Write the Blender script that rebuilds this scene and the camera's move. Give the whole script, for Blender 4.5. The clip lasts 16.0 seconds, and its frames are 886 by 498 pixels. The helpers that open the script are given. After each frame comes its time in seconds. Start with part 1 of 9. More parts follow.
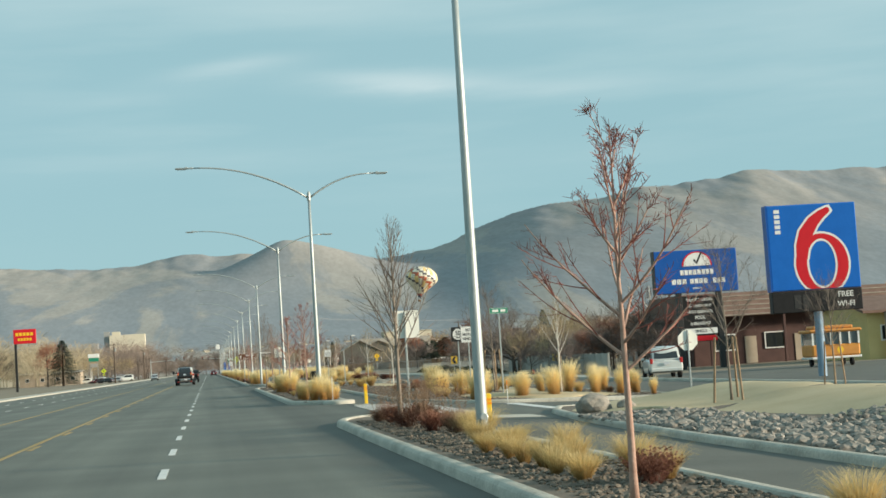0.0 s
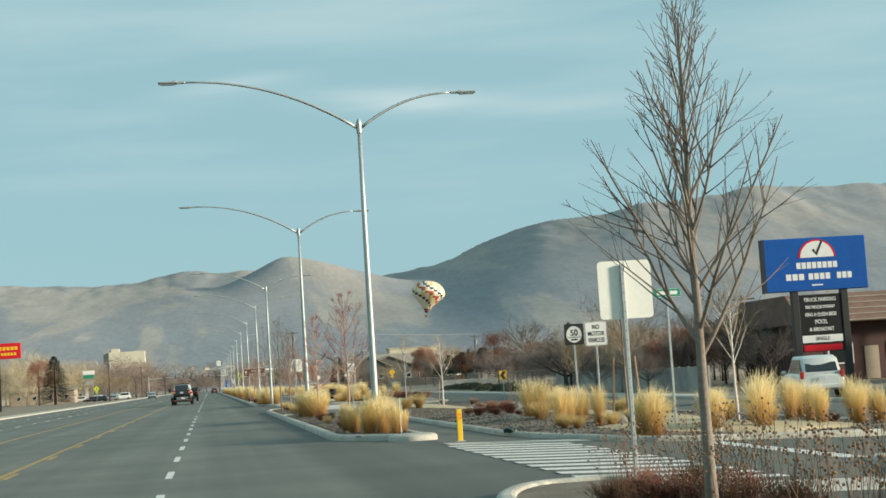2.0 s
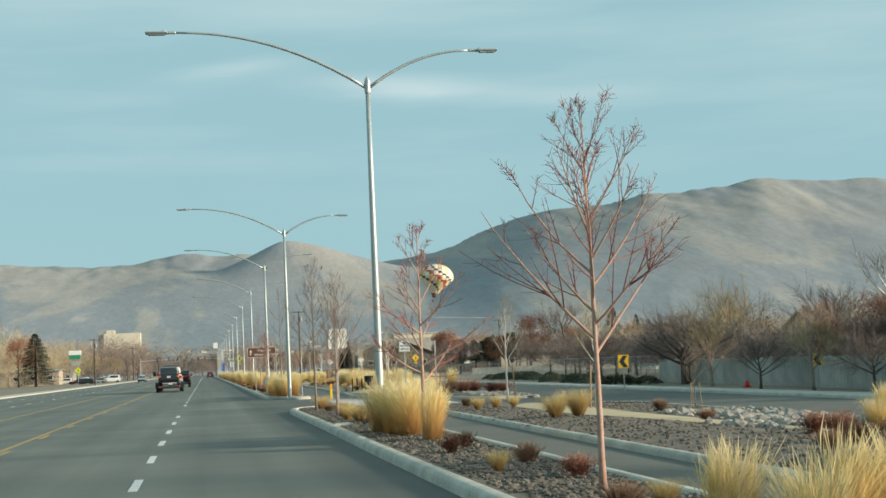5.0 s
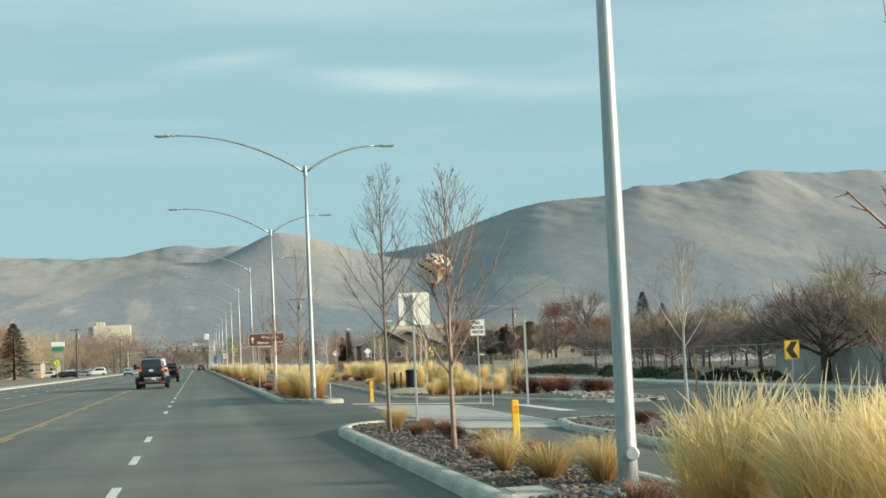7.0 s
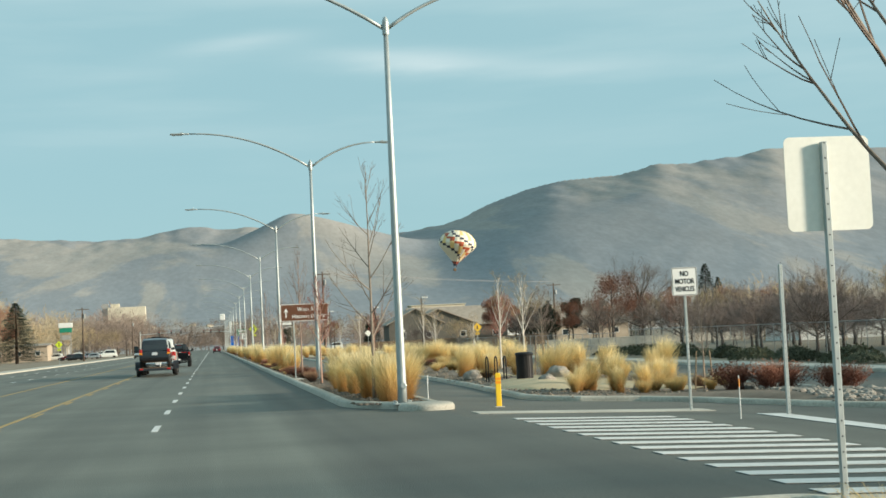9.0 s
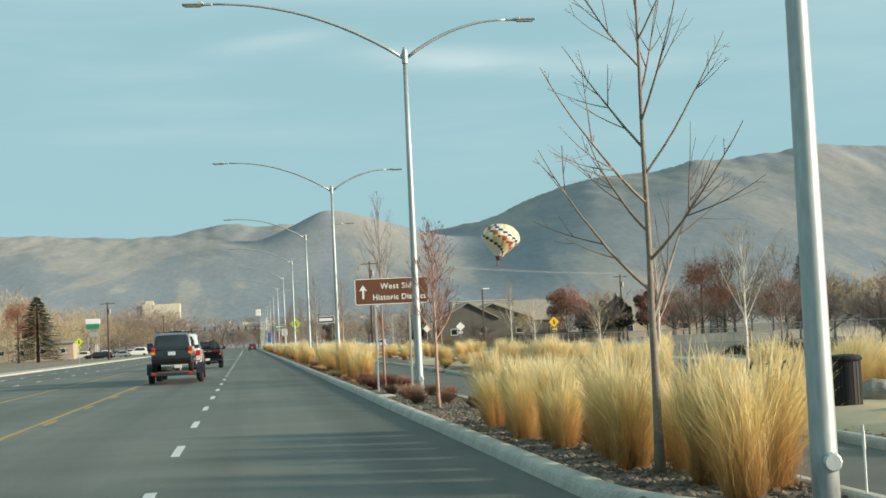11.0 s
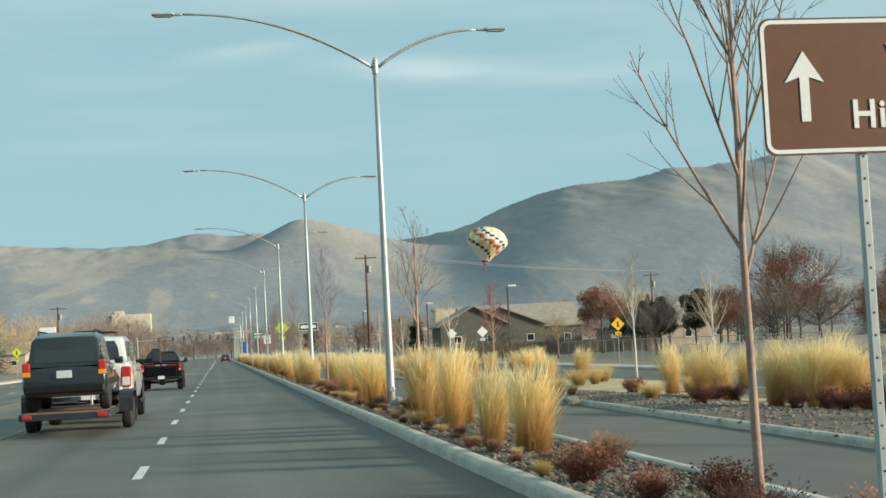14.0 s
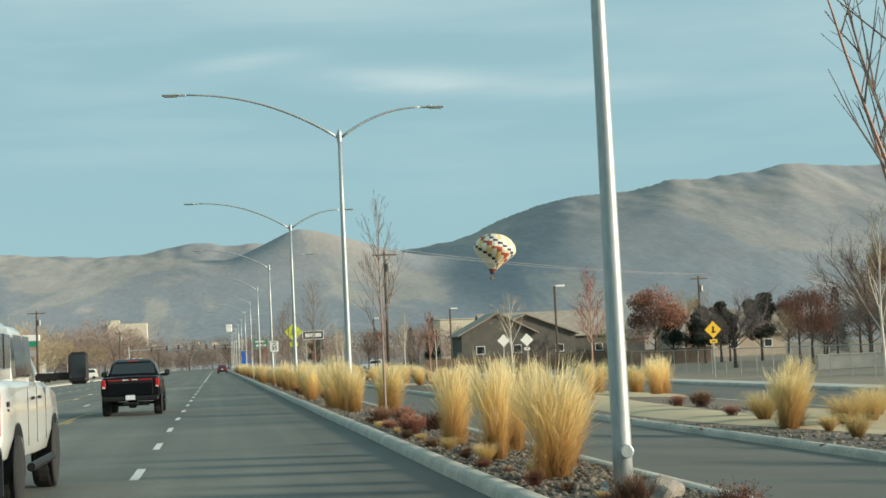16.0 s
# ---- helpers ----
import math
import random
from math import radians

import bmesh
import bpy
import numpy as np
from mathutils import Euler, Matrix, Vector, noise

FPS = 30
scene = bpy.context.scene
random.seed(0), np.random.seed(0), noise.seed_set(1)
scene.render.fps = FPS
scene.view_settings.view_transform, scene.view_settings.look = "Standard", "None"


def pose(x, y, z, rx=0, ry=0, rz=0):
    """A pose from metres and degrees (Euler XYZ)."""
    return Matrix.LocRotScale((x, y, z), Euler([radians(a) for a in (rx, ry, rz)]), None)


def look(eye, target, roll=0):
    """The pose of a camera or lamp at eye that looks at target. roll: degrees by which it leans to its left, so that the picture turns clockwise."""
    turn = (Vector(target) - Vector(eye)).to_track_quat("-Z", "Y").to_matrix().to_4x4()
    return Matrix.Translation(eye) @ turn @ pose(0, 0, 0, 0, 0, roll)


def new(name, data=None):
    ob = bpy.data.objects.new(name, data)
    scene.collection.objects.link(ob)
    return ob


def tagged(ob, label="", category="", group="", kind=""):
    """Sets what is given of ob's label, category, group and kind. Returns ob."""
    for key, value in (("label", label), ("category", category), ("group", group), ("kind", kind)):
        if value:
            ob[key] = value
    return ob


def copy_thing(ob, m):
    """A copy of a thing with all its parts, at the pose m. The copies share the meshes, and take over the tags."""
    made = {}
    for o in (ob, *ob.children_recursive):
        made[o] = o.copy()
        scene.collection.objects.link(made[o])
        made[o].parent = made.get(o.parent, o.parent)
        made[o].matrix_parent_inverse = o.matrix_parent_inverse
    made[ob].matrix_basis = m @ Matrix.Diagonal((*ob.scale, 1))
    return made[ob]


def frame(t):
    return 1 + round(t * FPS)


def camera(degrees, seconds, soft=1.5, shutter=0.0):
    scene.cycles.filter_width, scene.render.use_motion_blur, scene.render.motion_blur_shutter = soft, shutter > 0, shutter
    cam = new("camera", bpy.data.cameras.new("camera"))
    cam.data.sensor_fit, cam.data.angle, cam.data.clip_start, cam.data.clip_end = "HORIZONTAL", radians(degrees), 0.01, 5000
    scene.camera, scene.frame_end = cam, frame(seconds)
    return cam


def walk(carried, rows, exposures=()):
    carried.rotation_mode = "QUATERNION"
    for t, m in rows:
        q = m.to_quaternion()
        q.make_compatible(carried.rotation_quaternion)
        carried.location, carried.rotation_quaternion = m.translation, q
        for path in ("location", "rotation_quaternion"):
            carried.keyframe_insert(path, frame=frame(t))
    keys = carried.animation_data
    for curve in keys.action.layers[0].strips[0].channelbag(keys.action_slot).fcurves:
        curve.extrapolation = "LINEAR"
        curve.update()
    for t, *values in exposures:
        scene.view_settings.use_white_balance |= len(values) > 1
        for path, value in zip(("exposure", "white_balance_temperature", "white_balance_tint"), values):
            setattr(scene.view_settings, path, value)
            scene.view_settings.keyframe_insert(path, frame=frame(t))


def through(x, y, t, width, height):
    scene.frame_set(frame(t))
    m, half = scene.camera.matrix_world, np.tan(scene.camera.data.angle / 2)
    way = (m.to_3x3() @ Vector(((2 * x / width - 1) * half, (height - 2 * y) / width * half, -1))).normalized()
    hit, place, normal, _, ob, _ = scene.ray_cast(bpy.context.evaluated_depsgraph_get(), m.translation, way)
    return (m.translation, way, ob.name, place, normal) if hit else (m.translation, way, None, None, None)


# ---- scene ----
cam = camera(33.0, 16.0, soft=1.6)
EYE = 1.6
# seconds, metres right of the lane, metres along the road, heading, upward tilt, lean
DRIVE = [
    (0.0, -0.292, 0.000, 9.156, 4.094, 3.627),
    (0.5, -0.343, 5.402, 9.172, 4.188, 3.787),
    (1.0, -0.347, 10.664, 9.122, 4.409, 3.548),
    (1.5, -0.325, 15.959, 9.113, 4.596, 3.665),
    (2.0, -0.273, 21.554, 9.175, 4.759, 3.656),
    (2.5, -0.233, 27.350, 9.262, 4.863, 3.389),
    (3.0, -0.183, 32.988, 9.252, 4.945, 2.908),
    (3.5, -0.150, 38.428, 9.146, 4.923, 2.547),
    (4.0, -0.088, 43.626, 9.058, 4.793, 2.438),
    (6.5, -0.008, 72.031, 9.456, 3.794, 2.834),
    (7.0, 0.016, 77.563, 9.520, 4.021, 2.536),
    (7.5, 0.025, 83.192, 9.512, 4.164, 2.380),
    (8.0, 0.050, 88.775, 9.356, 4.080, 2.348),
    (8.5, 0.088, 94.304, 9.203, 3.758, 2.535),
    (9.0, 0.087, 99.937, 8.925, 3.316, 2.748),
    (9.5, 0.082, 105.620, 8.474, 3.062, 2.624),
    (10.0, 0.061, 111.400, 7.803, 3.127, 2.349),
    (12.5, 0.016, 139.389, 7.864, 3.457, 3.187),
    (13.0, 0.036, 144.942, 8.177, 3.406, 3.160),
    (13.5, 0.088, 150.362, 8.442, 3.461, 3.034),
    (14.0, 0.073, 155.951, 8.670, 3.605, 2.955),
    (14.5, 0.074, 161.628, 8.847, 3.752, 3.045),
    (15.0, 0.103, 167.188, 8.909, 3.886, 3.108),
    (15.5, 0.134, 172.674, 8.848, 3.954, 2.979),
    (16.0, 0.150, 178.199, 8.783, 4.048, 2.657),
]


def drive_pose(x, y, heading, tilt, lean):
    h, v = radians(heading), radians(tilt)
    way = Vector((math.sin(h) * math.cos(v), math.cos(h) * math.cos(v), math.sin(v)))
    eye = Vector((x, y, EYE))
    return look(eye, eye + way * 100, -lean)


# the camera opens and closes its exposure slightly on the way
EXPOSURES = [(0.0, 0.53), (3.0, 0.49), (4.2, 0.50), (6.5, 0.58), (9.0, 0.60), (10.0, 0.58), (12.5, 0.54), (13.5, 0.53), (14.6, 0.60), (16.0, 0.47)]
walk(cam, [(t, drive_pose(x, y, h, v, r)) for t, x, y, h, v, r in DRIVE], EXPOSURES)

# ---- light ----
SUN_ELEV, SUN_AZ = 13.5, 111.0      # azimuth clockwise from the driving direction
world = bpy.data.worlds.new("sky")
scene.world = world
world.use_nodes = True
nt = world.node_tree
nt.nodes.clear()
w_out = nt.nodes.new("ShaderNodeOutputWorld")
w_bg = nt.nodes.new("ShaderNodeBackground")
w_sky = nt.nodes.new("ShaderNodeTexSky")
w_sky.sky_type = "NISHITA"
w_sky.sun_disc = False
w_sky.sun_elevation = radians(SUN_ELEV)
w_sky.sun_rotation = radians(SUN_AZ)
w_sky.altitude = 1400
w_sky.air_density, w_sky.dust_density, w_sky.ozone_density = 1.0, 1.5, 1.0
w_co = nt.nodes.new("ShaderNodeTexCoord")
w_map = nt.nodes.new("ShaderNodeMapping")
w_map.inputs["Scale"].default_value = (1.5, 1.5, 12.0)
w_map.inputs["Location"].default_value = (3.1, 0.7, 0.35)
w_n = nt.nodes.new("ShaderNodeTexNoise")
w_n.inputs["Scale"].default_value = 1.6
w_n.inputs["Detail"].default_value = 5.0
w_n.inputs["Roughness"].default_value = 0.5
w_ramp = nt.nodes.new("ShaderNodeValToRGB")
w_ramp.color_ramp.elements[0].position, w_ramp.color_ramp.elements[0].color = 0.42, (0.0, 0.0, 0.0, 1)
w_ramp.color_ramp.elements[1].position, w_ramp.color_ramp.elements[1].color = 0.78, (0.62, 0.62, 0.62, 1)
w_mix = nt.nodes.new("ShaderNodeMix")
w_mix.data_type = "RGBA"
w_mix.inputs[7].default_value = (3.75, 4.95, 5.1, 1)
w_veil = nt.nodes.new("ShaderNodeMix")
w_veil.data_type = "RGBA"
w_veil.inputs[0].default_value = 0.82
w_veil.inputs[7].default_value = (2.32, 3.9, 4.25, 1)
w_veil.inputs[0].default_value = 0.9
nt.links.new(w_co.outputs["Generated"], w_map.inputs["Vector"])
nt.links.new(w_map.outputs["Vector"], w_n.inputs["Vector"])
nt.links.new(w_n.outputs["Fac"], w_ramp.inputs["Fac"])
nt.links.new(w_sky.outputs["Color"], w_veil.inputs[6])
nt.links.new(w_veil.outputs[2], w_mix.inputs[6])
# long bright cirrus streaks low over the hills, with soft ragged edges
w_map2 = nt.nodes.new("ShaderNodeMapping")
w_map2.inputs["Scale"].default_value = (5.0, 5.0, 34.0)
w_n2 = nt.nodes.new("ShaderNodeTexNoise")
w_n2.inputs["Scale"].default_value = 1.5
w_n2.inputs["Detail"].default_value = 6.0
w_n2.inputs["Roughness"].default_value = 0.55
nt.links.new(w_co.outputs["Generated"], w_map2.inputs["Vector"])
nt.links.new(w_map2.outputs["Vector"], w_n2.inputs["Vector"])


def sky_math(op, *args):
    nd = nt.nodes.new("ShaderNodeMath")
    nd.operation = op
    for k, a in enumerate(args):
        if isinstance(a, (int, float)):
            nd.inputs[k].default_value = a
        else:
            nt.links.new(a, nd.inputs[k])
    return nd.outputs[0]


w_sep = nt.nodes.new("ShaderNodeSeparateXYZ")
nt.links.new(w_co.outputs["Generated"], w_sep.inputs[0])
sky_az = sky_math("ARCTAN2", w_sep.outputs["X"], w_sep.outputs["Y"])
ragged = sky_math("MULTIPLY", sky_math("SUBTRACT", w_n2.outputs["Fac"], 0.5), radians(0.9))
sky_el = sky_math("ADD", sky_math("ARCSINE", w_sep.outputs["Z"]), ragged)
# thin cloud thickens with height above the hills
w_rise = nt.nodes.new("ShaderNodeMapRange")
w_rise.interpolation_type = "SMOOTHSTEP"
for key, v in (("From Min", radians(3.5)), ("From Max", radians(10.0)), ("To Min", 0.15), ("To Max", 1.35)):
    w_rise.inputs[key].default_value = v
nt.links.new(sky_el, w_rise.inputs["Value"])
nt.links.new(sky_math("MULTIPLY", w_ramp.outputs["Color"], w_rise.outputs["Result"]), w_mix.inputs[0])
streaks = 0.0
# azimuth, height, half length, half depth in degrees, rise, strength
for a0, e0, wa, we, rise, k in ((1.5, 11.35, 2.3, 0.36, 0.12, 0.95), (8.0, 10.6, 3.5, 0.42, -0.06, 1.3), (15.0, 9.9, 3.8, 0.42, -0.05, 0.6), (-4.0, 10.2, 4.0, 0.5, 0.1, 0.22),
                                (20.0, 12.1, 6.0, 0.8, 0.0, 0.35), (4.0, 13.6, 8.0, 0.7, 0.0, 0.3), (-2.0, 8.0, 7.0, 0.6, 0.02, 0.2), (14.0, 7.4, 8.0, 0.6, -0.03, 0.15)):
    da = sky_math("SUBTRACT", sky_az, radians(a0))
    de = sky_math("SUBTRACT", sky_math("SUBTRACT", sky_el, radians(e0)), sky_math("MULTIPLY", da, rise))
    q = sky_math("ADD", sky_math("POWER", sky_math("ABSOLUTE", sky_math("DIVIDE", da, radians(wa))), 2.0), sky_math("POWER", sky_math("ABSOLUTE", sky_math("DIVIDE", de, radians(we))), 2.0))
    streaks = sky_math("MULTIPLY_ADD", sky_math("EXPONENT", sky_math("MULTIPLY", q, -1.0)), k, streaks)
w_soft = nt.nodes.new("ShaderNodeMapRange")
w_soft.inputs["From Min"].default_value, w_soft.inputs["From Max"].default_value = 0.25, 0.75
w_soft.inputs["To Min"].default_value, w_soft.inputs["To Max"].default_value = 0.45, 1.0
nt.links.new(w_n2.outputs["Fac"], w_soft.inputs["Value"])
w_fac = sky_math("MINIMUM", sky_math("MULTIPLY", sky_math("MULTIPLY", streaks, w_soft.outputs["Result"]), 0.75), 0.9)
w_mix2 = nt.nodes.new("ShaderNodeMix")
w_mix2.data_type = "RGBA"
w_mix2.inputs[7].default_value = (4.1, 5.15, 5.3, 1)
nt.links.new(w_fac, w_mix2.inputs[0])
nt.links.new(w_mix.outputs[2], w_mix2.inputs[6])
nt.links.new(w_mix2.outputs[2], w_bg.inputs["Color"])
w_bg.inputs["Strength"].default_value = 0.101
nt.links.new(w_bg.outputs["Background"], w_out.inputs["Surface"])

sun = new("sun", bpy.data.lights.new("sun", "SUN"))
sun.data.energy, sun.data.angle, sun.data.color = 4.7, radians(7.0), (1.0, 0.87, 0.69)
az, el = radians(SUN_AZ), radians(SUN_ELEV)
TO_SUN = Vector((math.sin(az) * math.cos(el), math.cos(az) * math.cos(el), math.sin(el)))
sun.matrix_world = look(TO_SUN * 200, (0, 0, 0))


# ---- materials ----
def mat(name, a, b=None, rough=0.7, scale=3.0, fine=40.0, bump=0.0, metal=0.0, spec=0.5, coords="Object", island=0.0, detail=6.0, stretch=(1, 1, 1), coat=0.0):
    """Two colours mixed by a broad and a fine noise, with fine relief."""
    m = bpy.data.materials.new(name)
    m.use_nodes = True
    t = m.node_tree
    p = t.nodes["Principled BSDF"]
    p.inputs["Roughness"].default_value = rough
    p.inputs["Metallic"].default_value = metal
    p.inputs["Specular IOR Level"].default_value = spec
    p.inputs["Coat Weight"].default_value = coat
    b = b or tuple(c * 0.8 for c in a)
    co = t.nodes.new("ShaderNodeTexCoord")
    mp = t.nodes.new("ShaderNodeMapping")
    mp.inputs["Scale"].default_value = stretch
    t.links.new(co.outputs[coords], mp.inputs["Vector"])
    n1 = t.nodes.new("ShaderNodeTexNoise")
    n1.inputs["Scale"].default_value, n1.inputs["Detail"].default_value = scale, detail
    n2 = t.nodes.new("ShaderNodeTexNoise")
    n2.inputs["Scale"].default_value, n2.inputs["Detail"].default_value = fine, 3.0
    for n in (n1, n2):
        t.links.new(mp.outputs["Vector"], n.inputs["Vector"])
    add = t.nodes.new("ShaderNodeMath")
    add.operation = "MULTIPLY_ADD"
    add.inputs[1].default_value = 0.45
    t.links.new(n2.outputs["Fac"], add.inputs[0])
    half = t.nodes.new("ShaderNodeMath")
    half.operation = "MULTIPLY"
    half.inputs[1].default_value = 0.55
    t.links.new(n1.outputs["Fac"], half.inputs[0])
    t.links.new(half.outputs[0], add.inputs[2])
    ramp = t.nodes.new("ShaderNodeValToRGB")
    ramp.color_ramp.elements[0].position, ramp.color_ramp.elements[0].color = 0.36, (*a, 1)
    ramp.color_ramp.elements[1].position, ramp.color_ramp.elements[1].color = 0.64, (*b, 1)
    t.links.new(add.outputs[0], ramp.inputs["Fac"])
    last = ramp.outputs["Color"]
    if island:
        geo = t.nodes.new("ShaderNodeNewGeometry")
        info = t.nodes.new("ShaderNodeObjectInfo")
        sm = t.nodes.new("ShaderNodeMath")
        sm.operation = "ADD"
        t.links.new(geo.outputs["Random Per Island"], sm.inputs[0])
        t.links.new(info.outputs["Random"], sm.inputs[1])
        mr = t.nodes.new("ShaderNodeMapRange")
        mr.inputs["From Max"].default_value = 2.0
        mr.inputs["To Min"].default_value, mr.inputs["To Max"].default_value = 1 - island, 1 + island
        t.links.new(sm.outputs[0], mr.inputs["Value"])
        hs = t.nodes.new("ShaderNodeHueSaturation")
        t.links.new(mr.outputs["Result"], hs.inputs["Value"])
        t.links.new(last, hs.inputs["Color"])
        last = hs.outputs["Color"]
    t.links.new(last, p.inputs["Base Color"])
    if bump:
        bp = t.nodes.new("ShaderNodeBump")
        bp.inputs["Strength"].default_value, bp.inputs["Distance"].default_value = min(1.0, bump), 0.02
        t.links.new(n2.outputs["Fac"], bp.inputs["Height"])
        t.links.new(bp.outputs["Normal"], p.inputs["Normal"])
    return m


def zmat(name, stops, top, rough=0.85, jitter=0.25, through=0.0):
    """Colour by height on the plant, for grasses and shrubs, varied from stalk to stalk."""
    m = bpy.data.materials.new(name)
    m.use_nodes = True
    t = m.node_tree
    p = t.nodes["Principled BSDF"]
    p.inputs["Roughness"].default_value = rough
    p.inputs["Specular IOR Level"].default_value = 0.25
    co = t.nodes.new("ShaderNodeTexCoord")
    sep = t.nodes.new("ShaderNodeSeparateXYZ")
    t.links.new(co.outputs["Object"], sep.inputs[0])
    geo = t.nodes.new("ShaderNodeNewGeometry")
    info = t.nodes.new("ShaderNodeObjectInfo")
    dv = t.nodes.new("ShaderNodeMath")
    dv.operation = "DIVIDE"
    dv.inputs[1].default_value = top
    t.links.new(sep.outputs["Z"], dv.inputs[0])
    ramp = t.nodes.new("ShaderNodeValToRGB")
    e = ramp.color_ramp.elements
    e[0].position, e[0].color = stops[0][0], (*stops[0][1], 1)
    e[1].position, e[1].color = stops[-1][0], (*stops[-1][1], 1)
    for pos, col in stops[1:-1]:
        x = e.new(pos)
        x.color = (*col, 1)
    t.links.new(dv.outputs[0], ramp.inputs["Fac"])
    sm = t.nodes.new("ShaderNodeMath")
    sm.operation = "ADD"
    t.links.new(geo.outputs["Random Per Island"], sm.inputs[0])
    t.links.new(info.outputs["Random"], sm.inputs[1])
    mr = t.nodes.new("ShaderNodeMapRange")
    mr.inputs["From Max"].default_value = 2.0
    mr.inputs["To Min"].default_value, mr.inputs["To Max"].default_value = 1 - jitter, 1 + jitter
    t.links.new(sm.outputs[0], mr.inputs["Value"])
    hs = t.nodes.new("ShaderNodeHueSaturation")
    t.links.new(mr.outputs["Result"], hs.inputs["Value"])
    t.links.new(ramp.outputs["Color"], hs.inputs["Color"])
    t.links.new(hs.outputs["Color"], p.inputs["Base Color"])
    if through:
        tr = t.nodes.new("ShaderNodeBsdfTranslucent")
        t.links.new(hs.outputs["Color"], tr.inputs["Color"])
        mx = t.nodes.new("ShaderNodeMixShader")
        mx.inputs["Fac"].default_value = through
        t.links.new(p.outputs["BSDF"], mx.inputs[1])
        t.links.new(tr.outputs["BSDF"], mx.inputs[2])
        t.links.new(mx.outputs["Shader"], t.nodes["Material Output"].inputs["Surface"])
    return m


def plain(name, c, rough=0.5, metal=0.0, coat=0.0, emit=0.0):
    m = bpy.data.materials.new(name)
    m.use_nodes = True
    p = m.node_tree.nodes["Principled BSDF"]
    p.inputs["Base Color"].default_value = (*c, 1)
    p.inputs["Roughness"].default_value, p.inputs["Metallic"].default_value = rough, metal
    p.inputs["Coat Weight"].default_value = coat
    if emit:
        p.inputs["Emission Color"].default_value = (*c, 1)
        p.inputs["Emission Strength"].default_value = emit
    return m


M_ASPHALT = mat("asphalt", (0.094, 0.099, 0.082), (0.144, 0.149, 0.122), 0.75, 0.35, 60, 0.25, coords="Object", stretch=(1.0, 0.18, 1.0))
def banded(m, amount):
    """Long faint bands along the lanes, from wheels and old paving passes."""
    t = m.node_tree
    link = t.nodes["Principled BSDF"].inputs["Base Color"].links[0]
    src = link.from_socket
    co = t.nodes.new("ShaderNodeTexCoord")
    mp = t.nodes.new("ShaderNodeMapping")
    mp.inputs["Scale"].default_value = (0.9, 0.006, 1)
    n = t.nodes.new("ShaderNodeTexNoise")
    n.inputs["Scale"].default_value, n.inputs["Detail"].default_value = 1.0, 4.0
    mr = t.nodes.new("ShaderNodeMapRange")
    mr.inputs["From Min"].default_value, mr.inputs["From Max"].default_value = 0.3, 0.7
    mr.inputs["To Min"].default_value, mr.inputs["To Max"].default_value = 1 - amount, 1 + amount
    mp2 = t.nodes.new("ShaderNodeMapping")
    mp2.inputs["Scale"].default_value = (0.05, 0.35, 1)
    n2 = t.nodes.new("ShaderNodeTexNoise")
    n2.inputs["Scale"].default_value, n2.inputs["Detail"].default_value = 1.0, 5.0
    mr2 = t.nodes.new("ShaderNodeMapRange")
    mr2.inputs["From Min"].default_value, mr2.inputs["From Max"].default_value = 0.3, 0.7
    mr2.inputs["To Min"].default_value, mr2.inputs["To Max"].default_value = 1 - amount * 0.7, 1 + amount * 0.7
    mul = t.nodes.new("ShaderNodeMath")
    mul.operation = "MULTIPLY"
    hs = t.nodes.new("ShaderNodeHueSaturation")
    for a, b, c in ((mp, n, mr), (mp2, n2, mr2)):
        t.links.new(co.outputs["Object"], a.inputs["Vector"])
        t.links.new(a.outputs["Vector"], b.inputs["Vector"])
        t.links.new(b.outputs["Fac"], c.inputs["Value"])
    t.links.new(mr.outputs["Result"], mul.inputs[0])
    t.links.new(mr2.outputs["Result"], mul.inputs[1])
    t.links.new(mul.outputs[0], hs.inputs["Value"])
    t.links.new(src, hs.inputs["Color"])
    t.links.new(hs.outputs["Color"], t.nodes["Principled BSDF"].inputs["Base Color"])


def kerbside(m, x0, soft, dark):
    """A darker strip of the asphalt along the median kerb, with a soft uneven edge."""
    t = m.node_tree
    src = t.nodes["Principled BSDF"].inputs["Base Color"].links[0].from_socket
    geo = t.nodes.new("ShaderNodeNewGeometry")
    sep = t.nodes.new("ShaderNodeSeparateXYZ")
    t.links.new(geo.outputs["Position"], sep.inputs[0])
    n = t.nodes.new("ShaderNodeTexNoise")
    n.inputs["Scale"].default_value, n.inputs["Detail"].default_value = 0.12, 5.0
    t.links.new(geo.outputs["Position"], n.inputs["Vector"])
    add = t.nodes.new("ShaderNodeMath")
    add.operation = "ADD"
    t.links.new(sep.outputs["X"], add.inputs[0])
    t.links.new(n.outputs["Fac"], add.inputs[1])
    edge = t.nodes.new("ShaderNodeMapRange")
    edge.interpolation_type = "SMOOTHSTEP"
    for key, v in (("From Min", x0 + 0.5 - soft), ("From Max", x0 + 0.5 + soft), ("To Min", 1.0), ("To Max", dark)):
        edge.inputs[key].default_value = v
    t.links.new(add.outputs[0], edge.inputs["Value"])
    hs = t.nodes.new("ShaderNodeHueSaturation")
    t.links.new(edge.outputs["Result"], hs.inputs["Value"])
    t.links.new(src, hs.inputs["Color"])
    t.links.new(hs.outputs["Color"], t.nodes["Principled BSDF"].inputs["Base Color"])


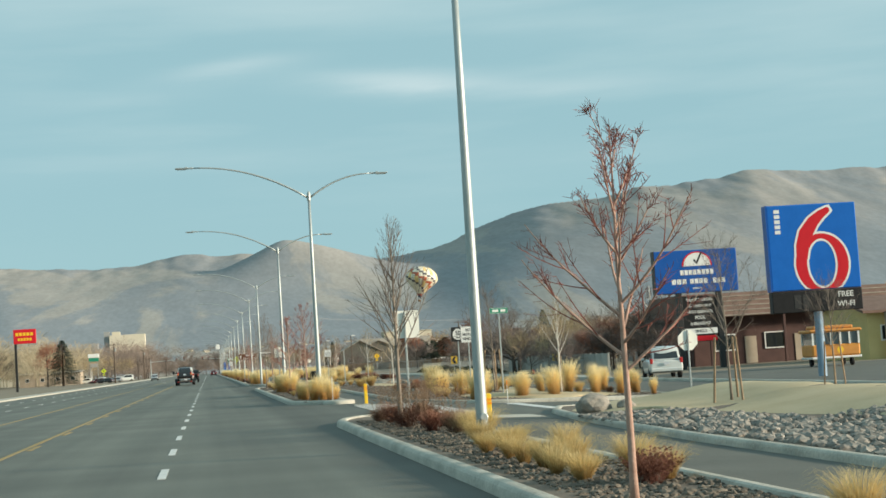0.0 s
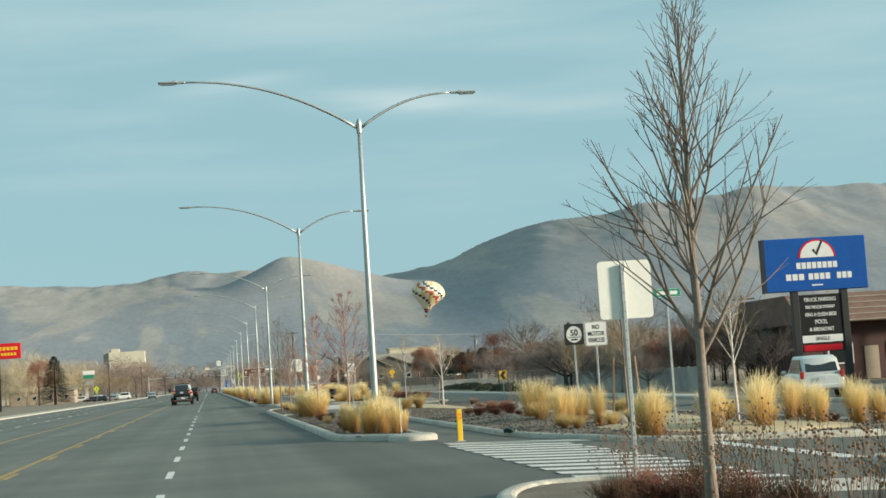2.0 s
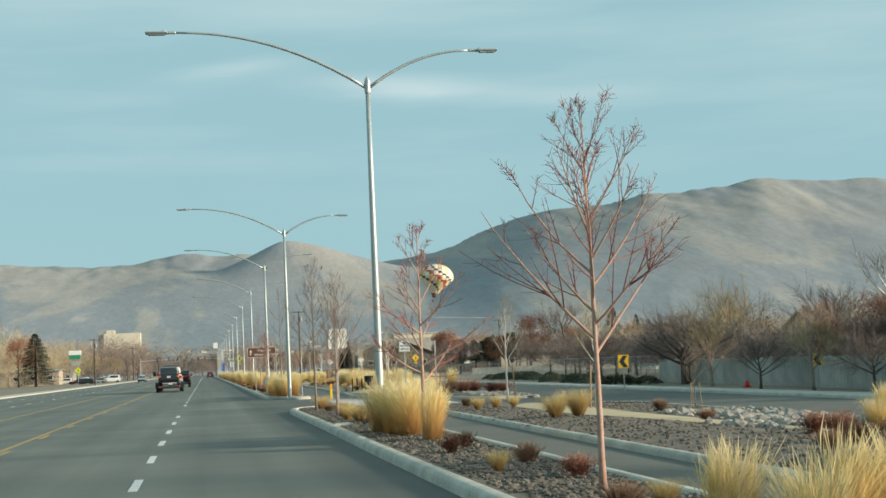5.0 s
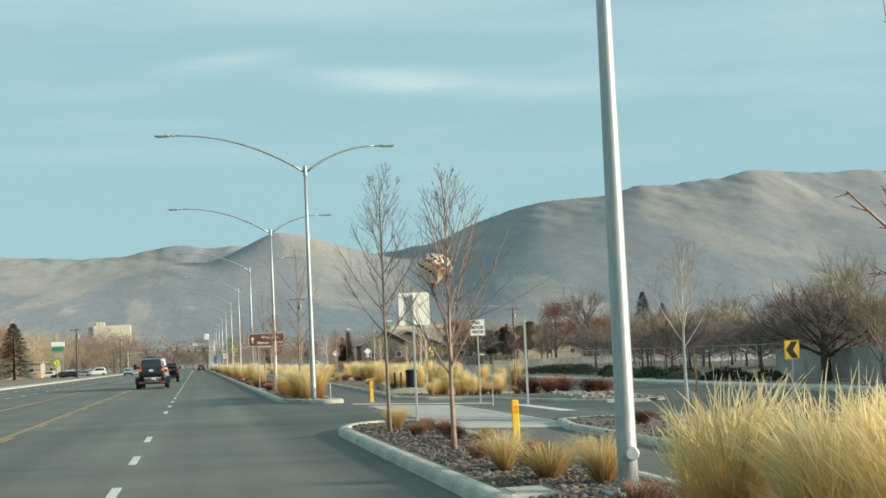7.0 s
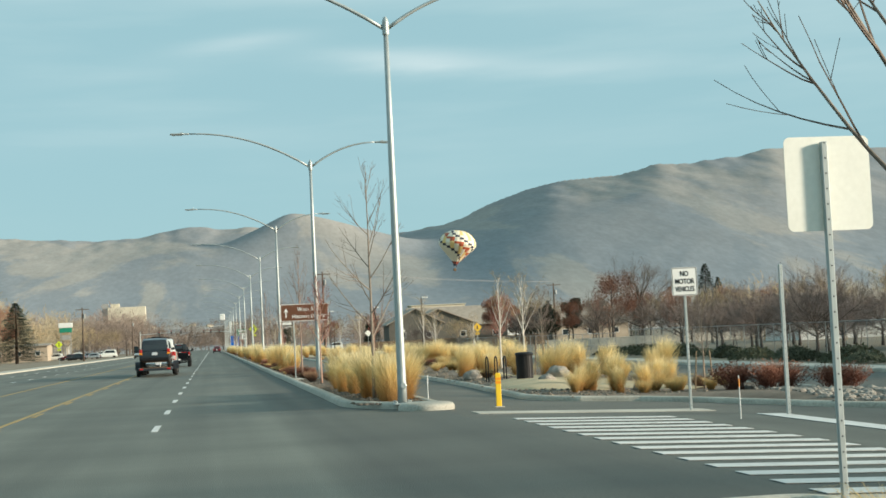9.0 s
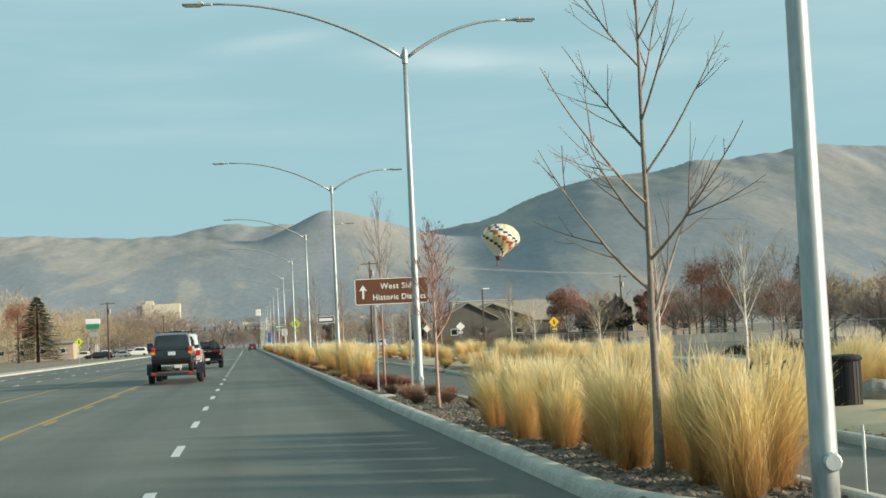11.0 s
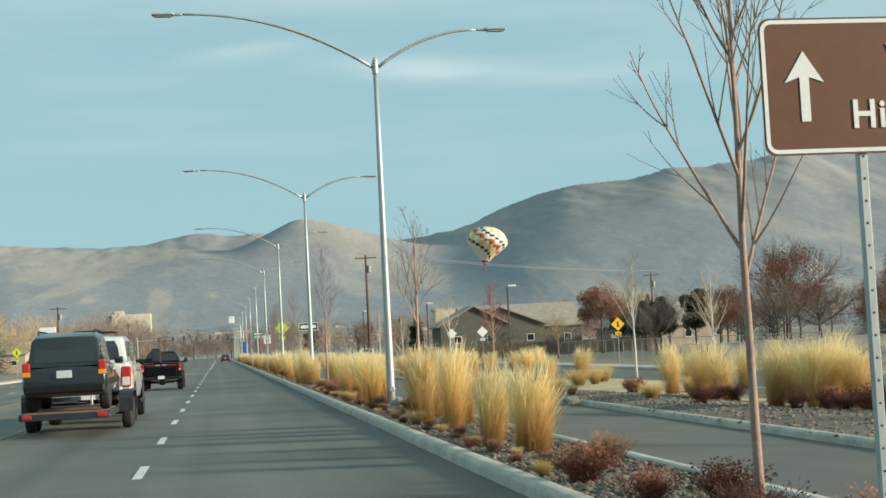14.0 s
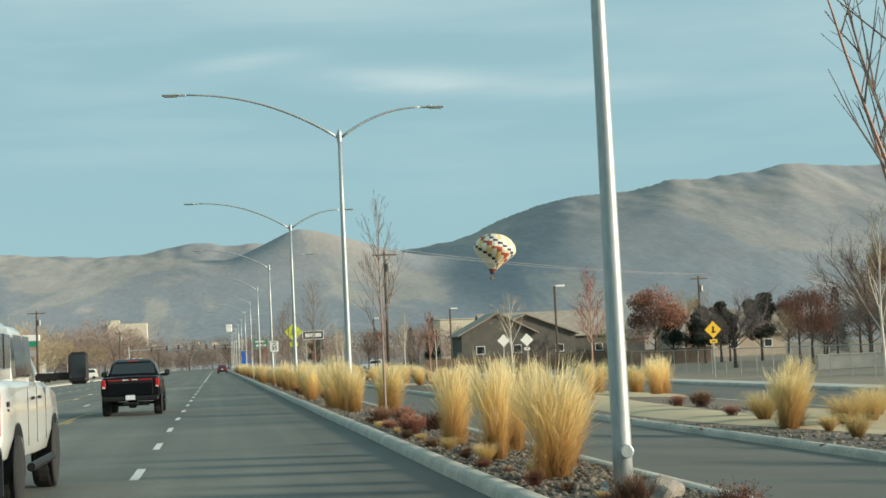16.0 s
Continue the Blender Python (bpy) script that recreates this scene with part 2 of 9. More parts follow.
banded(M_ASPHALT, 0.22)
kerbside(M_ASPHALT, 1.75, 0.35, 0.72)
M_PATH = mat("path_asphalt", (0.079, 0.083, 0.070), (0.124, 0.127, 0.108), 0.85, 0.5, 50, 0.25)
M_CONC = mat("concrete", (0.36, 0.34, 0.29), (0.52, 0.495, 0.43), 0.85, 1.2, 30, 0.2)
M_KERB = mat("kerb_concrete", (0.30, 0.285, 0.24), (0.53, 0.505, 0.43), 0.85, 1.3, 22, 0.3)
M_WHITE_LINE = mat("road_paint_white", (0.70, 0.70, 0.67), (0.50, 0.50, 0.48), 0.7, 3, 40)
M_YELLOW_LINE = mat("road_paint_yellow", (0.40, 0.27, 0.08), (0.26, 0.19, 0.08), 0.7, 3, 40)
M_GROUND = mat("dry_ground", (0.16, 0.13, 0.09), (0.26, 0.215, 0.15), 0.95, 0.08, 3, 0.2)
M_BED = mat("planting_bed_soil", (0.10, 0.08, 0.06), (0.20, 0.162, 0.122), 0.95, 1.3, 25, 0.6)
M_DG = mat("decomposed_granite", (0.40, 0.32, 0.19), (0.50, 0.41, 0.26), 0.95, 0.8, 30, 0.2)
M_COBBLE = mat("dark_cobble", (0.09, 0.074, 0.056), (0.215, 0.178, 0.134), 0.85, 2.5, 20, 0.4, island=0.5)
M_MULCH = mat("dark_rock_mulch", (0.055, 0.046, 0.038), (0.145, 0.12, 0.094), 0.85, 2.5, 20, 0.4, island=0.5)
M_ROCK = mat("river_rock", (0.15, 0.14, 0.122), (0.31, 0.285, 0.245), 0.85, 2.5, 20, 0.4, island=0.45)
M_BOULDER = mat("boulder_stone", (0.20, 0.178, 0.148), (0.34, 0.31, 0.265), 0.9, 2.5, 18, 0.8)
M_GALV = mat("galvanised_steel", (0.34, 0.38, 0.375), (0.47, 0.505, 0.495), 0.52, 1.5, 25, 0.03, metal=0.55, stretch=(1, 1, 0.25))
M_SIGN_W = mat("sign_white", (0.78, 0.78, 0.75), (0.70, 0.70, 0.67), 0.45, 4, 30)
M_SIGN_BACK = mat("bare_aluminium_sign", (0.78, 0.77, 0.69), (0.86, 0.85, 0.77), 0.5, 2, 20, metal=0.1)
M_BLACK = plain("sign_black", (0.018, 0.018, 0.018), 0.5)
M_BROWN = mat("sign_brown", (0.115, 0.043, 0.018), (0.14, 0.054, 0.024), 0.5, 2, 12)
M_YELLOW = mat("sign_yellow", (0.85, 0.52, 0.02), (0.78, 0.46, 0.02), 0.5, 3, 20)
M_LIME = mat("sign_fluorescent_yellow_green", (0.62, 0.72, 0.03), (0.56, 0.66, 0.03), 0.5, 3, 20)
M_ORANGE = plain("sign_orange", (0.85, 0.25, 0.01), 0.5)
M_TROLLEY = mat("faded_orange_paint", (0.50, 0.20, 0.035), (0.62, 0.27, 0.05), 0.5, 2, 20)
M_COLUMN = mat("blue_grey_column_paint", (0.16, 0.26, 0.36), (0.21, 0.31, 0.41), 0.5, 2, 20)
M_GREEN = mat("sign_green", (0.01, 0.20, 0.12), (0.015, 0.24, 0.15), 0.5, 3, 20)
M_BLUE = mat("sign_blue", (0.012, 0.085, 0.33), (0.016, 0.098, 0.38), 0.35, 1.5, 15)
M_SKYBLUE = mat("sign_bright_blue", (0.01, 0.12, 0.46), (0.013, 0.14, 0.52), 0.35, 1.5, 15)
M_RED = mat("sign_red", (0.60, 0.018, 0.028), (0.55, 0.016, 0.025), 0.4, 3, 20)
for m in (M_BLUE, M_SKYBLUE, M_RED):
    m.node_tree.nodes["Principled BSDF"].inputs["Specular IOR Level"].default_value = 0.2
M_CORTEN = mat("brown_wood", (0.16, 0.10, 0.06), (0.25, 0.17, 0.11), 0.85, 3, 30, 0.3, stretch=(1, 1, 0.1))
M_BARK_PK = mat("pinkish_tan_bark", (0.34, 0.20, 0.15), (0.48, 0.32, 0.25), 0.85, 4, 25, 0.3, island=0.2)
M_TWIG_OLIVE = mat("olive_tan_twigs", (0.24, 0.205, 0.135), (0.36, 0.31, 0.21), 0.9, 3, 25, island=0.3)
M_TWIG_RED = mat("red_twigs", (0.18, 0.05, 0.04), (0.27, 0.09, 0.065), 0.8, 3, 25, island=0.3)
M_BARK_BR = mat("red_brown_bark", (0.23, 0.155, 0.12), (0.35, 0.25, 0.20), 0.88, 4, 25, 0.35, island=0.2)
M_BARK = mat("grey_bark", (0.17, 0.135, 0.105), (0.28, 0.235, 0.19), 0.9, 4, 25, 0.4, island=0.2)
M_TWIG = mat("grey_brown_twigs", (0.13, 0.10, 0.082), (0.22, 0.175, 0.145), 0.9, 3, 25, island=0.3)
M_BARK_W = mat("pale_bark", (0.52, 0.48, 0.42), (0.66, 0.62, 0.56), 0.85, 5, 30, 0.3, island=0.15)
M_TWIG_TAN = mat("tan_twigs", (0.30, 0.23, 0.13), (0.42, 0.33, 0.20), 0.9, 3, 25, island=0.3)
M_BARK_DK = mat("dark_bark", (0.055, 0.042, 0.034), (0.10, 0.08, 0.065), 0.95, 4, 25, 0.4, island=0.2)
M_TWIG_DK = mat("dark_twigs", (0.125, 0.098, 0.088), (0.20, 0.162, 0.145), 0.95, 3, 25, island=0.3)
M_RUST_LEAF = mat("rust_leaves", (0.17, 0.07, 0.042), (0.28, 0.125, 0.075), 0.8, 2, 20, island=0.4)
M_NEEDLE = mat("conifer_needles", (0.018, 0.030, 0.018), (0.04, 0.055, 0.03), 0.8, 2, 20, island=0.4)
M_JUNIPER = mat("juniper_foliage", (0.05, 0.058, 0.036), (0.10, 0.105, 0.06), 0.9, 2, 20, island=0.4)
M_STAKE = mat("lodgepole_stake", (0.26, 0.17, 0.10), (0.38, 0.27, 0.17), 0.9, 4, 30, 0.2)
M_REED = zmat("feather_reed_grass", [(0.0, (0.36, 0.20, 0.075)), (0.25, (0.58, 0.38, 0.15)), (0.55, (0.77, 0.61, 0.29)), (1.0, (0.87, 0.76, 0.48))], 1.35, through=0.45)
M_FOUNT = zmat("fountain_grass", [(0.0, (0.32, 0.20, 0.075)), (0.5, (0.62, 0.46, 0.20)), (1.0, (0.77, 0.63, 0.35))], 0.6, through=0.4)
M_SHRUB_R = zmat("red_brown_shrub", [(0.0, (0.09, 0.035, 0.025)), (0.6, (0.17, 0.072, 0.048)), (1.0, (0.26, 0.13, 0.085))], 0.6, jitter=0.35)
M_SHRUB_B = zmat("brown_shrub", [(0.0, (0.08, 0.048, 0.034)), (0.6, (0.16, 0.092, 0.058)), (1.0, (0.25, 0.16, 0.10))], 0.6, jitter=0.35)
M_BLACKPAINT = plain("black_car_paint", (0.003, 0.003, 0.004), 0.28)
M_BLACKPAINT.node_tree.nodes["Principled BSDF"].inputs["Specular IOR Level"].default_value = 0.22
M_WHITEPAINT = mat("white_car_paint", (0.58, 0.60, 0.57), (0.62, 0.64, 0.61), 0.28, 1, 8, coat=0.8)
M_REDPAINT = plain("red_car_paint", (0.11, 0.012, 0.014), 0.25, 0.0, 0.8)
M_SILVER = plain("silver_car_paint", (0.42, 0.43, 0.43), 0.3, 0.6, 0.8)
M_GREYPAINT = plain("dark_grey_car_paint", (0.018, 0.02, 0.024), 0.3, 0.3, 0.8)
M_TRAILER = mat("blue_black_trailer_paint", (0.018, 0.022, 0.028), (0.03, 0.035, 0.042), 0.45, 3, 40, 0.05)
M_PLASTIC = mat("black_plastic", (0.009, 0.009, 0.01), (0.016, 0.016, 0.017), 0.5, 4, 60, spec=0.25)
M_RUBBER = mat("tyre_rubber", (0.014, 0.014, 0.014), (0.026, 0.025, 0.024), 0.85, 4, 60, 0.3)
M_CHROME = plain("chrome", (0.62, 0.63, 0.64), 0.18, 1.0)
M_TAIL = plain("tail_lamp_red", (0.34, 0.01, 0.01), 0.2, 0.0, 0.8)
M_TAILON = plain("brake_lamp_lit", (0.42, 0.014, 0.011), 0.2, 0.0, 0.8, 0.05)
M_LENS = plain("clear_lens", (0.62, 0.60, 0.56), 0.15, 0.0, 0.8)
M_BAG = mat("dark_green_plastic", (0.012, 0.03, 0.022), (0.025, 0.05, 0.04), 0.4, 8, 40)
M_PLATE = mat("licence_plate", (0.58, 0.60, 0.62), (0.66, 0.68, 0.70), 0.4, 6, 40)
M_GLASS = plain("tinted_glass", (0.02, 0.025, 0.028), 0.06, 0.0, 0.5)
M_GLASS2 = plain("window_glass", (0.10, 0.13, 0.14), 0.08, 0.0, 0.5)
M_MARK_Y = mat("delineator_yellow", (0.85, 0.55, 0.02), (0.78, 0.48, 0.02), 0.5, 4, 30)
M_MARK_O = plain("delineator_amber", (0.85, 0.30, 0.01), 0.35)
M_ROOF_BROWN = mat("brown_roof_tile", (0.13, 0.075, 0.055), (0.20, 0.125, 0.095), 0.85, 1.5, 12, 0.3)
M_ROOF_GREY = mat("grey_brown_shingle", (0.25, 0.215, 0.175), (0.36, 0.315, 0.26), 0.9, 1.2, 14, 0.3)
M_STUCCO_Y = mat("yellow_stucco", (0.52, 0.41, 0.17), (0.60, 0.48, 0.22), 0.9, 1, 25, 0.2)
M_STUCCO_T = mat("tan_stucco", (0.34, 0.28, 0.21), (0.42, 0.35, 0.27), 0.9, 1, 25, 0.2)
M_STUCCO_G = mat("grey_siding", (0.26, 0.26, 0.25), (0.34, 0.34, 0.32), 0.9, 1, 25, 0.2)
M_STUCCO_D = mat("grey_green_siding", (0.085, 0.08, 0.068), (0.125, 0.118, 0.10), 0.9, 1, 25, 0.2)
M_STUCCO_R = mat("red_brown_siding", (0.06, 0.03, 0.026), (0.095, 0.048, 0.04), 0.85, 1, 20, 0.2)
M_PALE = mat("pale_office_wall", (0.56, 0.50, 0.38), (0.62, 0.56, 0.44), 0.9, 0.1, 2)
M_WALLGREY = mat("grey_block_wall", (0.27, 0.27, 0.245), (0.38, 0.375, 0.345), 0.9, 1.2, 15, 0.3, island=0.3)
M_FENCE = mat("chain_link_steel", (0.24, 0.255, 0.25), (0.32, 0.335, 0.33), 0.5, 3, 30, metal=0.4)
M_UTIL = mat("utility_pole_wood", (0.075, 0.055, 0.04), (0.13, 0.095, 0.07), 0.9, 2, 20, 0.3, stretch=(1, 1, 0.1))
M_WIRE = plain("weathered_wire", (0.16, 0.165, 0.17), 0.6, 0.3)


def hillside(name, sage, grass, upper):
    """Patches of grey sagebrush and tan dry grass with light and shade painted in, hazed blue-grey low down, browner on
    the heights, with fine mottling of single shrubs.
    """
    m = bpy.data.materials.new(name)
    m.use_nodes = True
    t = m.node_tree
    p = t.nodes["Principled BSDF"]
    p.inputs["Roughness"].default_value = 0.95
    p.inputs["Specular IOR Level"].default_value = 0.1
    co = t.nodes.new("ShaderNodeTexCoord")
    mp = t.nodes.new("ShaderNodeMapping")
    mp.inputs["Scale"].default_value = (1, 0.2, 1.0)
    t.links.new(co.outputs["Object"], mp.inputs["Vector"])

    def spots(scale, detail, lo, hi, a, b, twist=0.0):
        n = t.nodes.new("ShaderNodeTexNoise")
        n.inputs["Scale"].default_value, n.inputs["Detail"].default_value = scale, detail
        n.inputs["Roughness"].default_value, n.inputs["Distortion"].default_value = 0.6, twist
        t.links.new(mp.outputs["Vector"], n.inputs["Vector"])
        r = t.nodes.new("ShaderNodeMapRange")
        r.interpolation_type = "SMOOTHSTEP"
        for key, v in (("From Min", lo), ("From Max", hi), ("To Min", a), ("To Max", b)):
            r.inputs[key].default_value = v
        t.links.new(n.outputs["Fac"], r.inputs["Value"])
        return r.outputs["Result"]

    def blend(f, a, b, kind="MIX"):
        n = t.nodes.new("ShaderNodeMix")
        n.data_type, n.blend_type = "RGBA", kind
        for k, v in ((0, f), (6, a), (7, b)):
            if isinstance(v, tuple):
                n.inputs[k].default_value = (*v, 1)
            elif isinstance(v, (int, float)):
                n.inputs[k].default_value = v
            else:
                t.links.new(v, n.inputs[k])
        return n.outputs[2]

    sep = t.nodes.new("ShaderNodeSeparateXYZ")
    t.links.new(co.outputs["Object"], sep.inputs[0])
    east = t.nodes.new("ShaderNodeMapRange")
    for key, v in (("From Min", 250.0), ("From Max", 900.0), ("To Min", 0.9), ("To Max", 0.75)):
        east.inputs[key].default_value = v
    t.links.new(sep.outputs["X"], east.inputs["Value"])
    # the patches also paint sunlit and cloud-shadowed slopes into the colour
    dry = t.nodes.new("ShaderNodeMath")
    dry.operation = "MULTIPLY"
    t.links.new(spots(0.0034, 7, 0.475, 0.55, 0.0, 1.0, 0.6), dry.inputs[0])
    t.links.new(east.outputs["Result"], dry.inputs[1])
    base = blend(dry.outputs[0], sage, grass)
    # haze painted by height: low slopes stay blue-grey, the heights turn brown
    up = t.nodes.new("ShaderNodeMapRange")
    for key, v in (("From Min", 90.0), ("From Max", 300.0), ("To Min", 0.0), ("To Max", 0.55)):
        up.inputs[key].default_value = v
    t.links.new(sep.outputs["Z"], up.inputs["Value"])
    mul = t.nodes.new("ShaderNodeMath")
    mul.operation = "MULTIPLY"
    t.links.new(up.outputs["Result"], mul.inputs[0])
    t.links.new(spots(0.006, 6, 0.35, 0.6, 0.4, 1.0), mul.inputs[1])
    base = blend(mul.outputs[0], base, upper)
    hs = t.nodes.new("ShaderNodeHueSaturation")
    fine = t.nodes.new("ShaderNodeMath")
    fine.operation = "MULTIPLY"
    t.links.new(spots(0.022, 7, 0.3, 0.7, 0.94, 1.05), fine.inputs[0])
    t.links.new(spots(0.11, 4, 0.3, 0.7, 0.93, 1.06), fine.inputs[1])
    t.links.new(fine.outputs[0], hs.inputs["Value"])
    t.links.new(base, hs.inputs["Color"])
    t.links.new(hs.outputs["Color"], p.inputs["Base Color"])
    return m


# the bluish first colour carries painted haze besides the sagebrush
M_HILL = hillside("sage_shade_haze_hillside", (0.240, 0.262, 0.281), (0.365, 0.340, 0.308), (0.322, 0.296, 0.272))
M_TOWN = mat("town_grove", (0.11, 0.085, 0.068), (0.20, 0.165, 0.13), 0.95, 0.3, 4, island=0.4)
M_BAL_W = mat("balloon_cream", (0.72, 0.66, 0.52), (0.78, 0.73, 0.60), 0.6, 0.3, 4)
M_BAL_Y = mat("balloon_yellow", (0.72, 0.50, 0.18), (0.78, 0.56, 0.24), 0.6, 0.3, 4)
M_BAL_R = plain("balloon_rust_red", (0.46, 0.10, 0.04), 0.6)
M_BAL_K = plain("balloon_navy", (0.03, 0.035, 0.06), 0.6)
M_WICKER = mat("wicker", (0.12, 0.07, 0.035), (0.20, 0.12, 0.06), 0.9, 6, 60)


# ---- builders ----
class Shape:
    """Vertices and faces of one mesh, gathered piece by piece."""

    def __init__(self):
        self.v, self.f, self.m = [], [], []

    def add(self, verts, faces, slot=0):
        n = len(self.v)
        self.v += [tuple(p) for p in verts]
        self.f += [tuple(i + n for i in q) for q in faces]
        self.m += [slot] * len(faces)
        return self

    def box(self, c, s, rz=0.0, slot=0, bevel=0.0, tilt=None):
        x, y, z = (k / 2 for k in s)
        if bevel:
            b = min(bevel, x * 0.9, y * 0.9, z * 0.9)
            pts, q = [], []
            for sz, k in ((-z, b), (-z + b, 0), (z - b, 0), (z, b)):
                for dx, dy in ((-x + k, -y + b), (-x + b, -y + k), (x - b, -y + k), (x - k, -y + b), (x - k, y - b), (x - b, y - k), (-x + b, y - k), (-x + k, y - b)):
                    pts.append((dx, dy, sz))
            for r in range(3):
                for i in range(8):
                    j = (i + 1) % 8
                    q.append((r * 8 + i, r * 8 + j, r * 8 + 8 + j, r * 8 + 8 + i))
            q += [tuple(range(7, -1, -1)), tuple(range(24, 32))]
        else:
            pts = [(dx, dy, dz) for dz in (-z, z) for dx, dy in ((-x, -y), (x, -y), (x, y), (-x, y))]
            q = [(3, 2, 1, 0), (4, 5, 6, 7), (0, 1, 5, 4), (1, 2, 6, 5), (2, 3, 7, 6), (3, 0, 4, 7)]
        m = Matrix.Translation(c) @ Matrix.Rotation(radians(rz), 4, "Z")
        if tilt:
            m = m @ Euler([radians(a) for a in tilt]).to_matrix().to_4x4()
        return self.add([m @ Vector(p) for p in pts], q, slot)

    def tube(self, pts, radii, n=6, slot=0, caps=True):
        pts = [Vector(p) for p in pts]
        ring, k = [], len(pts)
        side = None
        for i, p in enumerate(pts):
            d = (pts[min(i + 1, k - 1)] - pts[max(i - 1, 0)])
            d = d.normalized() if d.length > 1e-9 else Vector((0, 0, 1))
            if side is None:
                side = d.orthogonal().normalized()
            side = (side - d * side.dot(d))
            side = side.normalized() if side.length > 1e-6 else d.orthogonal().normalized()
            up = d.cross(side)
            r = radii[i] if hasattr(radii, "__len__") else radii
            ring += [p + (side * math.cos(a) + up * math.sin(a)) * r for a in (2 * math.pi * j / n for j in range(n))]
        q = [(i * n + j, i * n + (j + 1) % n, (i + 1) * n + (j + 1) % n, (i + 1) * n + j) for i in range(k - 1) for j in range(n)]
        if caps:
            q += [tuple(range(n - 1, -1, -1)), tuple(range((k - 1) * n, k * n))]
        return self.add(ring, q, slot)

    def lathe(self, prof, n=24, c=(0, 0, 0), slot=0, axis="z"):
        v, q = [], []
        for r, z in prof:
            for j in range(n):
                a = 2 * math.pi * j / n
                p = (r * math.cos(a), r * math.sin(a), z)
                if axis == "x":
                    p = (p[2], p[0], p[1])
                v.append((p[0] + c[0], p[1] + c[1], p[2] + c[2]))
        for i in range(len(prof) - 1):
            q += [(i * n + j, i * n + (j + 1) % n, (i + 1) * n + (j + 1) % n, (i + 1) * n + j) for j in range(n)]
        if prof[0][0] > 1e-6:
            q.append(tuple(range(n - 1, -1, -1)))
        if prof[-1][0] > 1e-6:
            q.append(tuple(range((len(prof) - 1) * n, len(prof) * n)))
        return self.add(v, q, slot)

    def prism(self, outline, z0, z1, slot=0, m=None):
        """An upright prism on an outline in x and y; m places it."""
        n = len(outline)
        v = [(x, y, z0) for x, y in outline] + [(x, y, z1) for x, y in outline]
        if m:
            v = [m @ Vector(p) for p in v]
        q = [(i, (i + 1) % n, n + (i + 1) % n, n + i) for i in range(n)] + [tuple(range(n - 1, -1, -1)), tuple(range(n, 2 * n))]
        return self.add(v, q, slot)

    def side(self, outline, x0, x1, slot=0, inset=0.0):
        """A body from its outline in y and z, drawn across from x0 to x1, with its flanks drawn in a little at the edges."""
        n = len(outline)
        cy, cz = sum(p[0] for p in outline) / n, sum(p[1] for p in outline) / n
        rows = []
        for x, k in ((x0, 1 - inset), (x0 + (x1 - x0) * 0.05, 1.0), (x1 - (x1 - x0) * 0.05, 1.0), (x1, 1 - inset)):
            rows += [(x, cy + (y - cy) * k, cz + (z - cz) * k) for y, z in outline]
        q = [(r * n + i, r * n + (i + 1) % n, (r + 1) * n + (i + 1) % n, (r + 1) * n + i) for r in range(3) for i in range(n)]
        q += [tuple(range(n - 1, -1, -1)), tuple(range(3 * n, 4 * n))]
        return self.add(rows, q, slot)

    def mesh(self, name, mats, smooth=False):
        me = bpy.data.meshes.new(name)
        me.from_pydata(self.v, [], self.f)
        for k in mats if isinstance(mats, (list, tuple)) else [mats]:
            me.materials.append(k)
        if any(self.m):
            me.polygons.foreach_set("material_index", self.m)
        if smooth:
            me.polygons.foreach_set("use_smooth", [True] * len(self.f))
        me.update()
        return me


SLOPE, FLAT_X = 0.042, 15.2


def drop(x):
    """The ground falls gently away to the east of the main road."""
    return -SLOPE * (min(x, FLAT_X) - 4.9) if x > 4.9 else 0.0


def part(name, shape, mats, parent, label="", smooth=False, loc=(0, 0, 0), rz=0):
    ob = new(name, shape if isinstance(shape, bpy.types.Mesh) else shape.mesh(name, mats, smooth))
    ob.parent = parent
    ob.matrix_basis = pose(*loc, 0, 0, rz)
    if label:
        tagged(ob, label)
    return ob


def thing(name, label, category, group="", loc=(0, 0, 0), rz=0, scale=1.0):
    ob = new(name)
    ob.empty_display_size = 0.2
    ob.matrix_basis = pose(loc[0], loc[1], loc[2] + drop(loc[0]), 0, 0, rz)
    ob.scale = (scale,) * 3
    return tagged(ob, label, category, group)


def solo(name, shape, mats, label, category, group="", loc=(0, 0, 0), rz=0, scale=1.0, kind="", smooth=False):
    ob = new(name, shape if isinstance(shape, bpy.types.Mesh) else shape.mesh(name, mats, smooth))
    ob.matrix_basis = pose(loc[0], loc[1], loc[2] + drop(loc[0]), 0, 0, rz)
    ob.scale = (scale,) * 3
    return tagged(ob, label, category, group, kind)


def again(ob, x, y, z=0.0, rz=0.0, s=1.0, label=""):
    c = copy_thing(ob, pose(x, y, z + drop(x), 0, 0, rz))
    c.scale = (s, s, s)
    if label:
        tagged(c, label)
    return c


def letters(text, size, material, parent, loc, name="lettering", depth=0.004, squeeze=1.0, align="CENTER", gap=1.0):
    """Words in the built-in font as a mesh; they face the oncoming drivers."""
    cu = bpy.data.curves.new("words", "FONT")
    cu.body, cu.size, cu.extrude, cu.align_x, cu.align_y = text, size, depth, align, "CENTER"
    cu.offset = size * 0.018
    cu.space_character = gap
    tmp = bpy.data.objects.new("words", cu)
    me = bpy.data.meshes.new_from_object(tmp)
    bpy.data.objects.remove(tmp)
    me.transform(Matrix.Rotation(radians(90), 4, "X") @ Matrix.Diagonal((squeeze, 1, 1, 1)))
    me.materials.append(material)
    ob = new(name, me)
    ob.parent = parent
    ob.matrix_basis = Matrix.Translation(loc)
    return ob


